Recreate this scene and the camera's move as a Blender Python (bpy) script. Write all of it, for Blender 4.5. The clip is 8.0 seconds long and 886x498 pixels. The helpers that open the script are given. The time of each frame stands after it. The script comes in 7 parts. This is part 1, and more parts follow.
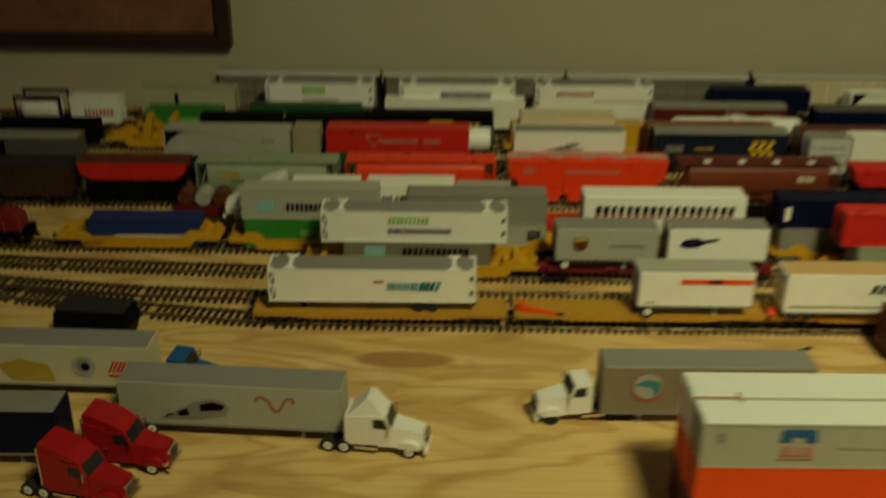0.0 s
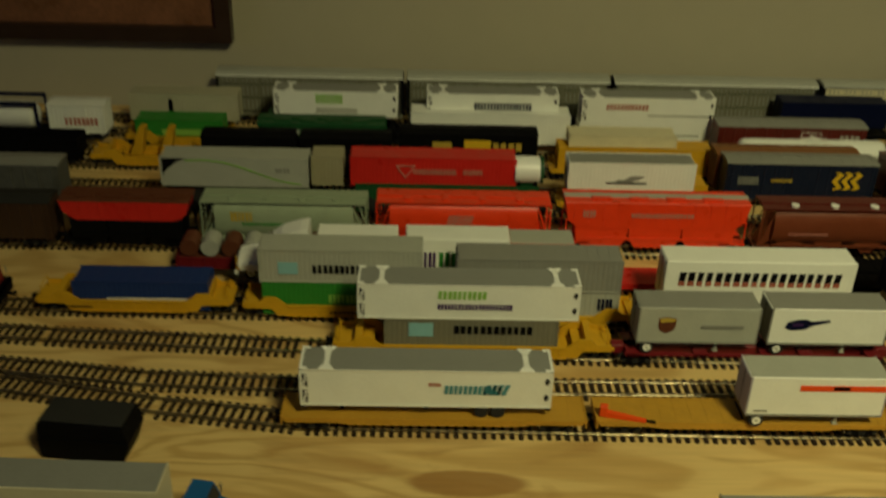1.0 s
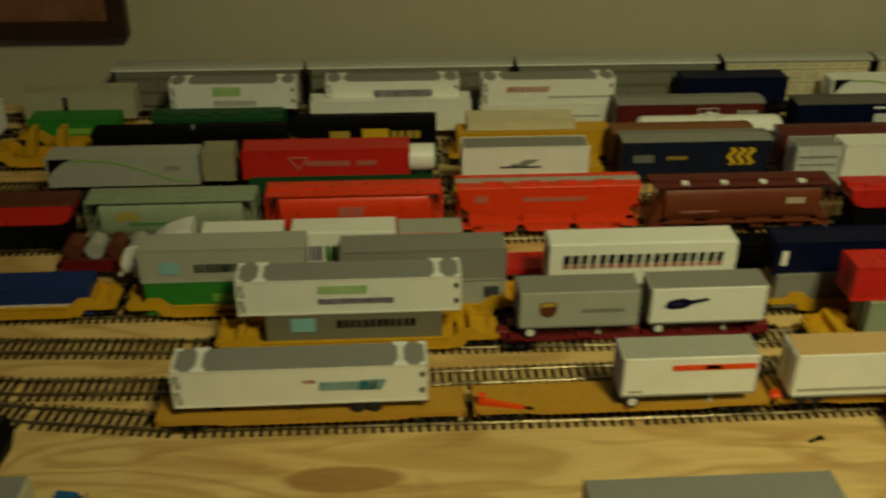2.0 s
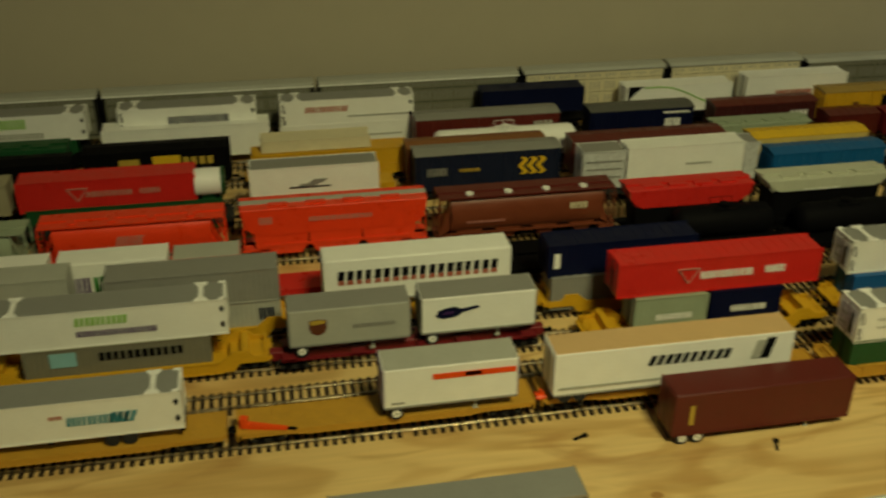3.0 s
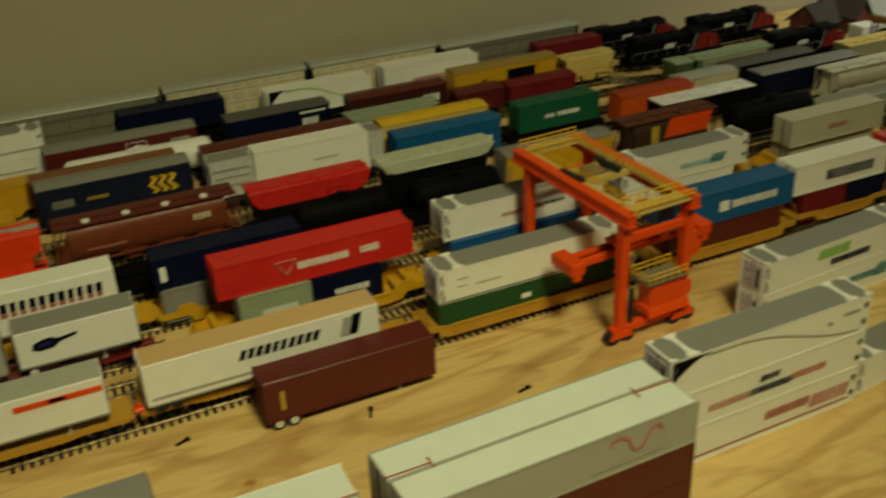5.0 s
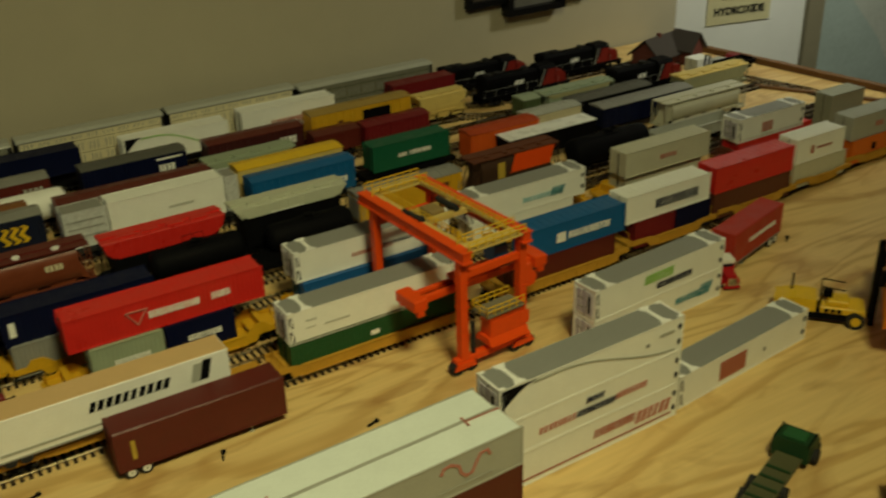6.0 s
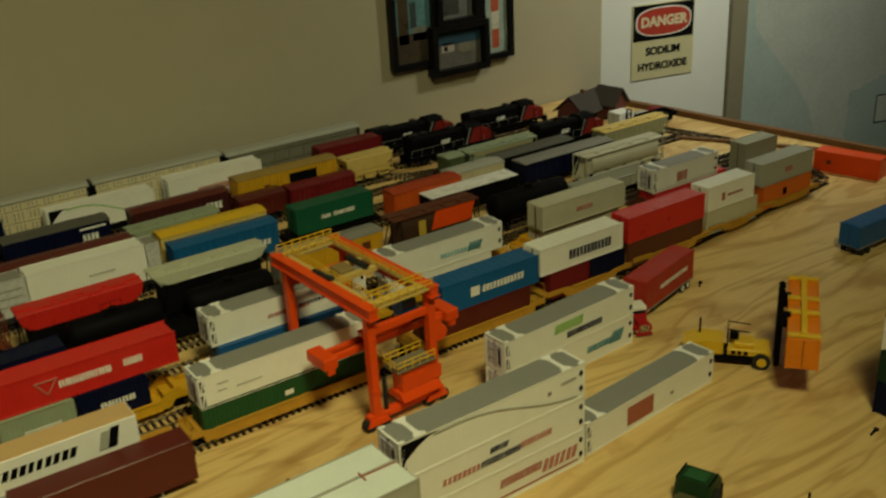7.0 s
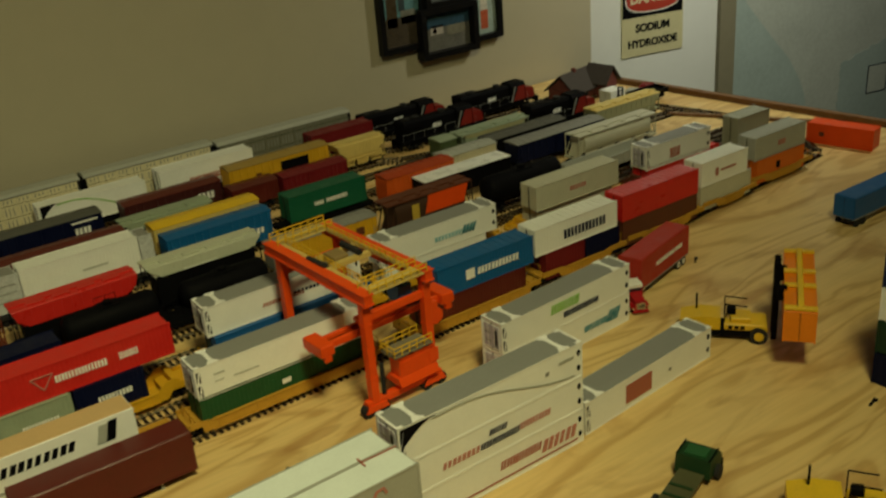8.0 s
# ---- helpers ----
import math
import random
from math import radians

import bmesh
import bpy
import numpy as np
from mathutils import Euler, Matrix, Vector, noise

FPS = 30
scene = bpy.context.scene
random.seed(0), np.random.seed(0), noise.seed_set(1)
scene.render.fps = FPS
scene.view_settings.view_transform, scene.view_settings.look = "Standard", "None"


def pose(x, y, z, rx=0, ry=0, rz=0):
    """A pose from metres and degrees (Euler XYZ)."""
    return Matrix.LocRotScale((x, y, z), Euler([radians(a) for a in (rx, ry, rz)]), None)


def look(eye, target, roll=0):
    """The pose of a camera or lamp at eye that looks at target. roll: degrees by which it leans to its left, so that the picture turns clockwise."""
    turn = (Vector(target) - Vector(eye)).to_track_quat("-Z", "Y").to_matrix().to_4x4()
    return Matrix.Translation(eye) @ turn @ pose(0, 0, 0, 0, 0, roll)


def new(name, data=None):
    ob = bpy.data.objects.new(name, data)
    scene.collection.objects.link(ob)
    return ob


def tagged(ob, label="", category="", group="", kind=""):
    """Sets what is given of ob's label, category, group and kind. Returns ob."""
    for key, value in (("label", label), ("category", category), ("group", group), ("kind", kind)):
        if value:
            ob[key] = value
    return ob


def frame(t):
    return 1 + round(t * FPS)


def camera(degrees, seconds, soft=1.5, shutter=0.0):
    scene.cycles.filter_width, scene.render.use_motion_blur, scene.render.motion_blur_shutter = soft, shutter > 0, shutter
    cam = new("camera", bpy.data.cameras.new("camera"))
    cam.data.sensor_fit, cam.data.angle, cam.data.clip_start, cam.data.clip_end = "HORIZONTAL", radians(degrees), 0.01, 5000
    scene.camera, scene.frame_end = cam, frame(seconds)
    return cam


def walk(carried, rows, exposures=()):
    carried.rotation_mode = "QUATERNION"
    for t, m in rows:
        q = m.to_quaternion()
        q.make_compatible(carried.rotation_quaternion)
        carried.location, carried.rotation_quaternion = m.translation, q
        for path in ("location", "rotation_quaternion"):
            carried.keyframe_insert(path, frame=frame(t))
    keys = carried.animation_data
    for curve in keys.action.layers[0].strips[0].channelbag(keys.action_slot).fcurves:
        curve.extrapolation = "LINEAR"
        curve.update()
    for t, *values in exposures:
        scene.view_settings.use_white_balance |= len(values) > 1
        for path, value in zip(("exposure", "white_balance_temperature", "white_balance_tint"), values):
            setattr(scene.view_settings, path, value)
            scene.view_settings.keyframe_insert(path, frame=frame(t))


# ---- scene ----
cam = camera(48.0, 8.0, soft=2.3, shutter=0.7)
PATH = [
    (0, (0.0117, -0.1008, 0.4631), (0.0099, 1.7100, -0.3861), 0.50),
    (0.2, (-0.0242, -0.0308, 0.4524), (-0.0055, 1.7418, -0.4737), 0.72),
    (0.5, (-0.0556, 0.0472, 0.4678), (-0.0242, 1.7937, -0.5062), 0.09),
    (0.6, (-0.0606, 0.0578, 0.4656), (-0.0264, 1.8134, -0.4918), 0.50),
    (0.7, (-0.0676, 0.0685, 0.4593), (-0.0317, 1.8485, -0.4519), 0.97),
    (0.8, (-0.0712, 0.0792, 0.4626), (-0.0312, 1.8720, -0.4230), 1.36),
    (1, (-0.0605, 0.1006, 0.4979), (-0.0131, 1.8551, -0.4609), 1.73),
    (1.2, (-0.0517, 0.1165, 0.4977), (-0.0017, 1.8601, -0.4807), 1.33),
    (2.3, (0.0476, 0.1013, 0.5081), (0.2381, 1.8251, -0.4880), 0.70),
    (2.5, (0.0751, 0.0987, 0.5022), (0.3255, 1.8365, -0.4555), 0.82),
    (3, (0.1143, 0.0956, 0.4958), (0.4543, 1.8252, -0.4493), 0.53),
    (3.5, (0.1646, 0.0786, 0.4926), (0.5811, 1.7921, -0.4511), -1.42),
    (4, (0.2184, 0.0516, 0.4888), (0.7460, 1.7247, -0.4715), -1.93),
    (4.5, (0.2506, 0.0321, 0.4947), (0.8867, 1.6709, -0.4592), -1.98),
    (5, (0.2752, 0.0134, 0.4986), (0.9997, 1.6258, -0.4370), -2.58),
    (5.2, (0.2830, 0.0027, 0.5031), (1.0523, 1.6029, -0.4174), -2.35),
    (6.3, (0.3087, -0.0421, 0.5289), (1.2719, 1.4703, -0.3572), -2.17),
    (6.5, (0.3185, -0.0473, 0.5265), (1.2960, 1.4680, -0.3387), -2.49),
    (7, (0.3349, -0.0767, 0.5273), (1.3548, 1.4526, -0.2607), -3.13),
    (7.5, (0.3470, -0.0802, 0.5225), (1.3793, 1.4431, -0.2609), -4.42),
    (8, (0.3389, -0.0750, 0.5247), (1.3558, 1.4407, -0.2932), -4.76),
]
EXPOSURES = [(0, 0.02), (1, 0.05), (2.5, 0.03), (3.5, 0.0), (4.5, -0.05), (5.2, -0.07), (6.5, -0.09), (7.2, -0.06), (8, -0.02)]
walk(cam, [(t, look(eye, target, roll)) for t, eye, target, roll in PATH], EXPOSURES)


# ---- light ----
world = bpy.data.worlds.new("room_world")
scene.world = world
world.use_nodes = True
world.node_tree.nodes["Background"].inputs[0].default_value = (0.9, 1.0, 0.75, 1)
world.node_tree.nodes["Background"].inputs[1].default_value = 0.0003


def area_lamp(name, place, target, size, watts, color):
    data = bpy.data.lights.new(name, "AREA")
    data.shape, data.size, data.energy, data.color = "DISK", size, watts, color
    ob = new(name, data)
    ob.matrix_world = look(place, target)
    return ob


LAMP = (0.99, 0.93, 0.47)
ceiling_light = area_lamp("ceiling_lamp_light", (0.50, -0.22, 1.34), (0.44, 0.80, 0.05), 0.30, 5.75, LAMP)
ceiling_light.data.spread = radians(106)
pendant_light = area_lamp("pendant_lamp_light", (1.95, 0.80, 0.80), (1.93, 1.34, 0.05), 0.10, 2.5, (1.0, 0.99, 0.76))
pendant_light.data.spread = radians(130)

# cool daylight through the side window
window_light = bpy.data.lights.new("window_light", "AREA")
window_light.shape, window_light.size, window_light.size_y, window_light.energy, window_light.color = "RECTANGLE", 0.78, 0.68, 1.7, (0.72, 0.74, 1.0)
window_lamp = new("window_light", window_light)
window_lamp.matrix_world = look((-2.39, 0.35, 0.50), (0.0, 0.45, 0.20))

# ---- materials ----
MATS = {}


def mat(name, color, rough=0.5, metal=0.0, grain=0.08, scale=60.0, bump=0.0, spec=0.28, coat=0.0):
    """A painted or plain surface: base colour with two scales of wear, and a fine relief."""
    if name in MATS:
        return MATS[name]
    m = bpy.data.materials.new(name)
    m.use_nodes = True
    nt = m.node_tree
    b = nt.nodes["Principled BSDF"]
    b.inputs["Roughness"].default_value = rough
    b.inputs["Metallic"].default_value = metal
    b.inputs["Specular IOR Level"].default_value = spec
    b.inputs["Coat Weight"].default_value = coat
    tc = nt.nodes.new("ShaderNodeTexCoord")
    info = nt.nodes.new("ShaderNodeObjectInfo")
    add = nt.nodes.new("ShaderNodeVectorMath")
    add.operation = "ADD"
    mul = nt.nodes.new("ShaderNodeMath")
    mul.operation = "MULTIPLY"
    mul.inputs[1].default_value = 7.0
    nt.links.new(info.outputs["Random"], mul.inputs[0])
    nt.links.new(tc.outputs["Object"], add.inputs[0])
    nt.links.new(mul.outputs[0], add.inputs[1])
    n1 = nt.nodes.new("ShaderNodeTexNoise")
    n1.inputs["Scale"].default_value = scale
    n1.inputs["Detail"].default_value = 5
    n2 = nt.nodes.new("ShaderNodeTexNoise")
    n2.inputs["Scale"].default_value = scale * 9
    n2.inputs["Detail"].default_value = 3
    for n in (n1, n2):
        nt.links.new(add.outputs[0], n.inputs["Vector"])
    mix = nt.nodes.new("ShaderNodeMath")
    mix.operation = "ADD"
    nt.links.new(n1.outputs["Fac"], mix.inputs[0])
    nt.links.new(n2.outputs["Fac"], mix.inputs[1])
    ramp = nt.nodes.new("ShaderNodeMapRange")
    ramp.inputs["From Min"].default_value, ramp.inputs["From Max"].default_value = 0.6, 1.4
    ramp.inputs["To Min"].default_value, ramp.inputs["To Max"].default_value = 1 - grain, 1 + grain
    nt.links.new(mix.outputs[0], ramp.inputs["Value"])
    sc = nt.nodes.new("ShaderNodeVectorMath")
    sc.operation = "SCALE"
    sc.inputs[0].default_value = color
    nt.links.new(ramp.outputs[0], sc.inputs["Scale"])
    nt.links.new(sc.outputs[0], b.inputs["Base Color"])
    rr = nt.nodes.new("ShaderNodeMapRange")
    rr.inputs["From Min"].default_value, rr.inputs["From Max"].default_value = 0.3, 0.7
    rr.inputs["To Min"].default_value, rr.inputs["To Max"].default_value = max(0.05, rough - 0.1), min(1, rough + 0.1)
    nt.links.new(n1.outputs["Fac"], rr.inputs["Value"])
    nt.links.new(rr.outputs[0], b.inputs["Roughness"])
    if bump:
        bp = nt.nodes.new("ShaderNodeBump")
        bp.inputs["Strength"].default_value = bump
        bp.inputs["Distance"].default_value = 0.0006
        nt.links.new(n2.outputs["Fac"], bp.inputs["Height"])
        nt.links.new(bp.outputs[0], b.inputs["Normal"])
    MATS[name] = m
    return m


# knots and stains of the plywood: centre, radii, depth
KNOTS = ((-0.012, 0.660, 0.046, 0.0145, 0.85), (-0.045, 0.612, 0.034, 0.011, 0.35), (-0.10, 0.575, 0.012, 0.006, 0.6), (0.385, 0.612, 0.005, 0.004, 0.9), (0.67, 0.645, 0.030, 0.007, 0.4), (1.15, 0.47, 0.05, 0.006, 0.35))


def wood_mat(name, light, dark, late):
    """Rotary-cut plywood: long wandering grain with knots, in metres."""
    m = bpy.data.materials.new(name)
    m.use_nodes = True
    nt = m.node_tree
    b = nt.nodes["Principled BSDF"]
    b.inputs["Roughness"].default_value = 0.42
    tc = nt.nodes.new("ShaderNodeTexCoord")
    mp = nt.nodes.new("ShaderNodeMapping")
    mp.inputs["Scale"].default_value = (1.0, 3.8, 1.0)
    nt.links.new(tc.outputs["Object"], mp.inputs["Vector"])
    big = nt.nodes.new("ShaderNodeTexNoise")
    big.inputs["Scale"].default_value, big.inputs["Detail"].default_value = 2.6, 3.0
    big.inputs["Distortion"].default_value = 0.9
    nt.links.new(mp.outputs[0], big.inputs["Vector"])
    rings = nt.nodes.new("ShaderNodeMath")
    rings.operation = "MULTIPLY"
    rings.inputs[1].default_value = 52.0
    nt.links.new(big.outputs["Fac"], rings.inputs[0])
    sine = nt.nodes.new("ShaderNodeMath")
    sine.operation = "SINE"
    nt.links.new(rings.outputs[0], sine.inputs[0])
    r1 = nt.nodes.new("ShaderNodeMapRange")
    r1.inputs["From Min"].default_value, r1.inputs["From Max"].default_value = -1, 1
    nt.links.new(sine.outputs[0], r1.inputs["Value"])
    c1 = nt.nodes.new("ShaderNodeValToRGB")
    e = c1.color_ramp.elements
    e[0].position, e[0].color = 0.0, (*light, 1)
    e[1].position, e[1].color = 1.0, (*dark, 1)
    mid = c1.color_ramp.elements.new(0.62)
    mid.color = (*[(a * 0.8 + d * 0.2) for a, d in zip(light, dark)], 1)
    nt.links.new(r1.outputs[0], c1.inputs["Fac"])
    fine = nt.nodes.new("ShaderNodeTexNoise")
    mp2 = nt.nodes.new("ShaderNodeMapping")
    mp2.inputs["Scale"].default_value = (4.0, 70.0, 1.0)
    nt.links.new(tc.outputs["Object"], mp2.inputs["Vector"])
    nt.links.new(mp2.outputs[0], fine.inputs["Vector"])
    fine.inputs["Scale"].default_value, fine.inputs["Detail"].default_value = 3.0, 6.0
    patch = nt.nodes.new("ShaderNodeTexNoise")
    mp3 = nt.nodes.new("ShaderNodeMapping")
    mp3.inputs["Scale"].default_value = (1.0, 2.3, 1.0)
    nt.links.new(tc.outputs["Object"], mp3.inputs["Vector"])
    nt.links.new(mp3.outputs[0], patch.inputs["Vector"])
    patch.inputs["Scale"].default_value, patch.inputs["Detail"].default_value = 8.5, 4.0
    patch.inputs["Distortion"].default_value = 1.2
    pr = nt.nodes.new("ShaderNodeMapRange")
    pr.inputs["From Min"].default_value, pr.inputs["From Max"].default_value = 0.53, 0.70
    pr.inputs["To Max"].default_value = 0.62
    nt.links.new(patch.outputs["Fac"], pr.inputs["Value"])
    mx = nt.nodes.new("ShaderNodeMix")
    mx.data_type = "RGBA"
    nt.links.new(pr.outputs[0], mx.inputs["Factor"])
    nt.links.new(c1.outputs[0], mx.inputs["A"])
    mx.inputs["B"].default_value = (*late, 1)
    col = mx.outputs["Result"]
    for cx, cy, rx, ry, deep in KNOTS:
        off = nt.nodes.new("ShaderNodeVectorMath")
        off.operation = "SUBTRACT"
        off.inputs[1].default_value = (cx, cy, 0)
        wob = nt.nodes.new("ShaderNodeVectorMath")
        wob.operation = "MULTIPLY_ADD"
        wob.inputs[1].default_value = (0.022, 0.010, 0)
        nt.links.new(patch.outputs["Color"], wob.inputs[0])
        nt.links.new(tc.outputs["Object"], wob.inputs[2])
        nt.links.new(wob.outputs[0], off.inputs[0])
        sc0 = nt.nodes.new("ShaderNodeVectorMath")
        sc0.operation = "MULTIPLY"
        sc0.inputs[1].default_value = (1 / rx, 1 / ry, 0)
        nt.links.new(off.outputs[0], sc0.inputs[0])
        ln = nt.nodes.new("ShaderNodeVectorMath")
        ln.operation = "LENGTH"
        nt.links.new(sc0.outputs[0], ln.inputs[0])
        kr = nt.nodes.new("ShaderNodeMapRange")
        kr.interpolation_type = "SMOOTHSTEP"
        kr.inputs["From Min"].default_value, kr.inputs["From Max"].default_value = 1.10, 0.84
        kr.inputs["To Max"].default_value = deep
        nt.links.new(ln.outputs["Value"], kr.inputs["Value"])
        km = nt.nodes.new("ShaderNodeMix")
        km.data_type = "RGBA"
        nt.links.new(kr.outputs[0], km.inputs["Factor"])
        nt.links.new(col, km.inputs["A"])
        km.inputs["B"].default_value = (late[0] * 0.86, late[1] * 0.80, late[2] * 0.75, 1)
        col = km.outputs["Result"]
    fr = nt.nodes.new("ShaderNodeMapRange")
    fr.inputs["From Min"].default_value, fr.inputs["From Max"].default_value = 0.3, 0.7
    fr.inputs["To Min"].default_value, fr.inputs["To Max"].default_value = 0.94, 1.06
    nt.links.new(fine.outputs["Fac"], fr.inputs["Value"])
    sc = nt.nodes.new("ShaderNodeVectorMath")
    sc.operation = "SCALE"
    nt.links.new(col, sc.inputs[0])
    nt.links.new(fr.outputs[0], sc.inputs["Scale"])
    nt.links.new(sc.outputs[0], b.inputs["Base Color"])
    bp = nt.nodes.new("ShaderNodeBump")
    bp.inputs["Strength"].default_value, bp.inputs["Distance"].default_value = 0.25, 0.0004
    nt.links.new(fine.outputs["Fac"], bp.inputs["Height"])
    nt.links.new(bp.outputs[0], b.inputs["Normal"])
    MATS[name] = m
    return m


PLY = wood_mat("plywood", (0.76, 0.545, 0.225), (0.59, 0.38, 0.135), (0.43, 0.235, 0.072))
WALLPAINT = mat("wall_paint", (0.44, 0.40, 0.29), 0.75, 0, 0.03, 3.0, 0.15, 0.2)
WHITEWALL = mat("white_wall_paint", (0.74, 0.76, 0.74), 0.6, 0, 0.03, 3.0, 0.1, 0.3)
# unseen ceiling, walls and floor: invented dark colours that keep bounced light low
CEIL = mat("dimmed_ceiling_paint", (0.08, 0.075, 0.06), 0.9, 0, 0.03, 4.0)
UNSEENWALL = mat("bounce_cutting_wall", (0.09, 0.055, 0.03), 0.6, 0, 0.2, 12.0, 0.2, 0.2)
CARPET = mat("carpet", (0.10, 0.085, 0.065), 0.95, 0, 0.2, 80.0, 0.4, 0.1)
WHITE = mat("white_plastic", (0.84, 0.85, 0.80), 0.42, 0, 0.05)
BRIGHT = mat("bright_white_plastic", (0.88, 0.89, 0.86), 0.30, 0, 0.03, spec=0.5)
CREAM = mat("cream_plastic", (0.66, 0.60, 0.40), 0.5, 0, 0.08)
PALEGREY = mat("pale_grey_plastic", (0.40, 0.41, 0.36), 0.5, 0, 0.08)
GREY = mat("grey_plastic", (0.25, 0.25, 0.23), 0.5, 0, 0.1)
ROOFGREY = mat("roof_grey_plastic", (0.25, 0.255, 0.24), 0.45, 0, 0.08)
DARKGREY = mat("dark_grey_plastic", (0.028, 0.028, 0.028), 0.55, 0, 0.15, spec=0.08)
BLACK = mat("black_plastic", (0.004, 0.004, 0.005), 0.62, 0, 0.2, spec=0.05)
RUBBER = mat("rubber", (0.02, 0.02, 0.02), 0.8, 0, 0.2)
RED = mat("red_plastic", (0.60, 0.022, 0.016), 0.36, 0, 0.1, spec=0.4)
ORRED = mat("orange_red_plastic", (0.82, 0.050, 0.010), 0.34, 0, 0.1, spec=0.45)
DARKRED = mat("dark_red_plastic", (0.16, 0.010, 0.014), 0.45, 0, 0.1)
OXIDE = mat("oxide_brown_plastic", (0.17, 0.042, 0.018), 0.42, 0, 0.15)
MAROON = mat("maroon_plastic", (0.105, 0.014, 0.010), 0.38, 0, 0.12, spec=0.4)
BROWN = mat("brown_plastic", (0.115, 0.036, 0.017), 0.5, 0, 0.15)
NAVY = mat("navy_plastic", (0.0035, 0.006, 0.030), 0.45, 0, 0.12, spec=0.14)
BLUE = mat("blue_plastic", (0.012, 0.10, 0.30), 0.4, 0, 0.1)
HANJIN = mat("sea_blue_plastic", (0.008, 0.105, 0.29), 0.4, 0, 0.1)
GREEN = mat("green_plastic", (0.03, 0.23, 0.03), 0.45, 0, 0.1)
DKGREEN = mat("dark_green_plastic", (0.012, 0.075, 0.025), 0.45, 0, 0.15)
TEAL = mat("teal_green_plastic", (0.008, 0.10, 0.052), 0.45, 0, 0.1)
PALEGREEN = mat("pale_green_plastic", (0.30, 0.36, 0.25), 0.5, 0, 0.1)
YELLOW = mat("yellow_plastic", (0.62, 0.34, 0.015), 0.45, 0, 0.12)
LEMON = mat("lemon_plastic", (0.74, 0.47, 0.022), 0.45, 0, 0.1)
TTX = mat("flatcar_yellow", (0.50, 0.27, 0.03), 0.5, 0, 0.15)
PALEYEL = mat("pale_yellow_plastic", (0.65, 0.50, 0.16), 0.5, 0, 0.1)
ORANGE = mat("orange_plastic", (0.82, 0.078, 0.006), 0.40, 0, 0.08)
TAN = mat("tan_plastic", (0.60, 0.40, 0.19), 0.5, 0, 0.06)
# lilac tint puts the cool side light on -x ends into the colour
COOLLIT = mat("cool_lit_grey_plastic", (0.42, 0.40, 0.48), 0.5, 0, 0.06)
BONE = mat("bone_plastic", (0.54, 0.53, 0.41), 0.5, 0, 0.08)
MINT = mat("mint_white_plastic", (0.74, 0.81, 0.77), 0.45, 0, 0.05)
METAL = mat("rail_metal", (0.55, 0.50, 0.40), 0.28, 1.0, 0.15)
CHROME = mat("chrome", (0.8, 0.8, 0.8), 0.12, 1.0, 0.03)
TIE = mat("tie_plastic", (0.034, 0.023, 0.016), 0.7, 0, 0.3, spec=0.06)
GLASS = mat("dark_window", (0.02, 0.025, 0.03), 0.08, 0, 0.05)
GOLD = mat("gold_ink", (0.5, 0.35, 0.05), 0.5)
INKS = {"navy": NAVY, "red": RED, "black": BLACK, "white": WHITE, "green": GREEN, "teal": mat("teal_ink", (0.05, 0.24, 0.30), 0.5),
        "orange": ORANGE, "yellow": LEMON, "grey": GREY, "pale": PALEGREY, "gold": GOLD, "blue": BLUE, "lime": mat("lime_ink", (0.25, 0.5, 0.08), 0.5),
        "purple": mat("purple_ink", (0.06, 0.02, 0.12), 0.5), "cyan": mat("cyan_ink", (0.25, 0.5, 0.55), 0.5), "rust": mat("rust_ink", (0.4, 0.12, 0.08), 0.5),
        "brown": BROWN, "cream": CREAM, "pink": mat("pink_ink", (0.5, 0.2, 0.16), 0.5)}

# ---- builders ----


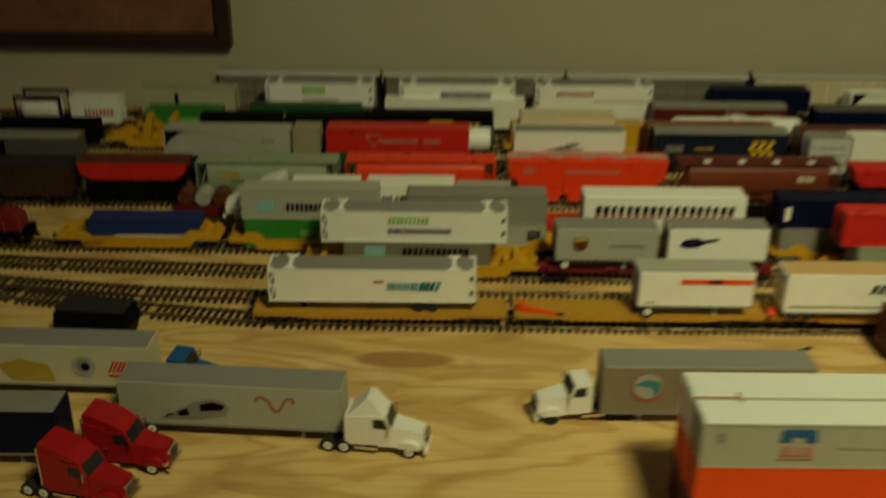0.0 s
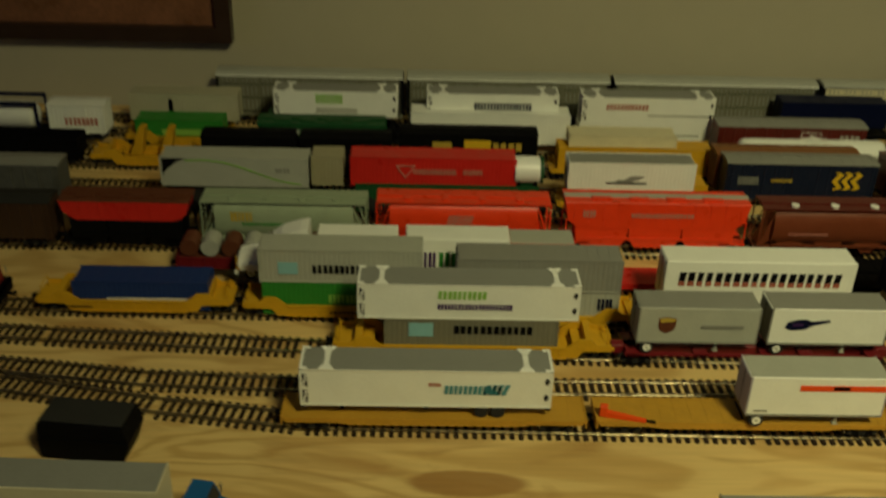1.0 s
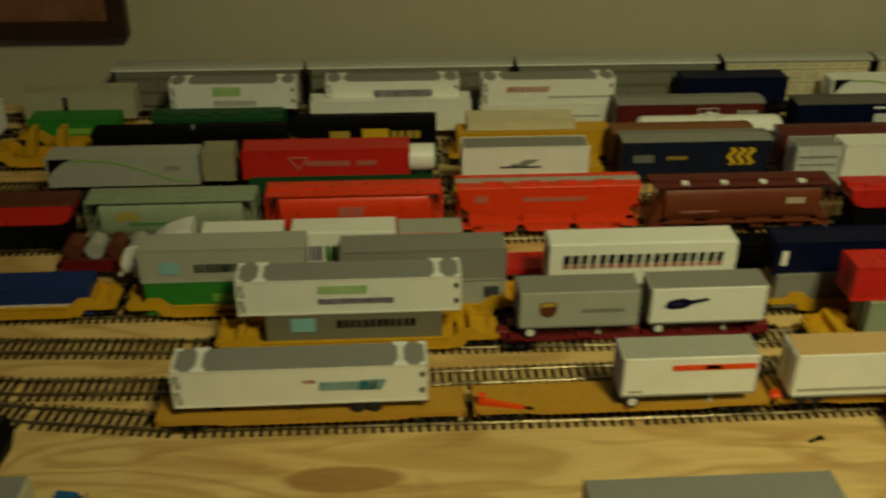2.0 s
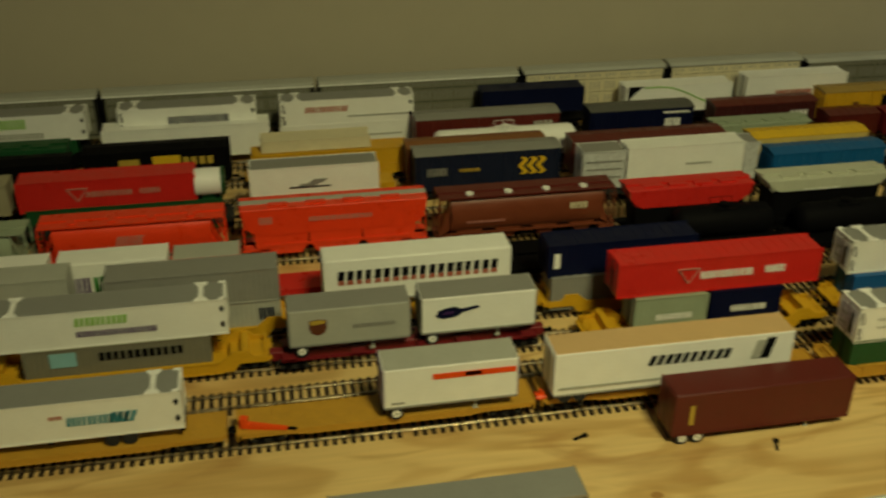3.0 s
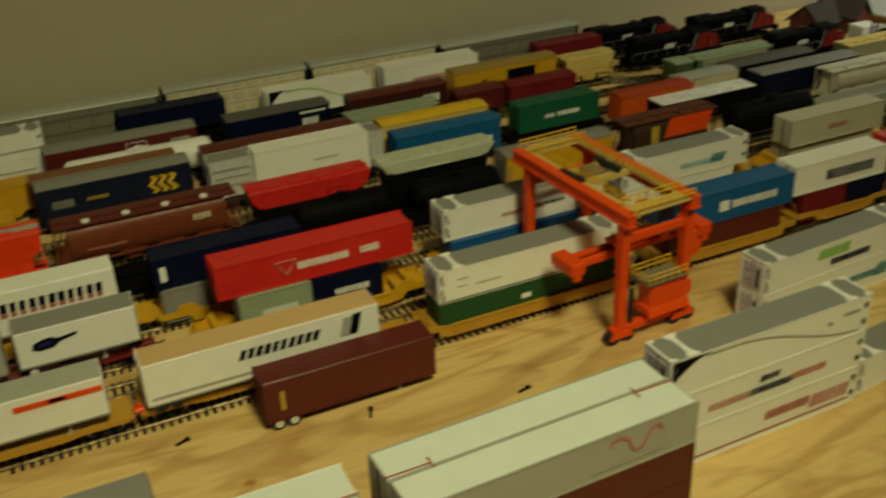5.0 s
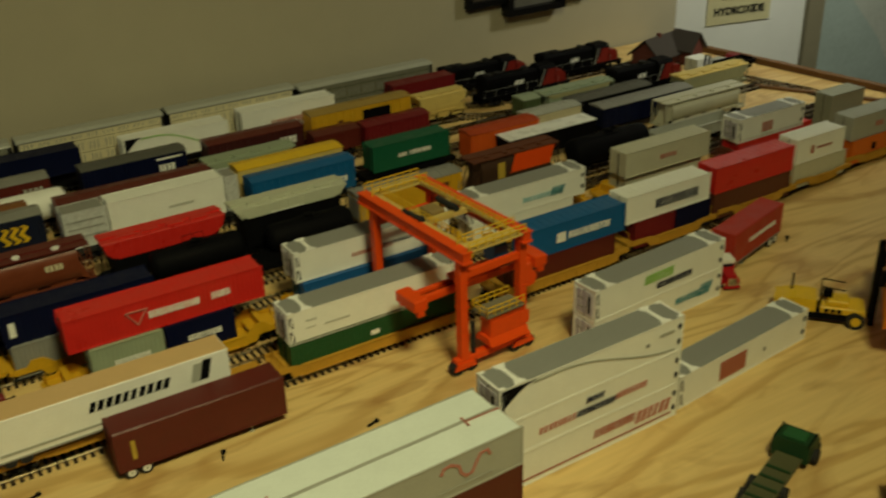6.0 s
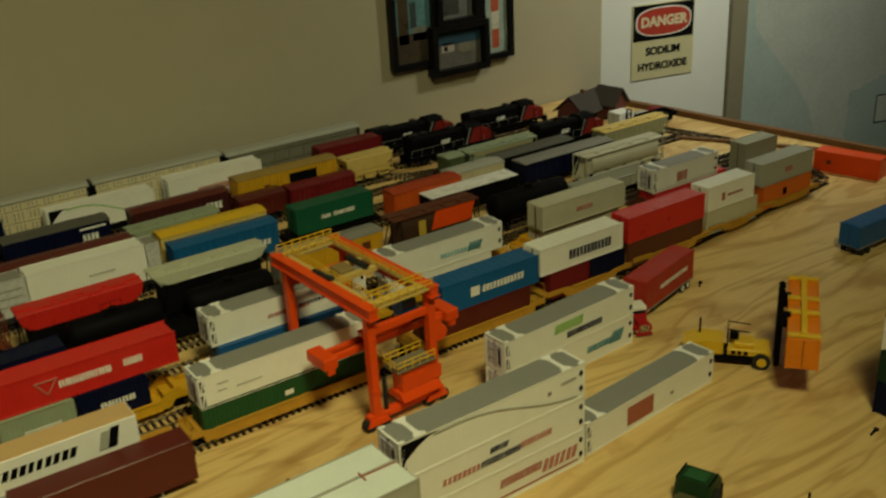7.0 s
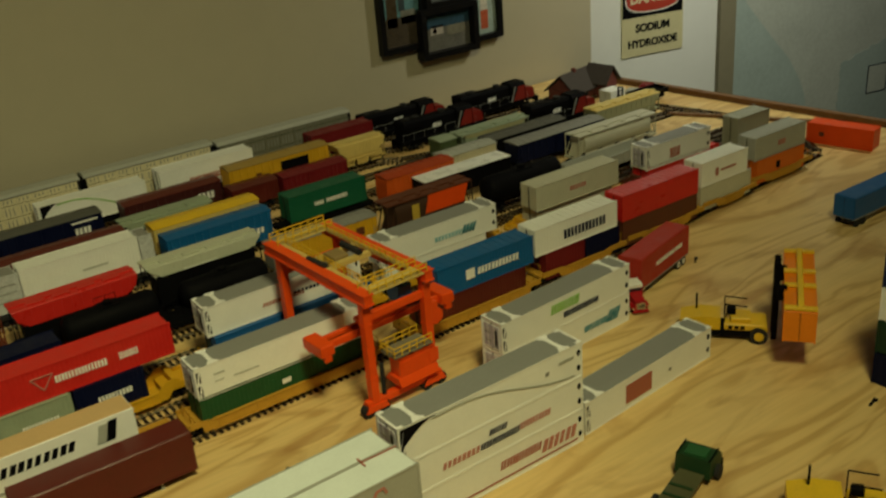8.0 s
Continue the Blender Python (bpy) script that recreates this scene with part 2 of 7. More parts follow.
class Form:
    """A small mesh under construction, in metres."""

    def __init__(self):
        self.v, self.f, self.m, self.mats = [], [], [], []

    def _mat(self, material):
        if material not in self.mats:
            self.mats.append(material)
        return self.mats.index(material)

    def add(self, verts, faces, material):
        k, n = self._mat(material), len(self.v)
        self.v += [tuple(p) for p in verts]
        self.f += [tuple(i + n for i in f) for f in faces]
        self.m += [k] * len(faces)
        return self

    def box(self, x0, x1, y0, y1, z0, z1, material, cut=0.0):
        """A box whose long edges along x are cut by `cut`."""
        if cut:
            c = min(cut, (y1 - y0) / 3, (z1 - z0) / 3)
            prof = [(y0 + c, z0), (y1 - c, z0), (y1, z0 + c), (y1, z1 - c), (y1 - c, z1), (y0 + c, z1), (y0, z1 - c), (y0, z0 + c)]
            inset = [(y + (c if y < (y0 + y1) / 2 else -c) * 0.6, z + (c if z < (z0 + z1) / 2 else -c) * 0.6) for y, z in prof]
            n = 8
            verts = [(x0, *p) for p in inset] + [(x0 + c * 0.6, *p) for p in prof] + [(x1 - c * 0.6, *p) for p in prof] + [(x1, *p) for p in inset]
            faces = [tuple(range(n))[::-1], tuple(range(3 * n, 4 * n))]
            for r in range(3):
                faces += [(r * n + i, r * n + (i + 1) % n, (r + 1) * n + (i + 1) % n, (r + 1) * n + i) for i in range(n)]
            return self.add(verts, [f[::-1] for f in faces], material)
        verts = [(x, y, z) for x in (x0, x1) for y in (y0, y1) for z in (z0, z1)]
        return self.add(verts, [(0, 1, 3, 2), (4, 6, 7, 5), (0, 4, 5, 1), (2, 3, 7, 6), (0, 2, 6, 4), (1, 5, 7, 3)], material)

    def prism_x(self, prof, x0, x1, material):
        """A profile of (y, z), counter-clockwise seen from +x, drawn along x."""
        n = len(prof)
        verts = [(x0, *p) for p in prof] + [(x1, *p) for p in prof]
        faces = [tuple(range(n))[::-1], tuple(range(n, 2 * n))] + [(i, (i + 1) % n, n + (i + 1) % n, n + i) for i in range(n)]
        return self.add(verts, faces, material)

    def prism_y(self, prof, y0, y1, material):
        """A profile of (x, z), counter-clockwise seen from -y, drawn along y."""
        n = len(prof)
        verts = [(p[0], y0, p[1]) for p in prof] + [(p[0], y1, p[1]) for p in prof]
        faces = [tuple(range(n)), tuple(range(n, 2 * n))[::-1]] + [((i + 1) % n, i, n + i, n + (i + 1) % n) for i in range(n)]
        return self.add(verts, faces, material)

    def prism_z(self, prof, z0, z1, material):
        """A profile of (x, y), counter-clockwise seen from above, drawn upwards."""
        n = len(prof)
        verts = [(*p, z0) for p in prof] + [(*p, z1) for p in prof]
        return self.add(verts, [tuple(range(n))[::-1], tuple(range(n, 2 * n))] + [(i, (i + 1) % n, n + (i + 1) % n, n + i) for i in range(n)], material)

    def fluted(self, half, w, n, amp, z0, z1, material, duty=0.5):
        """A box whose two long sides carry n upright flutes, amp proud."""
        step = 2 * half / n
        side = []
        for i in range(n):
            a = -half + step * (i + 0.5 - duty / 2)
            b = a + step * duty
            e = min(amp, step * 0.12)
            side += [(a - e, w), (a, w + amp), (b, w + amp), (b + e, w)]
        side = [(-half, w)] + side + [(half, w)]
        return self.prism_z([(x, -y) for x, y in side] + [(x, y) for x, y in side[::-1]], z0, z1, material)

    def toothed(self, half, w, pitch, duty, z0, z1, amp, material):
        """A plate across y whose upper face carries low cross ribs."""
        pts, x = [(-half, z0), (half, z0), (half, z1)], half - pitch
        while x > -half + pitch * 0.5:
            pts += [(x + pitch * duty, z1), (x + pitch * duty, z1 + amp), (x, z1 + amp), (x, z1)]
            x -= pitch
        pts.append((-half, z1))
        return self.prism_y(pts, -w, w, material)

    def rod(self, a, b, r, material, n=8, r2=None, caps=True):
        a, b = Vector(a), Vector(b)
        d = (b - a).normalized()
        u = d.orthogonal().normalized()
        w = d.cross(u)
        r2 = r if r2 is None else r2
        verts = [a + r * (math.cos(2 * math.pi * i / n) * u + math.sin(2 * math.pi * i / n) * w) for i in range(n)]
        verts += [b + r2 * (math.cos(2 * math.pi * i / n) * u + math.sin(2 * math.pi * i / n) * w) for i in range(n)]
        faces = [(i, (i + 1) % n, n + (i + 1) % n, n + i) for i in range(n)]
        if caps:
            faces += [tuple(range(n))[::-1], tuple(range(n, 2 * n))]
        return self.add(verts, faces, material)

    def lathe_x(self, stations, material, n=20, cy=0.0, cz=0.0):
        """Rings of (x, radius) about an axis along x."""
        verts, faces = [], []
        for x, r in stations:
            verts += [(x, cy + r * math.cos(2 * math.pi * i / n), cz + r * math.sin(2 * math.pi * i / n)) for i in range(n)]
        for k in range(len(stations) - 1):
            faces += [(k * n + i, k * n + (i + 1) % n, (k + 1) * n + (i + 1) % n, (k + 1) * n + i) for i in range(n)]
        faces += [tuple(range(n))[::-1], tuple(range((len(stations) - 1) * n, len(stations) * n))]
        return self.add(verts, [f[::-1] for f in faces], material)

    def mesh(self, name, smooth=False):
        me = bpy.data.meshes.new(name)
        me.from_pydata(self.v, [], self.f)
        for material in self.mats:
            me.materials.append(material)
        me.polygons.foreach_set("material_index", self.m)
        if smooth:
            me.polygons.foreach_set("use_smooth", [True] * len(self.f))
        bm = bmesh.new()
        bm.from_mesh(me)
        bmesh.ops.recalc_face_normals(bm, faces=bm.faces)
        bm.to_mesh(me)
        bm.free()
        if smooth:
            me.set_sharp_from_angle(angle=radians(35))
        return me


def part(name, form, parent, label="", smooth=False, at=None):
    """One mesh object under a thing or a part; form may also be a mesh that alike parts share."""
    ob = new(name, form if isinstance(form, bpy.types.Mesh) else form.mesh(name, smooth))
    ob.parent = parent
    if at is not None:
        ob.matrix_basis = at
    if label:
        tagged(ob, label)
    return ob


LAST = [None]


def thing(name, label, category, m, group="", kind=""):
    ob = new(name)
    LAST[0] = ob
    ob.empty_display_size = 0.02
    ob.matrix_basis = m
    if len(label.split()) < 4:
        label += " on the yard track"
    return tagged(ob, label, category, group, kind)


def slab(name, form, label, category, kind="structure", m=None, smooth=False):
    ob = new(name, form.mesh(name, smooth))
    if m is not None:
        ob.matrix_basis = m
    return tagged(ob, label, category, "", kind)


# ---- the room ----
YW, XW = 1.42, 1.749
EAST = pose(XW, YW, 0, 0, 0, 78)
ART = EAST @ pose(0, 0, -0.012)
# floor, ceiling and west, south and far walls are unseen, dark to deepen shadows
slab("floor", Form().box(-2.4, 3.0, -2.2, YW, -0.95, -0.90, CARPET), "unseen carpeted floor under the layout table, darkened to cut bounced light", "floor")
slab("ceiling", Form().box(-2.4, 3.0, -2.2, YW + 0.1, 1.50, 1.56, CEIL), "unseen plain ceiling, darkened to cut bounced light", "ceiling")
slab("wall_north", Form().box(-2.5, 3.0, YW, YW + 0.1, -0.95, 1.50, WALLPAINT), "plain beige painted wall behind the train yard", "wall")
f = Form().box(-2.5, -2.4, -2.2, -0.05, -0.95, 1.50, UNSEENWALL).box(-2.5, -2.4, 0.75, YW, -0.95, 1.50, UNSEENWALL)
f.box(-2.5, -2.4, -0.05, 0.75, -0.95, 0.15, UNSEENWALL).box(-2.5, -2.4, -0.05, 0.75, 0.85, 1.50, UNSEENWALL)
slab("wall_west", f, "unseen side wall with a window opening, darkened to cut bounced light", "wall")
win = thing("window_1", "white framed side window with cool daylight", "window", pose(-2.44, 0.35, 0.50), kind="structure")
for a, b, c, d in ((-0.40, -0.37, -0.35, 0.35), (0.37, 0.40, -0.35, 0.35), (-0.37, 0.37, -0.35, -0.32), (-0.37, 0.37, 0.32, 0.35), (-0.012, 0.012, -0.32, 0.32)):
    part("window_frame", Form().box(-0.02, 0.02, a, b, c, d, WHITE), win)
slab("wall_south", Form().box(-2.5, 3.0, -2.3, -2.2, -0.95, 1.50, UNSEENWALL), "unseen wall facing the yard, darkened to cut bounced light", "wall")
slab("wall_far", Form().box(3.0, 3.1, -2.3, YW + 0.1, -0.95, 1.50, UNSEENWALL), "unseen wall closing the room, darkened to cut bounced light", "wall")
slab("wall_east", Form().box(0, 0.1, -1.22, 0.0, -0.95, 1.50, WHITEWALL), "white painted end wall", "wall", m=EAST)

# layout table: one plywood deck on a dark frame
RT = 0.0045
f = Form().prism_z([(-1.7, 0.10), (1.86, 0.10), (1.762, 0.82), (1.705, 1.20), (1.675, YW - 0.008), (-1.7, YW - 0.008)], -0.018, 0.0, PLY)
table = thing("layout_table", "large bare plywood table that carries the model railway", "table", pose(0, 0, 0))
part("tabletop", f, table, "bare knotty plywood top")
f = Form()
for y in (0.14, 0.75, 1.36):
    f.box(-1.65, 1.64, y - 0.02, y + 0.02, -0.108, -0.018, PLY)
part("frame", f, table)
for x in (-1.6, 0.1, 1.60):
    for y in (0.14, 1.36):
        part("leg", Form().box(x - 0.02, x + 0.02, y - 0.02, y + 0.02, -0.90, -0.108, PLY), table)


# ---- track ----
_tie = Form().box(-0.0016, 0.0016, -0.0148, 0.0148, 0.0002, 0.0022, TIE).mesh("tie")


def rail_form(pts):
    f = Form()
    for a, b in zip(pts[:-1], pts[1:]):
        d = Vector((b[0] - a[0], b[1] - a[1], 0)).normalized()
        n = Vector((-d.y, d.x, 0))
        for side in (-1, 1):
            o = n * 0.00865 * side
            for w, z0, z1 in ((0.0011, 0.0022, 0.0027), (0.0003, 0.0027, 0.0038), (0.0005, 0.0038, RT)):
                verts = []
                for p in (a, b):
                    for s in (-1, 1):
                        for z in (z0, z1):
                            verts.append((p[0] + o.x + n.x * w * s, p[1] + o.y + n.y * w * s, z))
                f.add(verts, [(0, 1, 3, 2), (4, 6, 7, 5), (0, 4, 5, 1), (2, 3, 7, 6), (0, 2, 6, 4), (1, 5, 7, 3)], METAL)
    return f


def track(pts, single, label):
    """Track along a line of (x, y); ties within the stretch `single` of x are pieces of their own."""
    th = thing("track", label, "track", pose(0, 0, 0), "yard tracks", "structure")
    part("rails", rail_form(pts), th, "tarnished nickel rails")
    rest, made = Form(), 0
    for a, b in zip(pts[:-1], pts[1:]):
        length = math.hypot(b[0] - a[0], b[1] - a[1])
        ang = math.atan2(b[1] - a[1], b[0] - a[0])
        for i in range(int(length / 0.0072)):
            s = (i + 0.5) * 0.0072 / length
            x, y = a[0] + (b[0] - a[0]) * s, a[1] + (b[1] - a[1]) * s
            if single[0] < x < single[1] and made < 290:
                made += 1
                part("tie", _tie, th, at=Matrix.Translation((x, y, 0)) @ Matrix.Rotation(ang, 4, "Z"))
            else:
                c, sn = math.cos(ang), math.sin(ang)
                q = []
                for dx in (-0.0016, 0.0016):
                    for dy in (-0.0148, 0.0148):
                        for z in (0.0002, 0.0022):
                            q.append((x + dx * c - dy * sn, y + dx * sn + dy * c, z))
                rest.add(q, [(0, 1, 3, 2), (4, 6, 7, 5), (0, 4, 5, 1), (2, 3, 7, 6), (0, 2, 6, 4), (1, 5, 7, 3)], TIE)
    if rest.v:
        tagged(part("ties", rest, th), kind="stuff")


# ---- things that roll or stand on the yard ----
_wheelset = Form()
for s in (-1, 1):
    _wheelset.rod((0, s * 0.0072, 0), (0, s * 0.0094, 0), 0.0050, DARKGREY, 14)
    _wheelset.rod((0, s * 0.0094, 0), (0, s * 0.0100, 0), 0.0034, METAL, 12)
_wheelset.rod((0, -0.0075, 0), (0, 0.0075, 0), 0.0011, BLACK, 6)
WHEELSET = _wheelset.mesh("wheelset", True)
_bogie = Form().box(-0.0035, 0.0035, -0.0105, 0.0105, 0.0040, 0.0085, BLACK)
for s in (-1, 1):
    y = s * 0.0112
    _bogie.prism_y([(-0.0125, 0.0035), (-0.009, 0.0028), (-0.005, 0.0018), (0.005, 0.0018), (0.009, 0.0028), (0.0125, 0.0035), (0.0125, 0.0065),
                    (0.006, 0.0085), (-0.006, 0.0085), (-0.0125, 0.0065)], y - 0.0009, y + 0.0009, BLACK)
    for k in (-1, 1):
        _bogie.rod((k * 0.0100, y - s * 0.001, 0.0050), (k * 0.0100, y + s * 0.0016, 0.0050), 0.0019, DARKGREY, 8)
    for k in (-0.0018, 0, 0.0018):
        _bogie.rod((k, y + s * 0.0010, 0.0025), (k, y + s * 0.0010, 0.0065), 0.0009, DARKGREY, 6)
BOGIE = _bogie.mesh("bogie")


def bogies(th, half):
    for x in (-half, half):
        b = part("bogie", BOGIE, th, at=pose(x, 0, 0))
        for k in (-0.0100, 0.0100):
            part("wheelset", WHEELSET, b, at=pose(k, 0, 0.0050))


def coupler(f, x, s):
    f.box(min(x, x + s * 0.007), max(x, x + s * 0.007), -0.0013, 0.0013, 0.0072, 0.0096, BLACK)
    f.box(min(x + s * 0.006, x + s * 0.0085), max(x + s * 0.006, x + s * 0.0085), -0.0024, 0.0024, 0.0068, 0.0100, BLACK)


def mark(parent, x0, x1, z0, z1, y, ink, n=1, slant=0.0, name="logo"):
    """A printed emblem on a side facing -y: n groups of plain strokes, or one plate."""
    f = Form()
    n = max(1, n)
    step, h = (x1 - x0) / n, z1 - z0

    def block(a, b, pts):
        f.prism_y([(a + (b - a) * u + slant * h * v, z0 + h * v) for u, v in pts], y - 0.00022, y + 0.0001, INKS[ink])

    if n == 1:
        block(x0, x1, [(0, 0), (1, 0), (1, 1), (0, 1)])
    # lettering becomes plain upright bars, two for each character
    for i in range(n if n > 1 else 0):
        a, w = x0 + i * step, (0.36, 0.31, 0.34)[(i + n) % 3]
        block(a, a + step * w, [(0, 0.06), (1, 0.06), (1, 0.94), (0, 0.94)])
        block(a + step * 0.49, a + step * (0.49 + w), [(0, 0.06), (1, 0.06), (1, 0.94), (0, 0.94)])
    return part(name, f, parent)


def shape(th, half, lo, hi, pts, ink, k=1):
    """A printed outline on the long side facing -y: points in fractions of its length and height."""
    y = -W2 - 0.0001 - 0.00012 * k
    return part("print", Form().prism_y([(-half + 2 * half * u, lo + (hi - lo) * v) for u, v in pts], y - 0.0001, y + 0.0002, INKS[ink]), th)


def worm(th, half, lo, hi, u0, u1, v0, v1, ink):
    """A printed emblem drawn as one continuous wavy stroke."""
    pts = [(0.0, 0.62), (0.05, 0.90), (0.20, 0.96), (0.36, 0.72), (0.40, 0.30), (0.50, 0.06), (0.62, 0.10), (0.70, 0.50), (0.80, 0.90), (0.94, 0.94), (1.0, 0.62)]
    q = [(-half + 2 * half * (u0 + (u1 - u0) * a), lo + (hi - lo) * (v0 + (v1 - v0) * b)) for a, b in pts]
    y, r, left, right = -W2 - 0.0002, (hi - lo) * (v1 - v0) * 0.075, [], []
    for i, p in enumerate(q):
        a, b = q[max(0, i - 1)], q[min(len(q) - 1, i + 1)]
        d = math.dist(a, b)
        nx, nz = -(b[1] - a[1]) / d * r, (b[0] - a[0]) / d * r
        left.append((p[0] + nx, p[1] + nz))
        right.append((p[0] - nx, p[1] - nz))
    f = Form().prism_y(left + right[::-1], y - 0.0001, y + 0.0002, INKS[ink])
    return part("emblem_stroke", f, th)


def disc(th, half, lo, hi, u, v, r, ink, k=1):
    n, L, h = 24, 2 * half, hi - lo
    return shape(th, half, lo, hi, [(u + r * math.cos(2 * math.pi * i / n) / L, v + r * math.sin(2 * math.pi * i / n) / h) for i in range(n)], ink, k)


def emblems(parent, half, y, z0, h, marks):
    for u0, u1, v0, v1, ink, n, *sl in marks:
        mark(parent, -half + 2 * half * u0, -half + 2 * half * u1, z0 + h * v0, z0 + h * v1, y, ink, n, sl[0] if sl else 0.0)


W2 = 0.0149
_bars = {}
_latch = Form().box(-0.0010, 0.0010, -0.0002, 0.0006, 0, 0.0052, BLACK)
_latch.box(-0.0018, 0.0018, -0.0002, 0.0006, 0.0020, 0.0034, BLACK)
_latch = _latch.mesh("latch")


def _door_bar(h, material):
    if (h, material) not in _bars:
        _bars[h, material] = Form().rod((0, 0, 0.002), (0, 0, h - 0.002), 0.0004, material, 6).mesh("door_bar")
    return _bars[h, material]


def sweep(th, half, h, ink, line):
    """A printed corner with a hollow curve, and a thin wave running on from it."""
    L, y = 2 * half, -W2 - 0.0001
    arc = [(-half + 0.03 * L + 0.16 * L * u, h * (0.50 + 0.45 * math.sin(u * math.pi / 2))) for u in [i / 8 for i in range(9)]]
    part("corner_print", Form().prism_y([(-half + 0.015 * L, h * 0.34)] + arc + [(-half + 0.015 * L, h * 0.95)], y - 0.0002, y + 0.0001, BLACK), th)
    f = Form()
    for i in range(14):
        q = []
        for u in (i / 14, (i + 1) / 14):
            q.append((-half + L * (0.17 + 0.78 * u), h * (0.86 - 0.62 * u + 0.16 * math.sin(u * 5.2))))
        f.prism_y([q[0], q[1], (q[1][0], q[1][1] + h * 0.045), (q[0][0], q[0][1] + h * 0.045)], y - 0.0002, y + 0.0001, INKS[line])
    part("wave_print", f, th)


def container(name, label, x0, x1, y, z, body, roof=None, marks=(), h=0.0333, style="ribbed", yaw=0.0, category="container", group="", doors=True):
    """A shipping container whose base is at z, from x0 to x1."""
    half = (x1 - x0) / 2
    th = thing(name, label, category, pose((x0 + x1) / 2, y, z, 0, 0, yaw), group)
    f = Form()
    if style == "ribbed":
        f.fluted(half - 0.0008, W2 - 0.0009, max(8, int(half * 2 / 0.0044)), 0.00022, 0.0008, h - 0.0012, body)
    else:
        f.box(-half + 0.0006, half - 0.0006, -W2 + 0.0005, W2 - 0.0005, 0.0008, h - 0.0009, body, 0.0004)
    part("body", f, th)
    for sx in (-1, 1):
        for sy in (-1, 1):
            g = Form().box(*sorted((sx * half, sx * (half - 0.0016))), *sorted((sy * W2, sy * (W2 - 0.0016))), 0, h, body)
            part("corner_post", g, th)
    for sy in (-1, 1):
        for z0, z1 in ((0, 0.0015), (h - 0.0013, h)):
            part("side_rail", Form().box(-half + 0.0016, half - 0.0016, *sorted((sy * (W2 - 0.0001), sy * (W2 - 0.0012))), z0, z1, body), th)
    rm = roof or body
    g = Form()
    if style == "ribbed":
        g.toothed(half - 0.0017, W2 - 0.0013, 0.0095, 0.4, h - 0.0014, h - 0.0006, 0.0003, rm)
    elif style == "reefer":
        g.box(-half + 0.0017, half - 0.0017, -W2 + 0.0003, W2 - 0.0003, h - 0.0014, h + 0.0003, rm, 0.0003)
    else:
        g.box(-half + 0.0017, half - 0.0017, -W2 + 0.0013, W2 - 0.0013, h - 0.0014, h - 0.0004, rm, 0.0002)
    part("roof", g, th)
    # doors at one end: rods and panels; front frame at the other
    for sy in (-0.0105, -0.0045, 0.0045, 0.0105) if doors else ():
        part("door_bar", _door_bar(h, body), th, at=pose(-half - 0.0004, sy, 0))
    part("door_gap", Form().box(-half - 0.0003, -half + 0.001, -0.0002, 0.0002, 0.002, h - 0.002, DARKGREY), th)
    if style == "reefer":
        for x in (-half + 0.020, half - 0.020):
            g = Form()
            for s in (-1, 1):
                pr = [(x - 0.0058, s * 0.01495), (x + 0.0058, s * 0.01495), (x + 0.0046, s * 0.0118), (x + 0.0022, s * 0.0085), (x + 0.0020, 0.0), (x - 0.0020, 0.0), (x - 0.0022, s * 0.0085), (x - 0.0046, s * 0.0118)]
                n = len(pr)
                verts = [(*p, h - 0.0001) for p in pr] + [(*p, h + 0.0009) for p in pr]
                g.add(verts, [tuple(range(n)), tuple(range(n, 2 * n))] + [(i, (i + 1) % n, n + (i + 1) % n, n + i) for i in range(n)], BRIGHT)
                g.box(x - 0.0050, x - 0.0018, *sorted((s * 0.0128, s * 0.0142)), h + 0.0008, h + 0.0016, BRIGHT)
                g.box(x + 0.0018, x + 0.0050, *sorted((s * 0.0128, s * 0.0142)), h + 0.0008, h + 0.0016, BRIGHT)
            part("bracket", g, th, "white lifting bracket")
        for s in (-1, 1):
            g = Form().box(*sorted((s * half, s * (half - 0.0020))), -W2, W2, h - 0.0006, h + 0.0006, BRIGHT)
            for t in (-1, 1):
                g.box(*sorted((s * half, s * (half - 0.0060))), *sorted((t * W2, t * (W2 - 0.0030))), h - 0.0006, h + 0.0008, BRIGHT)
            part("end_cap", g, th, "white end frame")
        # end panel tinted lilac as though lit by cool light from -x
        g = Form().box(-half - 0.0005, -half + 0.0004, -0.0112, 0.0112, h * 0.14, h * 0.86, COOLLIT)
        g.box(-half - 0.0008, -half + 0.0004, -0.0088, -0.0052, h * 0.22, h * 0.76, DARKGREY)
        g.box(-half - 0.0007, -half + 0.0004, 0.0004, 0.0085, h * 0.58, h * 0.64, GREY)
        g.box(-half - 0.0007, -half + 0.0004, 0.0004, 0.0085, h * 0.30, h * 0.36, GREY)
        part("end_grille", g, th, "pale end panel with a dark slot")
        for sy in (-1, 1):
            yo = sy * (W2 + 0.0001)
            for zz in (0.10, 0.54):
                g = Form().box(-half + 0.0020, -half + 0.0058, *sorted((yo, yo - sy * 0.0006)), h * zz, h * (zz + 0.33), BLACK)
                part("frame_opening", g, th, "dark opening in the end frame")
                k = [(-half + 0.0020, h * zz), (-half + 0.0036, h * zz), (-half + 0.0058, h * (zz + 0.33)), (-half + 0.0042, h * (zz + 0.33))]
                part("frame_brace", Form().prism_y(k, *sorted((yo + sy * 0.0002, yo - sy * 0.0004)), BRIGHT), th, "white diagonal brace")
        for s in (1,):
            for zz in (0.22, 0.66):
                part("latch", _latch, th, at=pose(s * (half - 0.0042), -W2 - 0.0001, h * zz))
    emblems(th, half, -W2 - 0.00005, 0, h, marks)
    return th


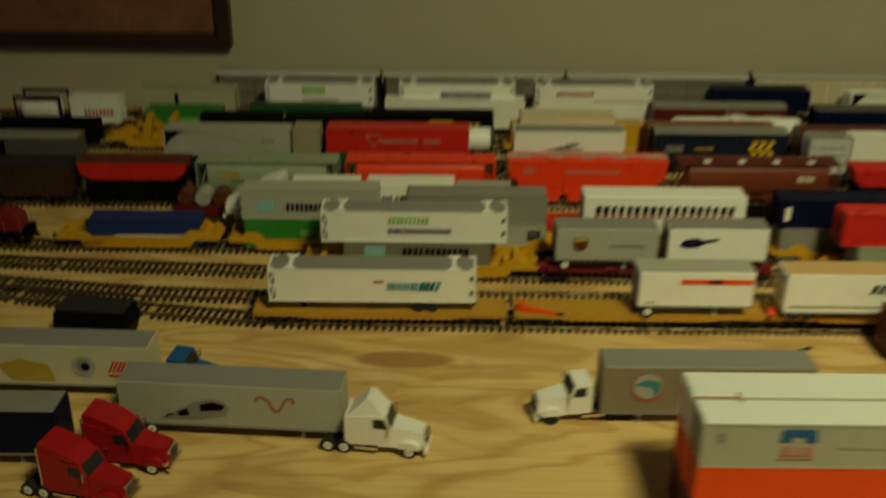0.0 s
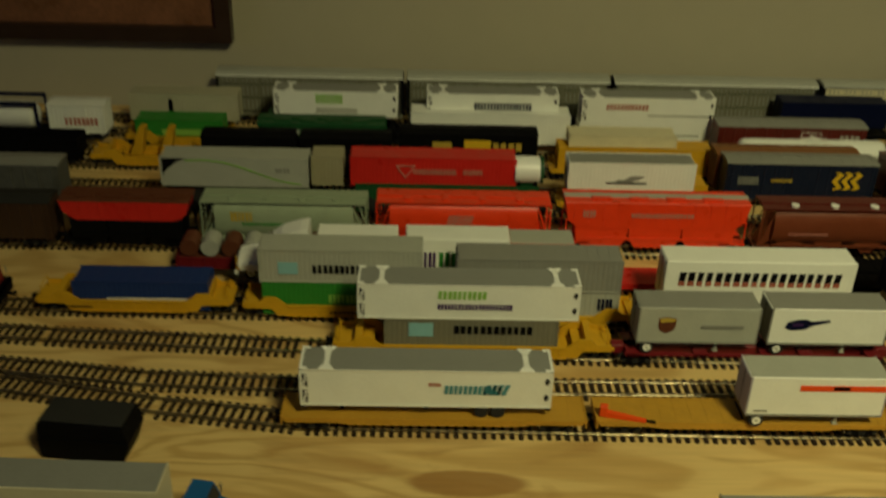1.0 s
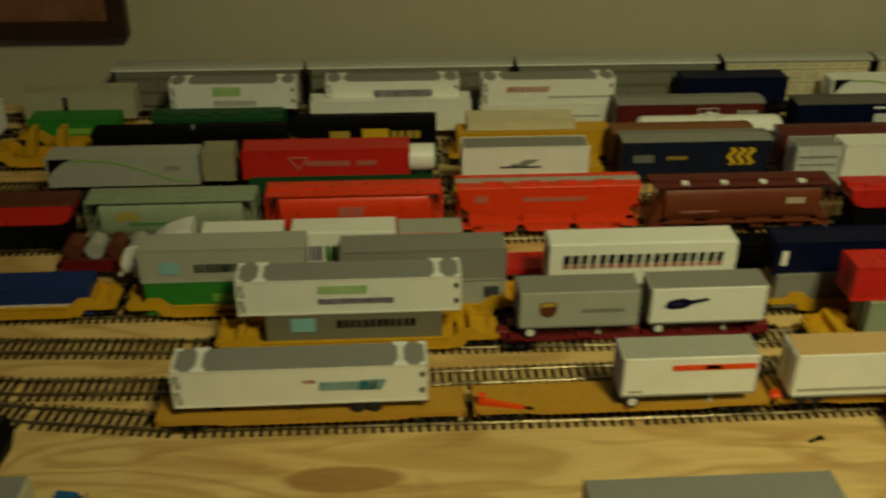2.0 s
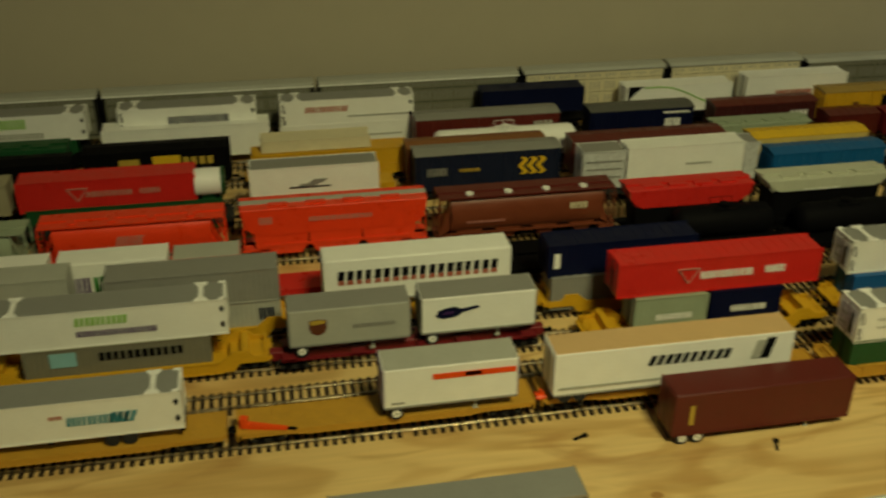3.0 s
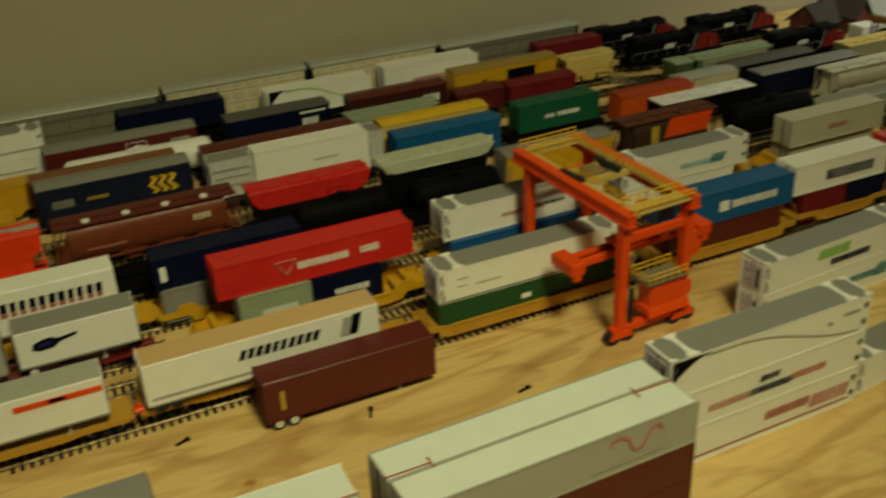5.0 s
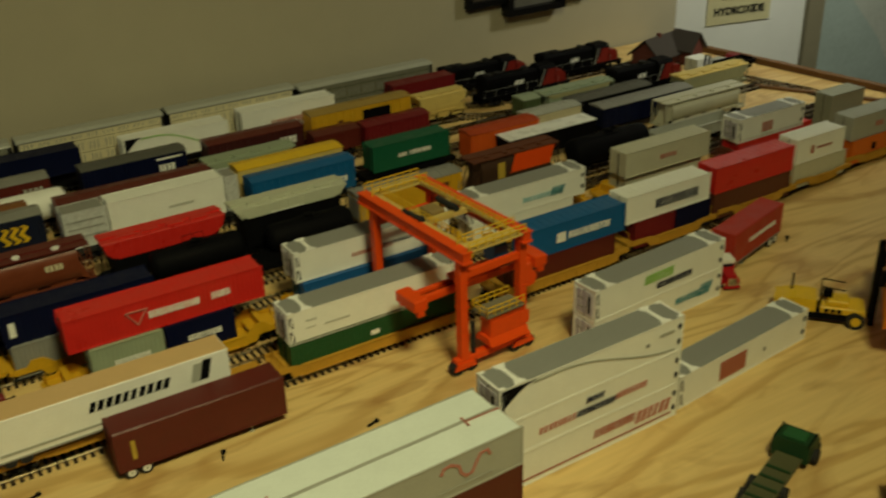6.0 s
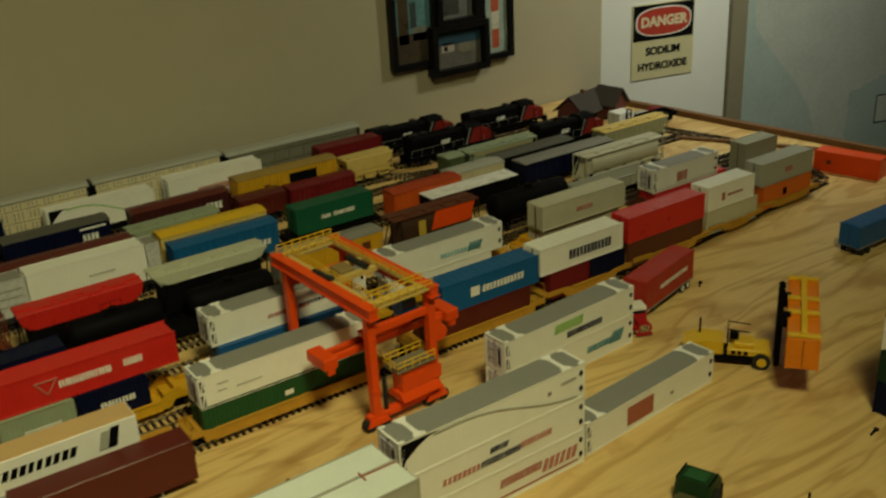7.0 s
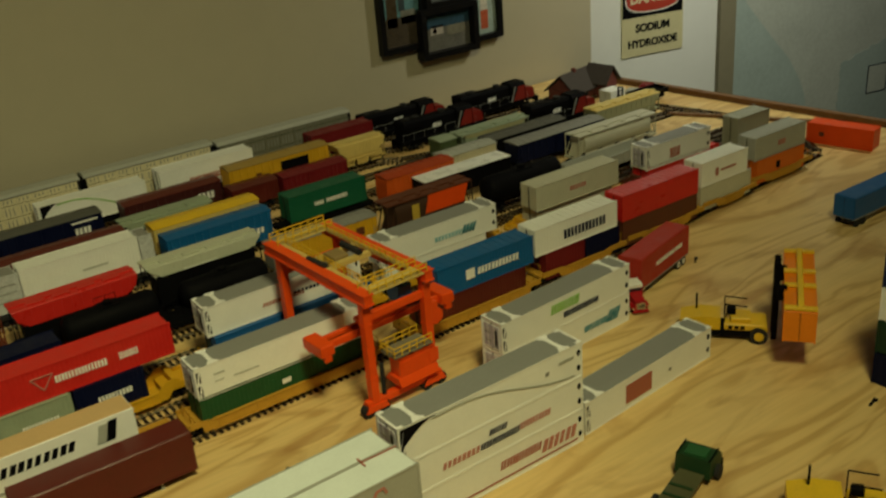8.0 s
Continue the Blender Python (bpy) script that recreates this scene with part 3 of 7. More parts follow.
def well_car(label, x0, x1, y, color, marks=(), rise=0.0225, end=0.034):
    """A low well car; its side sills dip between two raised end platforms."""
    half = (x1 - x0) / 2
    th = thing("well_car", label, "train car", pose((x0 + x1) / 2, y, RT), "train cars")
    e, k = half - end, end / 0.034
    for s in (-1, 1):
        prof = [(-half + 0.004 * k, 0.0105), (-half + 0.028 * k, 0.0105), (-e - 0.001, 0.0035), (e + 0.001, 0.0035), (half - 0.028 * k, 0.0105), (half - 0.004 * k, 0.0105),
                (half - 0.004 * k, 0.0165), (half - 0.016 * k, 0.0165), (half - 0.022 * k, rise), (e + 0.002, rise), (e - 0.010, 0.0130), (-e + 0.010, 0.0130), (-e - 0.002, rise),
                (-half + 0.022 * k, rise), (-half + 0.016 * k, 0.0165), (-half + 0.004 * k, 0.0165)]
        yy = sorted((s * 0.0156, s * 0.0172))
        f = Form().prism_y(prof, *yy, color)
        y2 = sorted((s * 0.0150, s * 0.0182))
        f.box(-e + 0.009, e - 0.009, *y2, 0.0128, 0.0142, color)
        f.box(-e + 0.008, e - 0.008, *y2, 0.0030, 0.0042, color)
        for i in range(9):
            x = -e + 0.014 + (2 * e - 0.028) * i / 8
            f.box(x - 0.0005, x + 0.0005, *sorted((s * 0.0170, s * 0.0180)), 0.0042, 0.0128, color)
        part("side_sill", f, th)
    f = Form().box(-e, e, -0.0158, 0.0158, 0.0030, 0.0046, color)
    part("well_floor", f, th)
    for s in (-1, 1):
        f = Form().box(min(s * (e - 0.002), s * (half - 0.001)), max(s * (e - 0.002), s * (half - 0.001)), -0.0150, 0.0150, 0.0105, 0.0130, color)
        f.box(*sorted((s * (half - 0.026 * k), s * (half - 0.020 * k))), -0.0156, 0.0156, 0.0130, rise - 0.0010, color)
        for yy in (-0.009, 0.009):
            f.rod((s * (half - 0.006), yy, 0.013), (s * (half - 0.006), yy, 0.024), 0.0005, color, 6)
        f.rod((s * (half - 0.006), -0.009, 0.024), (s * (half - 0.006), 0.009, 0.024), 0.0005, color, 6)
        coupler(f, s * (half - 0.002), s)
        part("end_platform", f, th)
    bogies(th, half - 0.016)
    emblems(th, half, -0.0184, 0.0045, 0.008, marks)
    return th


def flat_car(label, x0, x1, y, color, deck=0.0150):
    half = (x1 - x0) / 2
    th = thing("flat_car", label, "train car", pose((x0 + x1) / 2, y, RT), "train cars")
    f = Form().toothed(half, 0.0158, 0.012, 0.08, deck - 0.0022, deck, 0.0003, color)
    part("deck", f, th)
    for s in (-1, 1):
        yy = sorted((s * 0.0140, s * 0.0156))
        f = Form().prism_y([(-half + 0.002, deck - 0.0046), (-half + 0.040, deck - 0.0046), (-half + 0.052, deck - 0.0064), (half - 0.052, deck - 0.0064), (half - 0.040, deck - 0.0046),
                            (half - 0.002, deck - 0.0046), (half - 0.002, deck - 0.002), (-half + 0.002, deck - 0.002)], *yy, color)
        part("side_sill", f, th)
    f = Form().box(-half + 0.002, half - 0.002, -0.004, 0.004, 0.0065, deck - 0.002, BLACK)
    for s in (-1, 1):
        coupler(f, s * (half - 0.001), s)
    part("centre_sill", f, th)
    for s in (-1, 1):
        f = Form().box(min(s * half, s * (half + 0.0012)), max(s * half, s * (half + 0.0012)), -0.0150, 0.0150, 0.0080, deck + 0.001, color)
        part("end_sill", f, th)
    bogies(th, half - 0.022)
    return th


def spine_car(label, x0, x1, y, color):
    half = (x1 - x0) / 2
    th = thing("spine_car", label, "train car", pose((x0 + x1) / 2, y, RT), "train cars")
    f = Form().box(-half, half, -0.0045, 0.0045, 0.0065, 0.0150, color, 0.0005)
    for s in (-1, 1):
        coupler(f, s * half, s)
    part("spine", f, th)
    for k, x in enumerate((-0.86, -0.38, 0.1, 0.38, 0.86)):
        part("cross_arm", Form().box(half * x - 0.006, half * x + 0.006, -0.0165, 0.0165, 0.0120, 0.0150, color), th)
    for s in (-1, 1):
        yy = sorted((s * 0.0130, s * 0.0165))
        part("wheel_tray", Form().box(-half * 0.92, half * 0.92, *yy, 0.0125, 0.0140, color), th)
    bogies(th, half - 0.02)
    return th


def ladder(f, x, y, z0, z1, material, w=0.004):
    for s in (-w / 2, w / 2):
        f.box(x + s - 0.0002, x + s + 0.0002, y - 0.0004, y, z0, z1, material)
    k = z0 + 0.003
    while k < z1:
        f.box(x - w / 2, x + w / 2, y - 0.0004, y, k, k + 0.0004, material)
        k += 0.0045


def box_car(label, x0, x1, y, color, roof, top=0.058, marks=(), door=None, ribs=14, ends=None):
    """A boxcar; top is its roof's height above the rail."""
    half = (x1 - x0) / 2
    th = thing("box_car", label, "train car", pose((x0 + x1) / 2, y, RT), "train cars")
    lo, e = 0.0110, top - 0.0030
    f = Form().fluted(half, 0.0158, ribs, 0.0007, lo, e, color, 0.10)
    part("body", f, th)
    for s in (-1, 1):
        pts = [(0, lo + 0.001), (0, e - 0.001)]
        for k in range(7, -1, -1):
            z = lo + 0.003 + k * (e - lo - 0.006) / 8
            pts += [(0.0003, z + 0.0020), (0.0010, z + 0.0017), (0.0010, z + 0.0003), (0.0003, z)]
        g = Form().prism_y([(s * (half - 0.0005) + s * p[0] * 1.5, p[1]) for p in pts], -0.0135, 0.0135, ends or color)
        part("end_panel", g, th)
    g = Form().prism_x([(-0.0168, e - 0.0006), (0.0168, e - 0.0006), (0.0168, e + 0.0004), (0.0, top), (-0.0168, e + 0.0004)], -half - 0.0008, half + 0.0008, roof)
    n = int(half * 2 / 0.011)
    for i in range(n):
        x = -half + 2 * half * (i + 0.5) / n
        g.prism_x([(-0.0169, e + 0.0002), (0.0169, e + 0.0002), (0.0169, e + 0.0008), (0.0, top + 0.0004), (-0.0169, e + 0.0008)], x - 0.0006, x + 0.0006, roof)
    part("roof", g, th)
    for s in (-1, 1):
        g = Form()
        yy = s * 0.0172
        g.box(-0.0125, 0.0125, *sorted((s * 0.0160, yy)), lo - 0.0005, e - 0.0015, door or color)
        for x in (-0.008, -0.003, 0.003, 0.008):
            g.rod((x, yy + s * 0.0002, lo), (x, yy + s * 0.0002, e - 0.002), 0.0003, door or color, 5)
        part("door", g, th)
    for s in (-1, 1):
        g = Form()
        ladder(g, s * (half - 0.004), -0.0165, lo - 0.003, e - 0.012, ends or color)
        part("ladder", g, th)
    f = Form().box(-half + 0.001, half - 0.001, -0.0060, 0.0060, 0.0070, lo, BLACK)
    f.box(-half * 0.45, half * 0.45, -0.0140, 0.0140, 0.0085, lo, BLACK)
    f.rod((-0.01, -0.006, 0.0065), (0.006, -0.006, 0.0065), 0.0028, BLACK, 8)
    for s in (-1, 1):
        coupler(f, s * half, s)
    part("underframe", f, th)
    bogies(th, half - 0.020)
    emblems(th, half, -0.0175, lo, e - lo, marks)
    return th


def cylinder_hopper(label, x0, x1, y, color, roof, top=0.0575, marks=(), hatch=WHITE, lower=None):
    """A covered hopper with bulging sides, end cages and hatches."""
    half = (x1 - x0) / 2
    th = thing("covered_hopper", label, "train car", pose((x0 + x1) / 2, y, RT), "train cars")
    lo = 0.0135
    mid = (lo + top) / 2
    hh = (top - lo) / 2 - 0.001
    prof = []
    for i in range(18):
        a = 2 * math.pi * (i + 0.5) / 18
        c, s = math.cos(a), math.sin(a)
        prof.append((0.0165 * math.copysign(abs(c) ** 0.72, c), mid + hh * math.copysign(abs(s) ** 0.72, s)))
    b0, b1 = -half + 0.016, half - 0.016
    f = Form().prism_x(prof, b0, b1, color)
    part("body", f, th, smooth=True)
    f = Form().box(-half + 0.003, half - 0.003, -0.0160, 0.0160, top - 0.0022, top - 0.0006, roof)
    f.box(-half + 0.004, half - 0.004, -0.0030, 0.0030, top - 0.0006, top + 0.0008, roof)
    part("roofwalk", f, th)
    for i in range(4):
        x = b0 + (b1 - b0) * (i + 0.5) / 4
        part("hatch", Form().rod((x, -0.008, top - 0.0006), (x, -0.008, top + 0.0012), 0.0042, hatch, 14), th)
    for s in (-1, 1):
        f = Form()
        x = s * (half - 0.003)
        for yy in (-0.0145, 0.0145):
            f.box(x - 0.0006, x + 0.0006, yy - 0.0006, yy + 0.0006, 0.011, top - 0.002, color)
            f.prism_y([(s * (half - 0.016) - 0.0006, top - 0.006), (x - 0.0008, 0.0125), (x + 0.0008, 0.0125), (s * (half - 0.016) + 0.0006, top - 0.006)], yy - 0.0005, yy + 0.0005, color)
        f.prism_y(sorted([(s * (half - 0.0165), 0.018), (s * (half - 0.004), 0.0115), (s * (half - 0.0165), 0.040)], key=lambda p: math.atan2(p[1] - 0.023, p[0] - s * (half - 0.012))), -0.010, 0.010, color)
        f.box(*sorted((s * (half - 0.018), s * half)), -0.0150, 0.0150, 0.0095, 0.0118, color)
        ladder(f, s * (half - 0.006), -0.0155, 0.010, top - 0.004, color)
        coupler(f, s * half, s)
        part("end_cage", f, th)
    low = lower or color
    for i in range(4):
        x = b0 + (b1 - b0) * (i + 0.5) / 4
        w = (b1 - b0) / 8 * 0.85
        f = Form().prism_y([(x - w * 0.25, 0.0055), (x + w * 0.25, 0.0055), (x + w, lo + 0.008), (x - w, lo + 0.008)], -0.0120, 0.0120, low)
        f.box(x - w * 0.3, x + w * 0.3, -0.0135, 0.0135, 0.0050, 0.0068, BLACK)
        part("chute", f, th)
    f = Form().box(-half + 0.002, half - 0.002, -0.003, 0.003, 0.0085, 0.012, BLACK)
    # black block fills the space between chutes, standing for shade beneath the car
    f.box(b0 + 0.004, b1 - 0.004, -0.0080, 0.0080, 0.0060, lo + 0.003, BLACK)
    for s in (-1, 1):
        f.box(b0, b1, *sorted((s * 0.0148, s * 0.0164)), lo + 0.001, lo + 0.0035, color)
    part("underframe", f, th)
    bogies(th, half - 0.018)
    emblems(th, half - 0.016, -0.0168, lo, top - lo, marks)
    return th


def bay_hopper(label, x0, x1, y, side, bay, roof, top=0.056, marks=(), lo=0.0330, walk=None):
    """A ribbed covered hopper: coloured upper side, sloped ends and dark bays below."""
    half = (x1 - x0) / 2
    th = thing("covered_hopper", label, "train car", pose((x0 + x1) / 2, y, RT), "train cars")
    f = Form().prism_y([(-half + 0.004, lo + 0.008), (-half + 0.016, lo), (half - 0.016, lo), (half - 0.004, lo + 0.008), (half - 0.001, top - 0.003), (-half + 0.001, top - 0.003)], -0.0160, 0.0160, side)
    part("body", f, th)
    rib = Form().box(-0.0004, 0.0004, -0.0166, -0.0159, lo + 0.004, top - 0.003, side).mesh("rib")
    for i in range(12):
        part("rib", rib, th, at=pose(-half + 0.010 + (2 * half - 0.020) * i / 11, 0, 0))
    f = Form().box(-half, half, -0.0162, 0.0162, top - 0.0035, top - 0.0010, roof, 0.0008)
    part("roof", f, th)
    part("roofwalk", Form().box(-half, half, -0.0035, 0.0035, top - 0.0010, top + 0.0008, walk or roof), th)
    for i in range(4):
        x = (-0.6 + 0.4 * i) * half
        part("hatch", Form().box(x - 0.010, x + 0.010, -0.0115, -0.0045, top - 0.0010, top + 0.0010, roof), th)
    for i in range(3):
        x = (-0.58 + 0.58 * i) * half
        w = half * 0.288
        f = Form().prism_y([(x - w * 0.72, 0.0055), (x + w * 0.72, 0.0055), (x + w * 0.96, 0.0150), (x + w, lo + 0.001), (x - w, lo + 0.001), (x - w * 0.96, 0.0150)], -0.0150, 0.0150, bay)
        f.box(x - w * 0.35, x + w * 0.35, -0.0120, 0.0120, 0.0048, 0.0065, DARKGREY)
        part("bay", f, th)
    for s in (-1, 1):
        f = Form()
        for yy in (-0.0150, 0.0150):
            f.box(*sorted((s * (half - 0.0020), s * (half - 0.0032))), yy - 0.0006, yy + 0.0006, 0.010, lo + 0.010, bay)
        f.box(*sorted((s * (half - 0.028), s * half)), -0.0150, 0.0150, 0.0095, 0.0118, bay)
        f.prism_y(sorted([(s * (half - 0.004), lo + 0.008), (s * (half - 0.030), 0.013), (s * (half - 0.034), lo + 0.004)], key=lambda p: math.atan2(p[1] - 0.026, p[0] - s * (half - 0.022))), -0.0145, 0.0145, side)
        coupler(f, s * half, s)
        part("end_cage", f, th)
    f = Form().box(-half, half, -0.003, 0.003, 0.0085, 0.0118, BLACK)
    f.box(-half + 0.02, half - 0.02, -0.0163, -0.0150, 0.0145, 0.0175, bay)
    # hidden black hull behind the bays paints in the under-car shade
    f.box(-half + 0.030, half - 0.030, -0.0090, 0.0090, 0.0060, lo + 0.0010, BLACK)
    part("underframe", f, th)
    bogies(th, half - 0.018)
    emblems(th, half, -0.0168, lo, top - lo, marks)
    return th


def tank_car(label, x0, x1, y, color, r=0.0165, cz=None, marks=(), cap=None, dome=True):
    half = (x1 - x0) / 2
    th = thing("tank_car", label, "train car", pose((x0 + x1) / 2, y, RT), "train cars")
    cz = cz or 0.0125 + r
    h = half - 0.006
    st = [(-h, r * 0.35), (-h + 0.002, r * 0.72), (-h + 0.005, r * 0.93), (-h + 0.009, r), (h - 0.009, r), (h - 0.005, r * 0.93), (h - 0.002, r * 0.72), (h, r * 0.35)]
    part("tank", Form().lathe_x(st, color, 24, 0, cz), th, smooth=True)
    for x in (-h * 0.6, -h * 0.2, h * 0.2, h * 0.6):
        part("band", Form().lathe_x([(x - 0.0006, r + 0.0002), (x + 0.0006, r + 0.0002)], color, 24, 0, cz), th)
    if dome:
        f = Form().rod((0, 0, cz + r - 0.001), (0, 0, cz + r + 0.003), 0.0055, color, 14)
        f.box(-0.012, 0.012, -0.0085, 0.0085, cz + r - 0.0012, cz + r - 0.0004, cap or color)
        for s in (-1, 1):
            for x in (-0.012, 0, 0.012):
                f.rod((x, s * 0.0085, cz + r - 0.001), (x, s * 0.0085, cz + r + 0.006), 0.0003, cap or color, 5)
            f.rod((-0.012, s * 0.0085, cz + r + 0.006), (0.012, s * 0.0085, cz + r + 0.006), 0.0003, cap or color, 5)
        part("dome_platform", f, th)
    f = Form().box(-half, half, -0.003, 0.003, 0.0080, 0.0125, BLACK)
    for s in (-1, 1):
        f.box(*sorted((s * (half - 0.03), s * half)), -0.0140, 0.0140, 0.0105, 0.0122, BLACK)
        f.box(-half + 0.03, half - 0.03, s * 0.0150 - 0.0004, s * 0.0150 + 0.0004, 0.0115, 0.0122, BLACK)
        for x in (-half + 0.001, half - 0.001):
            f.rod((x, s * 0.0138, 0.012), (x, s * 0.0138, 0.021), 0.0004, BLACK, 5)
        coupler(f, s * half, s)
    part("underframe", f, th)
    bogies(th, half - 0.018)
    emblems(th, half, -r - 0.0002, cz - 0.006, 0.012, marks)
    return th


def auto_rack(label, x0, x1, y, side, roof, top=0.0675, ends=BLACK):
    half = (x1 - x0) / 2
    th = thing("auto_rack", label, "train car", pose((x0 + x1) / 2, y, RT), "train cars")
    f = Form().box(-half + 0.002, half - 0.002, -0.0150, 0.0150, 0.0130, top - 0.0045, DARKGREY)
    part("core", f, th)
    n = 9
    for i in range(n):
        a, b = -half + 0.004 + (2 * half - 0.008) * i / n, -half + 0.004 + (2 * half - 0.008) * (i + 1) / n
        for zz0, zz1 in ((0.0150, 0.0325), (0.0335, 0.0510), (0.0520, top - 0.005)):
            f = Form().box(a + 0.0012, b - 0.0008, -0.0157, -0.0150, zz0, zz1, side)
            k = a + 0.004
            while k < b - 0.003:
                f.box(k, k + 0.0016, -0.01585, -0.0156, zz0 + 0.003, zz1 - 0.003, GREY)
                k += 0.0055
            part("panel", f, th)
        part("post", Form().box(a - 0.0007, a + 0.0009, -0.0163, -0.0150, 0.0130, top - 0.0045, side), th)
    f = Form().prism_x([(-0.0160, top - 0.0046), (0.0160, top - 0.0046), (0.0160, top - 0.0036), (0.0120, top - 0.0008), (0.004, top), (-0.004, top), (-0.0120, top - 0.0008), (-0.0160, top - 0.0036)], -half, half, PALEGREY)
    for s in (-1, 1):
        part("roof_edge", Form().box(-half, half, *sorted((s * 0.0158, s * 0.0170)), top - 0.0052, top - 0.0036, roof), th)
    part("roof", f, th)
    f = Form().box(-half, half, -0.0160, 0.0160, 0.0085, 0.0130, side)
    for s in (-1, 1):
        coupler(f, s * half, s)
    part("deck", f, th)
    for s in (-1, 1):
        part("end_door", Form().box(*sorted((s * (half - 0.002), s * (half + 0.0008))), -0.0148, 0.0148, 0.0130, top - 0.0050, ends), th)
    bogies(th, half - 0.030)
    return th


def gondola(label, x0, x1, y, color, top=0.026, load=None):
    half = (x1 - x0) / 2
    th = thing("gondola_car", label, "train car", pose((x0 + x1) / 2, y, RT), "train cars")
    part("floor_plate", Form().box(-half, half, -0.0150, 0.0150, 0.0100, 0.0120, color), th)
    for s in (-1, 1):
        f = Form().box(-half, half, *sorted((s * 0.0148, s * 0.0158)), 0.0100, top, color)
        f.box(-half, half, *sorted((s * 0.0146, s * 0.0166)), top - 0.001, top + 0.0004, color)
        for i in range(13):
            x = -half + 0.004 + (2 * half - 0.008) * i / 12
            f.box(x - 0.0006, x + 0.0006, *sorted((s * 0.0156, s * 0.0166)), 0.0105, top, color)
        part("side", f, th)
        g = Form().box(*sorted((s * half, s * (half - 0.001))), -0.0148, 0.0148, 0.0100, top, color)
        coupler(g, s * half, s)
        part("end", g, th)
    if load:
        f = Form().box(-half + 0.002, half - 0.002, -0.0142, 0.0142, 0.0122, top - 0.002, load)
        part("load", f, th)
    part("centre_sill", Form().box(-half, half, -0.003, 0.003, 0.0075, 0.0100, BLACK), th)
    bogies(th, half - 0.018)
    return th


_rail_post = Form().rod((0, 0, 0), (0, 0, 0.012), 0.0003, GREY, 5).mesh("handrail_post")


ENGINERED = mat("engine_red_plastic", (0.21, 0.016, 0.011), 0.45, 0, 0.15)


def locomotive(label, x0, x1, y, body=BLACK, nose=ENGINERED, face=1):
    """A diesel road engine; face: the end (+1 or -1 along x) with the cab."""
    half = (x1 - x0) / 2
    th = thing("locomotive", label, "locomotive", pose((x0 + x1) / 2, y, RT, 0, 0, 0 if face > 0 else 180), "locomotives")
    f = Form().box(-half, half, -0.0165, 0.0165, 0.0130, 0.0165, body)
    f.box(-half + 0.03, half - 0.035, -0.0125, 0.0125, 0.0050, 0.0130, BLACK, 0.002)
    for s in (-1, 1):
        coupler(f, s * half, s)
        f.box(*sorted((s * (half - 0.002), s * half)), -0.0155, 0.0155, 0.0055, 0.0165, body)
    part("frame", f, th)
    f = Form().prism_x([(-0.0105, 0.0165), (0.0105, 0.0165), (0.0105, 0.0430), (0.0080, 0.0470), (-0.0080, 0.0470), (-0.0105, 0.0430)], -half + 0.006, half - 0.062, body)
    f.prism_x([(-0.0150, 0.0370), (0.0150, 0.0370), (0.0150, 0.0460), (0.0120, 0.0495), (-0.0120, 0.0495), (-0.0150, 0.0460)], -half + 0.008, -half + 0.052, body)
    for i in range(10):
        x = -half + 0.06 + i * 0.008
        if x < half - 0.07:
            f.box(x, x + 0.005, -0.0109, -0.0104, 0.0185, 0.0400, body)
    part("hood", f, th)
    for x in (-half + 0.022, -half + 0.040, half - 0.085):
        part("roof_fan", Form().rod((x, 0, 0.0465), (x, 0, 0.0512), 0.0062, DARKGREY, 14), th)
    f = Form().prism_x([(-0.0158, 0.0165), (0.0158, 0.0165), (0.0158, 0.0440), (0.0110, 0.0495), (-0.0110, 0.0495), (-0.0158, 0.0440)], half - 0.062, half - 0.030, body)
    for yy in (-0.0160, 0.0156):
        f.box(half - 0.058, half - 0.048, yy, yy + 0.0004, 0.034, 0.042, GLASS)
        f.box(half - 0.045, half - 0.036, yy, yy + 0.0004, 0.034, 0.042, GLASS)
    f.box(half - 0.0302, half - 0.0298, -0.0125, 0.0125, 0.0365, 0.0445, GLASS)
    part("cab", f, th)
    part("cab_flash", Form().prism_y([(half - 0.058, 0.0180), (half - 0.032, 0.0180), (half - 0.032, 0.0430), (half - 0.046, 0.0430)], -0.0163, -0.0157, nose), th, "dark red slanted flash")
    f = Form().prism_y([(half - 0.030, 0.0165), (half - 0.006, 0.0165), (half - 0.007, 0.030), (half - 0.012, 0.0350), (half - 0.030, 0.0370)], -0.0125, 0.0125, nose)
    part("nose", f, th, "red nose")
    f = Form().prism_y([(half - 0.0640, 0.0168), (half - 0.0615, 0.0168), (half - 0.0520, 0.0440), (half - 0.0545, 0.0440)], -0.0163, -0.0157, GREY)
    part("stripe", f, th, "thin pale slanted stripe")
    mark(th, -0.022, -0.004, 0.0265, 0.0345, -0.0110, "white", 2, 0.2)
    for s in (-1, 1):
        f = Form()
        yy = s * 0.0160
        for i in range(9):
            x = -half + 0.004 + (2 * half - 0.008) * i / 8
            part("handrail_post", _rail_post, th, at=pose(x, yy, 0.0165))
        f.rod((-half + 0.004, yy, 0.0285), (half - 0.064, yy, 0.0285), 0.0003, GREY, 5)
        part("handrail", f, th)
    bogies(th, half - 0.030)
    return th


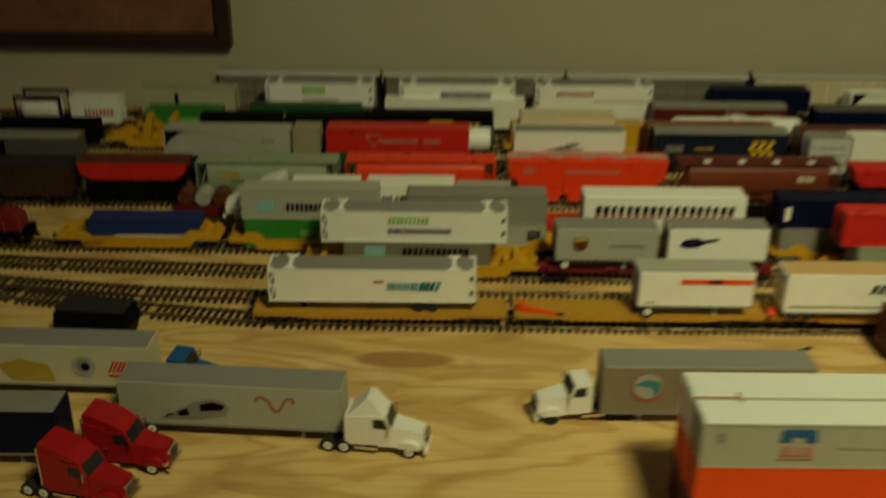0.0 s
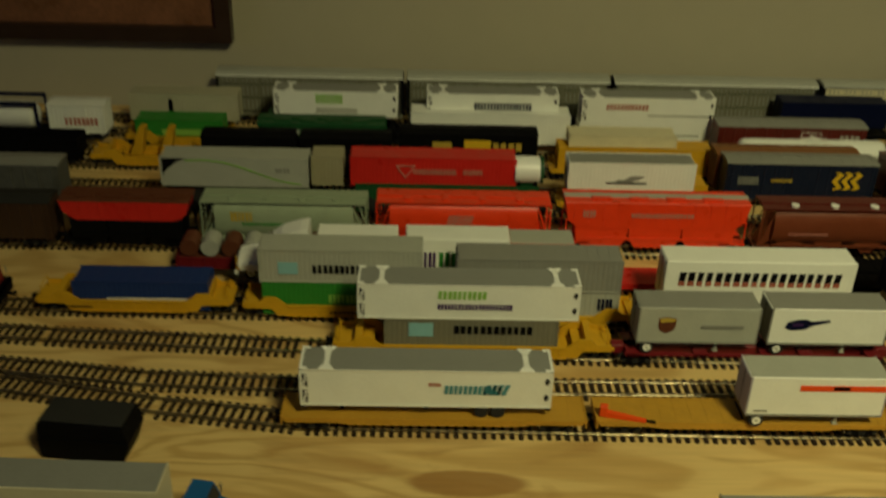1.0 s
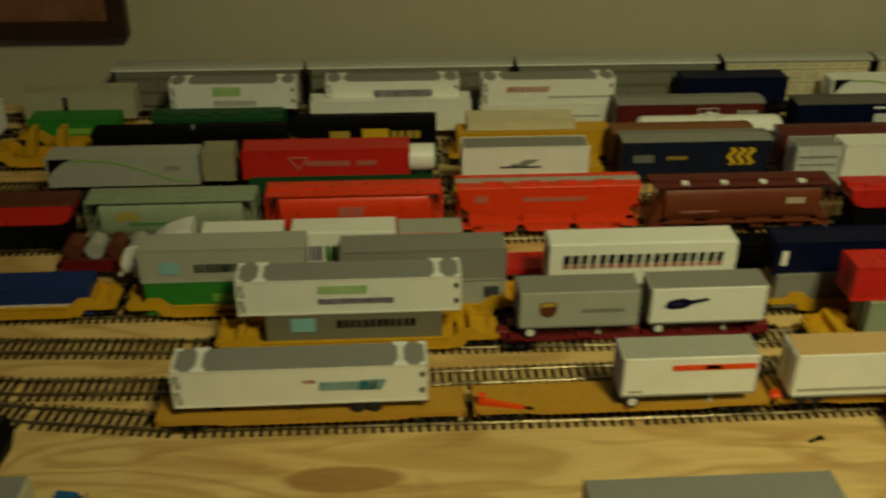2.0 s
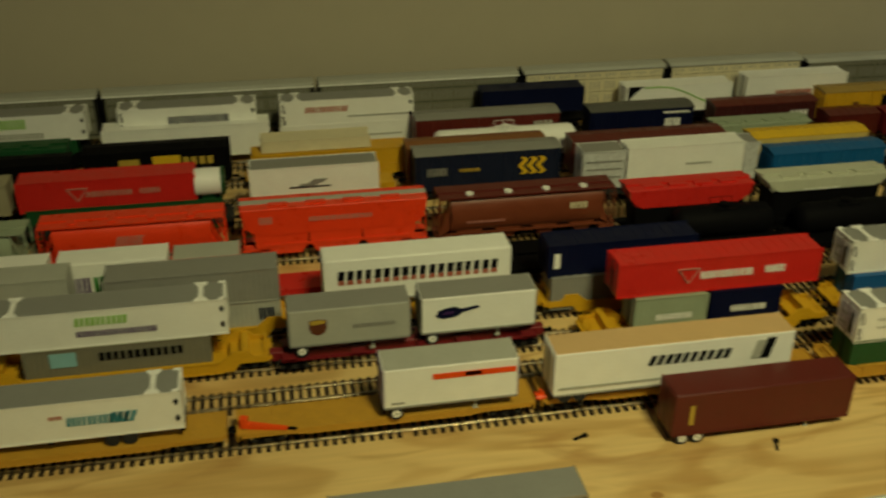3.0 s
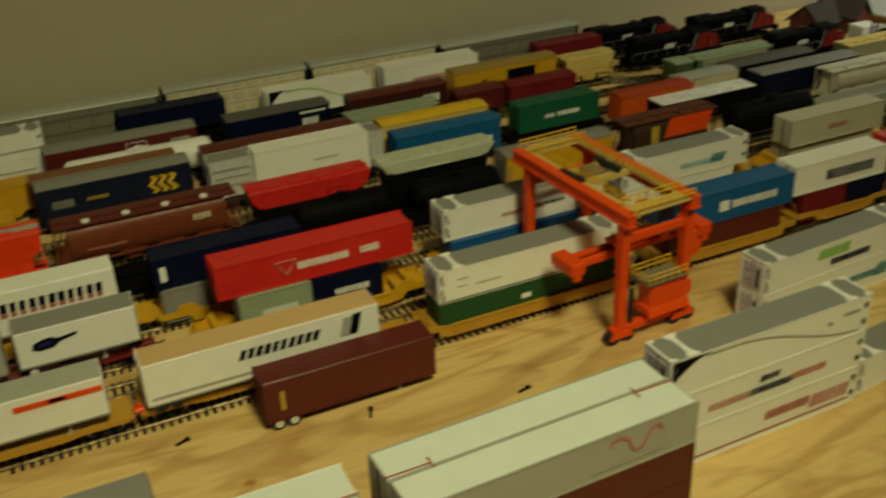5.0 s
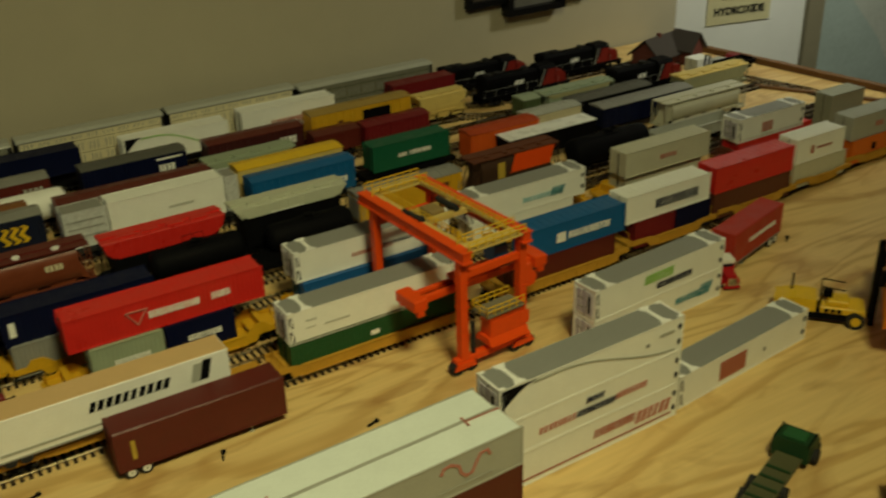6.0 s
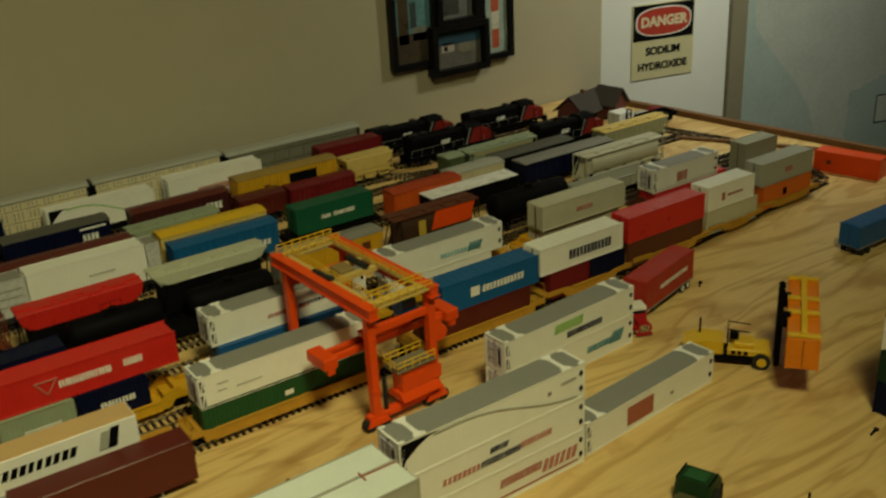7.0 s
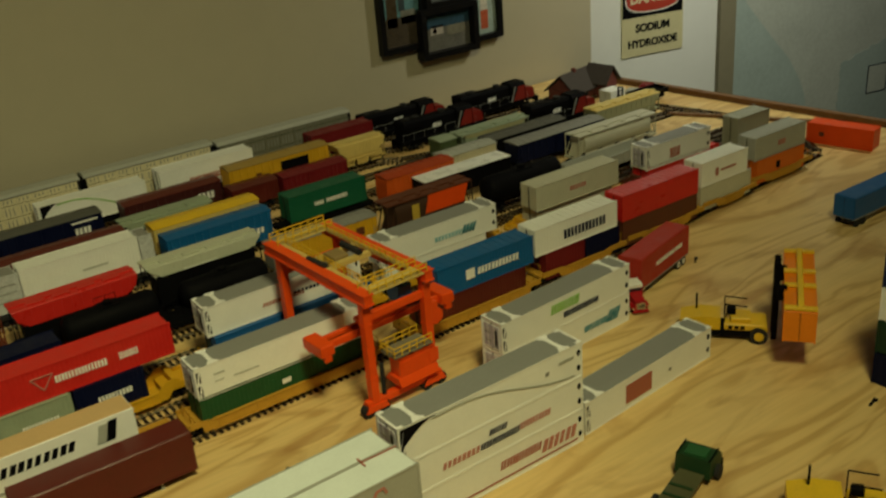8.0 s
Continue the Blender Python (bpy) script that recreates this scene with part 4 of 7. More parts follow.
# ---- road vehicles and cranes ----
_wheel = Form()
_wheel.rod((0, -0.0016, 0), (0, 0.0016, 0), 0.0056, RUBBER, 16)
_wheel.rod((0, -0.0019, 0), (0, 0.0019, 0), 0.0034, WHITE, 12)
_wheel.rod((0, -0.0022, 0), (0, 0.0022, 0), 0.0012, PALEGREY, 8)
WHEEL = _wheel.mesh("wheel", True)
_wheel2 = Form()
_wheel2.rod((0, -0.0016, 0), (0, 0.0016, 0), 0.0056, RUBBER, 16)
_wheel2.rod((0, -0.0019, 0), (0, 0.0019, 0), 0.0030, DARKGREY, 12)
DARKWHEEL = _wheel2.mesh("wheel", True)


def semi_trailer(label, x0, x1, y, z, top, body, roof=None, marks=(), rear=-1, yaw=0.0, axles=2, style="panel", front=None, wheel=WHEEL, floor=None, at=None):
    """A box trailer: wheels on z, roof at top; rear: the end (-1 or +1 along x) with the axles."""
    half = (x1 - x0) / 2
    base = at if at is not None else pose((x0 + x1) / 2, y, z, 0, 0, yaw)
    th = thing("semi_trailer", label, "trailer", base, "trailers")
    lo, hi = floor if floor is not None else 0.0115, top - z
    f = Form().box(-half, half, -W2 + 0.0004, W2 - 0.0004, lo, hi - 0.0006, body, 0.0004)
    part("body", f, th)
    part("roof", Form().box(-half + 0.0008, half - 0.0008, -W2 + 0.0012, W2 - 0.0012, hi - 0.0007, hi, roof or body, 0.0002), th)
    part("side_rail", Form().box(-half, half, -W2, W2, lo - 0.0006, lo + 0.0010, GREY if style == "panel" else body), th)
    for sx in (-1, 1):
        for sy in (-1, 1):
            part("corner_trim", Form().box(*sorted((sx * half, sx * (half - 0.0010))), *sorted((sy * W2, sy * (W2 - 0.0010))), lo, hi, front or body), th)
    x = rear * half
    f = Form().box(*sorted((x, x + rear * 0.0005)), -W2 + 0.0012, W2 - 0.0012, lo + 0.001, hi - 0.0018, front or body)
    f.box(*sorted((x, x + rear * 0.0009)), -0.0002, 0.0002, lo + 0.001, hi - 0.0018, DARKGREY)
    for sy in (-0.010, -0.004, 0.004, 0.010):
        f.rod((x + rear * 0.0008, sy, lo + 0.001), (x + rear * 0.0008, sy, hi - 0.002), 0.0003, front or body, 5)
    part("rear_door", f, th)
    f = Form().box(-half + 0.002, half - 0.002, -0.0050, 0.0050, lo - 0.0030, lo - 0.0006, BLACK)
    part("chassis", f, th)
    for k in range(axles):
        xx = rear * (half - 0.010 - 0.0125 * k)
        for s in (-1, 1):
            part("wheel", wheel, th, at=pose(xx, s * 0.0122, 0.0056))
        part("axle", Form().rod((xx, -0.011, 0.0056), (xx, 0.011, 0.0056), 0.0012, BLACK, 6), th)
        part("axle_hanger", Form().box(xx - 0.003, xx + 0.003, -0.006, 0.006, 0.0050, lo - 0.0030, BLACK), th)
    xg = -rear * (half - 0.032)
    for s in (-1, 1):
        f = Form().box(xg - 0.0010, xg + 0.0010, s * 0.0090 - 0.0008, s * 0.0090 + 0.0008, 0.0012, lo - 0.0006, PALEGREY)
        f.box(xg - 0.0020, xg + 0.0020, s * 0.0090 - 0.0014, s * 0.0090 + 0.0014, 0.0, 0.0012, PALEGREY)
        part("landing_leg", f, th)
    part("rear_bumper", Form().box(*sorted((rear * (half - 0.0012), rear * half)), -0.0110, 0.0110, 0.0045, 0.0056, BLACK), th)
    emblems(th, half, -W2 - 0.00005, lo, hi - lo, marks)
    return th


def chassis(label, x0, x1, y, z, h, rear=-1):
    """A bare container chassis from the ground z to its bed at z + h."""
    half = (x1 - x0) / 2
    th = thing("container_chassis", label, "trailer", pose((x0 + x1) / 2, y, z), "trailers")
    f = Form()
    for s in (-1, 1):
        f.box(-half, half, s * 0.006 - 0.0010, s * 0.006 + 0.0010, h - 0.0030, h - 0.0008, BLACK)
    part("beams", f, th)
    for x in (-half + 0.002, half - 0.002, 0):
        part("bolster", Form().box(x - 0.0020, x + 0.0020, -0.0145, 0.0145, h - 0.0024, h, BLACK), th)
    for k in range(2):
        xx = rear * -1 * (half - 0.040 - 0.0125 * k)
        for s in (-1, 1):
            part("wheel", DARKWHEEL, th, at=pose(xx, s * 0.0122, 0.0056))
        part("axle", Form().rod((xx, -0.012, 0.0056), (xx, 0.012, 0.0056), 0.0015, BLACK, 6), th)
        part("axle_hanger", Form().box(xx - 0.003, xx + 0.003, -0.007, 0.007, 0.0050, h - 0.0025, BLACK), th)
    part("hitch", Form().box(rear * (half - 0.03) - 0.002, rear * (half - 0.03) + 0.002, -0.005, 0.005, 0, h - 0.002, BLACK), th)
    return th


def tractor(label, m, color, roof=None, stacks=True, sleeper=True, wheel=WHEEL, peak=False):
    """A bonneted truck tractor that faces +x; its nose is at x = 0.043."""
    th = thing("truck_tractor", label, "truck", m, "trucks")
    f = Form().box(-0.036, 0.040, -0.0042, 0.0042, 0.0058, 0.0090, BLACK)
    f.box(-0.030, -0.016, -0.0080, 0.0080, 0.0088, 0.0102, BLACK)
    part("chassis", f, th)
    # hood: tapered to the nose
    f = Form()
    a, b = 0.0165, 0.0420
    verts = [(a, -0.0105, 0.0075), (a, 0.0105, 0.0075), (a, 0.0098, 0.0250), (a, -0.0098, 0.0250), (b, -0.0092, 0.0070), (b, 0.0092, 0.0070), (b - 0.002, 0.0072, 0.0205), (b - 0.002, -0.0072, 0.0205)]
    f.add(verts, [(0, 1, 2, 3), (4, 7, 6, 5), (0, 3, 7, 4), (1, 5, 6, 2), (3, 2, 6, 7), (0, 4, 5, 1)], color)
    part("hood", f, th)
    f = Form().box(b - 0.0005, b + 0.0010, -0.0066, 0.0066, 0.0085, 0.0190, CHROME)
    for k in range(5):
        f.box(b + 0.0008, b + 0.0013, -0.0060, 0.0060, 0.0095 + k * 0.0019, 0.0103 + k * 0.0019, DARKGREY)
    part("grille", f, th, "chrome grille")
    part("bumper", Form().box(b - 0.001, b + 0.0020, -0.0120, 0.0120, 0.0035, 0.0075, CHROME if stacks else color, 0.0008), th)
    for s in (-1, 1):
        part("fender", Form().prism_y([(0.0215, 0.0085), (0.0385, 0.0085), (0.0370, 0.0125), (0.0335, 0.0145), (0.0265, 0.0145), (0.0230, 0.0125)], *sorted((s * 0.0085, s * 0.0132)), color), th)
        part("headlight", Form().box(b - 0.0022, b + 0.0002, *sorted((s * 0.0095, s * 0.0125)), 0.0090, 0.0118, CHROME), th)
    # cab
    f = Form()
    f.prism_y([(-0.002, 0.0085), (0.0165, 0.0085), (0.0168, 0.0245), (0.0125, 0.0345), (-0.002, 0.0350)], -0.0120, 0.0120, color)
    cab = part("cab", f, th)
    f = Form().prism_y([(0.0166, 0.0252), (0.0172, 0.0252), (0.0133, 0.0338), (0.0127, 0.0338)], -0.0102, 0.0102, GLASS)
    part("windshield", f, cab)
    for s in (-1, 1):
        f = Form().prism_y([(0.0030, 0.0245), (0.0142, 0.0245), (0.0112, 0.0325), (0.0030, 0.0325)], *sorted((s * 0.0119, s * 0.0122)), GLASS)
        part("side_window", f, cab)
        f = Form().box(0.0160, 0.0168, s * 0.0150 - 0.0007, s * 0.0150 + 0.0007, 0.0240, 0.0315, CHROME)
        f.rod((0.0145, s * 0.0118, 0.0300), (0.0163, s * 0.0148, 0.0300), 0.0003, BLACK, 5)
        part("mirror", f, cab)
    if peak:
        # low sleeper under a wedge that rises to a sharp crest over the cab
        part("sleeper", Form().prism_y([(-0.0190, 0.0085), (-0.002, 0.0085), (-0.002, 0.0340), (-0.0190, 0.0330)], -0.0122, 0.0122, color), th)
        f = Form()
        v = [(-0.0170, -0.0112, 0.0332), (-0.0170, 0.0112, 0.0332), (0.0110, 0.0112, 0.0348), (0.0110, -0.0112, 0.0348), (-0.0020, -0.0085, 0.0480), (-0.0020, 0.0085, 0.0480), (0.0015, 0.0085, 0.0475), (0.0015, -0.0085, 0.0475)]
        f.add(v, [(0, 1, 2, 3), (4, 7, 6, 5), (0, 4, 5, 1), (2, 6, 7, 3), (0, 3, 7, 4), (1, 5, 6, 2)], roof or color)
        part("roof_fairing", f, th)
    elif sleeper:
        f = Form().prism_y([(-0.0190, 0.0085), (-0.002, 0.0085), (-0.002, 0.0370), (-0.0190, 0.0400)], -0.0122, 0.0122, color)
        part("sleeper", f, th)
        f = Form().prism_y([(-0.0190, 0.0400), (-0.002, 0.0366), (0.0120, 0.0345), (0.0040, 0.0405), (-0.0120, 0.0460), (-0.0190, 0.0470)], -0.0112, 0.0112, roof or color)
        part("roof_fairing", f, th)
    if stacks:
        for s in (-1, 1):
            f = Form().rod((-0.0205 if sleeper else -0.004, s * 0.0110, 0.009), (-0.0205 if sleeper else -0.004, s * 0.0110, 0.0430), 0.0009, CHROME, 8)
            part("exhaust_stack", f, th, "chrome exhaust stack")
    for s in (-1, 1):
        part("fuel_tank", Form().rod((-0.012, s * 0.0098, 0.0068), (0.006, s * 0.0098, 0.0068), 0.0032, CHROME, 12), th)
        part("wheel", wheel, th, at=pose(0.0300, s * 0.0108, 0.0056))
        for x in (-0.0200, -0.0325):
            part("wheel", wheel, th, at=pose(x, s * 0.0112, 0.0056))
            part("wheel", wheel, th, at=pose(x, s * 0.0078, 0.0056))
    return th


def railing(th, a, b, z, h=0.0085, material=None, name="railing"):
    """Posts with two rails between two points of the plan."""
    material = material or LEMON
    f = Form()
    n = max(2, int(math.dist(a, b) / 0.0085) + 1)
    for i in range(n):
        s = i / (n - 1)
        x, y = a[0] + (b[0] - a[0]) * s, a[1] + (b[1] - a[1]) * s
        f.rod((x, y, z), (x, y, z + h), 0.00060, material, 6)
    for k in (0.5, 1.0):
        f.rod((*a, z + h * k), (*b, z + h * k), 0.00060, material, 6)
    return part(name, f, th)


STRAW = mat("straw_yellow_plastic", (0.60, 0.44, 0.13), 0.5, 0, 0.12)


def gantry_crane(x0, x1, yf, yr):
    """A rubber-tyred gantry, slightly askew: two girders across the track on four legs, trolley, spreader and machine house."""
    XC, YC0 = (x0 + x1) / 2, (yf + yr) / 2
    th = thing("gantry_crane", "bright orange rubber-tyred gantry crane with yellow railings", "crane", pose(XC, YC0, 0, 0, 0, 3.5) @ pose(-XC, -YC0, 0))
    zt = 0.1295
    for x in (x0, x1):
        f = Form().box(x - 0.0045, x + 0.0045, yf - 0.010, yr + 0.022, zt - 0.0105, zt - 0.0010, ORANGE, 0.0006)
        f.box(x - 0.0055, x + 0.0055, yf - 0.011, yr + 0.023, zt - 0.0014, zt, ORANGE)
        f.box(x - 0.0055, x + 0.0055, yf - 0.011, yr + 0.023, zt - 0.0118, zt - 0.0100, ORANGE)
        part("girder", f, th)
        for y in (yf, yr):
            f = Form().box(x - 0.0042, x + 0.0042, y - 0.0042, y + 0.0042, 0.0140, zt - 0.0100, ORANGE, 0.0005)
            for z in (0.040, 0.070, 0.095):
                f.box(x - 0.0046, x + 0.0046, y - 0.0046, y + 0.0046, z, z + 0.0014, ORANGE)
            part("leg", f, th)
    for y in (yf, yr):
        f = Form().box(x0 - 0.010, x1 + 0.010, y - 0.0040, y + 0.0040, 0.0095, 0.0165, ORANGE, 0.0006)
        part("sill_beam", f, th)
        for x in (x0, x1):
            f = Form().prism_y([(x - 0.013, 0.0060), (x + 0.013, 0.0060), (x + 0.010, 0.0125), (x - 0.010, 0.0125)], y - 0.0055, y + 0.0055, ORANGE)
            tr = part("wheel_truck", f, th)
            for k in (-0.0085, 0.0085):
                part("wheel", Form().rod((x + k, y - 0.0040, 0.0064), (x + k, y + 0.0040, 0.0064), 0.0064, RUBBER, 16), tr)
        f = Form().box(x0, x1, y - 0.0025, y + 0.0025, zt - 0.0300, zt - 0.0235, ORANGE)
        part("portal_beam", f, th)
    # walkways on top
    for y0, y1 in ((yf - 0.010, yf + 0.008), (yr + 0.004, yr + 0.020)):
        part("walkway", Form().box(x0 + 0.004, x1 - 0.004, y0, y1, zt - 0.0022, zt - 0.0006, STRAW), th)
        railing(th, (x0 + 0.002, y0), (x1 - 0.002, y0), zt, 0.0085)
        railing(th, (x0 + 0.002, y1), (x1 - 0.002, y1), zt, 0.0085)
    for x, s in ((x0, 1), (x1, -1)):
        part("side_walkway", Form().box(*sorted((x + s * 0.0055, x + s * 0.0110)), yf + 0.008, yr + 0.004, zt - 0.0022, zt - 0.0006, STRAW), th)
        railing(th, (x + s * 0.0108, yf + 0.008), (x + s * 0.0108, yr + 0.004), zt, 0.0075)
    # trolley
    xm, ym = (x0 + x1) / 2, (yf + yr) / 2 + 0.012
    f = Form().box(x0 + 0.006, x1 - 0.006, ym - 0.016, ym - 0.010, zt - 0.0060, zt - 0.0010, STRAW)
    f.box(x0 + 0.006, x1 - 0.006, ym + 0.010, ym + 0.016, zt - 0.0060, zt - 0.0010, STRAW)
    f.box(xm - 0.014, xm + 0.003, ym - 0.009, ym + 0.011, zt - 0.0060, zt + 0.0025, mat("trolley_brown", (0.26, 0.18, 0.07), 0.6), 0.001)
    f.rod((xm + 0.012, ym - 0.016, zt + 0.002), (xm + 0.012, ym + 0.016, zt + 0.002), 0.0034, DARKGREY, 14)
    f.rod((xm - 0.028, ym - 0.016, zt + 0.001), (xm - 0.028, ym + 0.016, zt - 0.001), 0.0032, DARKGREY, 14)
    part("trolley", f, th, "straw-yellow trolley with winch drums")
    # operator cab under the front girder
    f = Form().box(x1 - 0.026, x1 - 0.010, yf + 0.006, yf + 0.024, zt - 0.0310, zt - 0.0140, BLUE, 0.0010)
    part("operator_cab", f, th, "blue operator cab")
    # spreader hanging on four ropes
    ys, zs = yf + 0.036, 0.0690
    xc, xm = xm, xm + 0.006
    f = Form().box(xm - 0.072, xm + 0.072, ys - 0.0085, ys - 0.0035, zs, zs + 0.0070, ORANGE, 0.0006)
    f.box(xm - 0.072, xm + 0.072, ys + 0.0035, ys + 0.0085, zs, zs + 0.0070, ORANGE, 0.0006)
    f.box(xm - 0.070, xm + 0.070, ys - 0.0036, ys + 0.0036, zs + 0.0010, zs + 0.0030, BLACK)
    f.box(xm - 0.026, xm + 0.026, ys - 0.0090, ys + 0.0090, zs + 0.0080, zs + 0.0130, ORANGE, 0.0008)
    for x in (xm - 0.072, xm + 0.072):
        f.box(x - 0.0075, x + 0.0075, ys - 0.0160, ys + 0.0160, zs - 0.0020, zs + 0.0095, ORANGE, 0.0010)
        for s in (-1, 1):
            f.box(x - 0.0035, x + 0.0035, ys + s * 0.0140 - 0.0020, ys + s * 0.0140 + 0.0020, zs - 0.0075, zs, ORANGE)
    part("spreader", f, th, "orange container spreader")
    for sx in (-1, 1):
        for sy in (-1, 1):
            part("hoist_rope", Form().rod((xm + sx * 0.020, ys + sy * 0.007, zs + 0.012), (xm + sx * 0.020, ys + sy * 0.010, zt - 0.004), 0.0003, BLACK, 5), th)
    xm = xc
    # machine house between the front legs
    f = Form().box(x0 + 0.027, x1 - 0.004, yf - 0.0085, yf + 0.0085, 0.0240, 0.0510, ORANGE, 0.0012)
    f.prism_x([(yf - 0.0085, 0.0300), (yf + 0.0085, 0.0300), (yf + 0.0130, 0.0225), (yf - 0.0130, 0.0225)], x0 + 0.024, x1 + 0.001, ORANGE)
    f.box(x0 + 0.025, x1 - 0.002, yf - 0.0095, yf + 0.0095, 0.0500, 0.0520, ORANGE)
    for k in range(3):
        f.box(x0 + 0.030 + k * 0.016, x0 + 0.041 + k * 0.016, yf - 0.0090, yf - 0.0084, 0.0320, 0.0460, ORANGE)
    part("machine_house", f, th)
    part("platform", Form().box(x0 + 0.020, x1 - 0.004, yf - 0.0120, yf + 0.0120, 0.0545, 0.0560, mat("platform_grey", (0.20, 0.18, 0.12), 0.6)), th)
    railing(th, (x0 + 0.020, yf - 0.0115), (x1 - 0.005, yf - 0.0115), 0.0560, 0.0095)
    railing(th, (x0 + 0.020, yf + 0.0115), (x1 - 0.005, yf + 0.0115), 0.0560, 0.0095)
    railing(th, (x0 + 0.020, yf - 0.0115), (x0 + 0.020, yf + 0.0115), 0.0560, 0.0095)
    f = Form().rod((x0 + 0.012, yf, 0.0165), (x0 + 0.012, yf, 0.050), 0.0022, DARKGREY, 10)
    part("cable_reel_post", f, th)
    f = Form().rod((x1 + 0.010, yf - 0.002, 0.074), (x1 + 0.010, yf + 0.002, 0.074), 0.0085, ORANGE, 18)
    f.box(x1 + 0.002, x1 + 0.012, yf - 0.003, yf + 0.003, 0.072, 0.090, ORANGE)
    part("cable_reel", f, th)
    return th


def lift_truck(label, m, with_rail=True):
    """A yellow container lift truck that faces +x, mast in front at x = 0.040."""
    th = thing("lift_truck", label, "forklift", m, "lift trucks")
    part("chassis", Form().box(-0.048, 0.034, -0.0130, 0.0130, 0.0050, 0.0130, BLACK, 0.001), th)
    f = Form().prism_y([(-0.050, 0.0110), (-0.010, 0.0130), (-0.010, 0.0260), (-0.030, 0.0270), (-0.050, 0.0225)], -0.0135, 0.0135, LEMON)
    part("counterweight", f, th, "yellow rounded counterweight")
    f = Form().box(-0.006, 0.032, -0.0140, 0.0140, 0.0130, 0.0200, LEMON, 0.001)
    f.box(0.000, 0.020, -0.0100, 0.0100, 0.0200, 0.0255, LEMON, 0.001)
    f.prism_y([(0.024, 0.0060), (0.036, 0.0060), (0.036, 0.0180), (0.028, 0.0200)], -0.0150, 0.0150, LEMON)
    part("body", f, th)
    for k in range(3):
        part("vent", Form().box(-0.002 + k * 0.006, 0.002 + k * 0.006, -0.0143, -0.0139, 0.0145, 0.0185, BLACK), th)
    f = Form()
    for x, y in ((-0.006, -0.009), (-0.006, 0.009)):
        f.rod((x, y, 0.0200), (x, y, 0.0400), 0.0006, BLACK, 6)
    for y in (-0.009, 0.009):
        f.rod((-0.006, y, 0.0400), (0.016, y, 0.0380), 0.0007, BLACK, 6)
    part("overhead_guard", f, th)
    part("seat", Form().box(-0.004, 0.005, -0.004, 0.004, 0.0255, 0.0330, BLACK, 0.0008), th)
    part("exhaust_stack", Form().rod((-0.034, 0.006, 0.0265), (-0.034, 0.006, 0.0440), 0.0010, BLACK, 8), th)
    for s in (-1, 1):
        part("front_wheel", Form().rod((0.028, s * 0.0120, 0.0088), (0.028, s * 0.0175, 0.0088), 0.0088, RUBBER, 18), th)
        part("hub", Form().rod((0.028, s * 0.0172, 0.0088), (0.028, s * 0.0180, 0.0088), 0.0048, LEMON, 14), th)
        part("rear_wheel", Form().rod((-0.038, s * 0.0095, 0.0070), (-0.038, s * 0.0140, 0.0070), 0.0070, RUBBER, 18), th)
        part("mast_channel", Form().box(0.0400, 0.0455, s * 0.0080 - 0.0022, s * 0.0080 + 0.0022, 0.0030, 0.0880, BLACK), th)
    for z in (0.010, 0.030, 0.052, 0.074, 0.0855):
        part("mast_rung", Form().box(0.0408, 0.0450, -0.0080, 0.0080, z, z + 0.0030, BLACK), th)
    for s in (-1, 1):
        part("lift_chain", Form().rod((0.043, s * 0.003, 0.012), (0.043, s * 0.003, 0.088), 0.0006, DARKGREY, 6), th)
        part("mast_sheave", Form().rod((0.0430, s * 0.003 - 0.001, 0.0890), (0.0430, s * 0.003 + 0.001, 0.0890), 0.0030, BLACK, 10), th)
    return th


def toy_car(label, m, color):
    th = thing("model_car", label, "car", m, "model cars")
    part("body", Form().prism_y([(-0.026, 0.003), (0.026, 0.003), (0.027, 0.008), (0.014, 0.0095), (0.006, 0.0155), (-0.012, 0.0155), (-0.020, 0.0100), (-0.026, 0.0090)], -0.0100, 0.0100, color), th)
    part("windows", Form().prism_y([(-0.017, 0.0100), (0.011, 0.0100), (0.005, 0.0148), (-0.011, 0.0148)], -0.0102, 0.0102, GLASS), th)
    for x in (-0.016, 0.016):
        for s in (-1, 1):
            part("wheel", Form().rod((x, s * 0.0080, 0.0038), (x, s * 0.0102, 0.0038), 0.0038, RUBBER, 12), th)
    part("front_bumper", Form().box(0.0262, 0.0280, -0.0095, 0.0095, 0.0035, 0.0055, CHROME), th)
    return th

# ---- tracks ----
track([(-0.1478, 0.7216), (0.2103, 0.7174), (0.6301, 0.7189), (1.15, 0.7348), (1.6, 0.7762)], (-0.16, 0.62), "front yard track with dark ties on bare plywood")
track([(-0.6054, 0.8143), (-0.4055, 0.7667), (-0.2664, 0.7388), (-0.1478, 0.7216)], (-0.6, -0.16), "curving yard track joining a turnout")
track([(-0.6057, 0.8337), (-0.4258, 0.7928), (-0.2867, 0.7745), (-0.1483, 0.7684), (0.6297, 0.7725)], (-0.45, 0.30), "empty yard track between two trains")
track([(-0.6061, 0.856), (-0.3868, 0.8376), (-0.1587, 0.8247), (0.6096, 0.809), (1.6, 0.8245)], (-0.62, 0.12), "yard track under a container train")
track([(-0.9, 0.8916), (-0.4175, 0.886), (-0.1293, 0.883), (0.0407, 0.8715), (0.4316, 0.8633), (1.62, 0.8585)], (2, 3), "yard track under container cars")
for yy, lab in ((1.097, "yard track under freight cars"),
                (1.155, "yard track under boxcars"), (1.215, "yard track under freight cars")):
    track([(-0.9, yy), (1.62, yy - 0.02)], (2, 3), lab)
track([(-0.9, 1.262), (1.0, 1.254), (1.12, 1.246), (1.15, 1.225), (1.36, 1.172), (1.58, 1.165)], (2, 3), "yard track under freight cars")
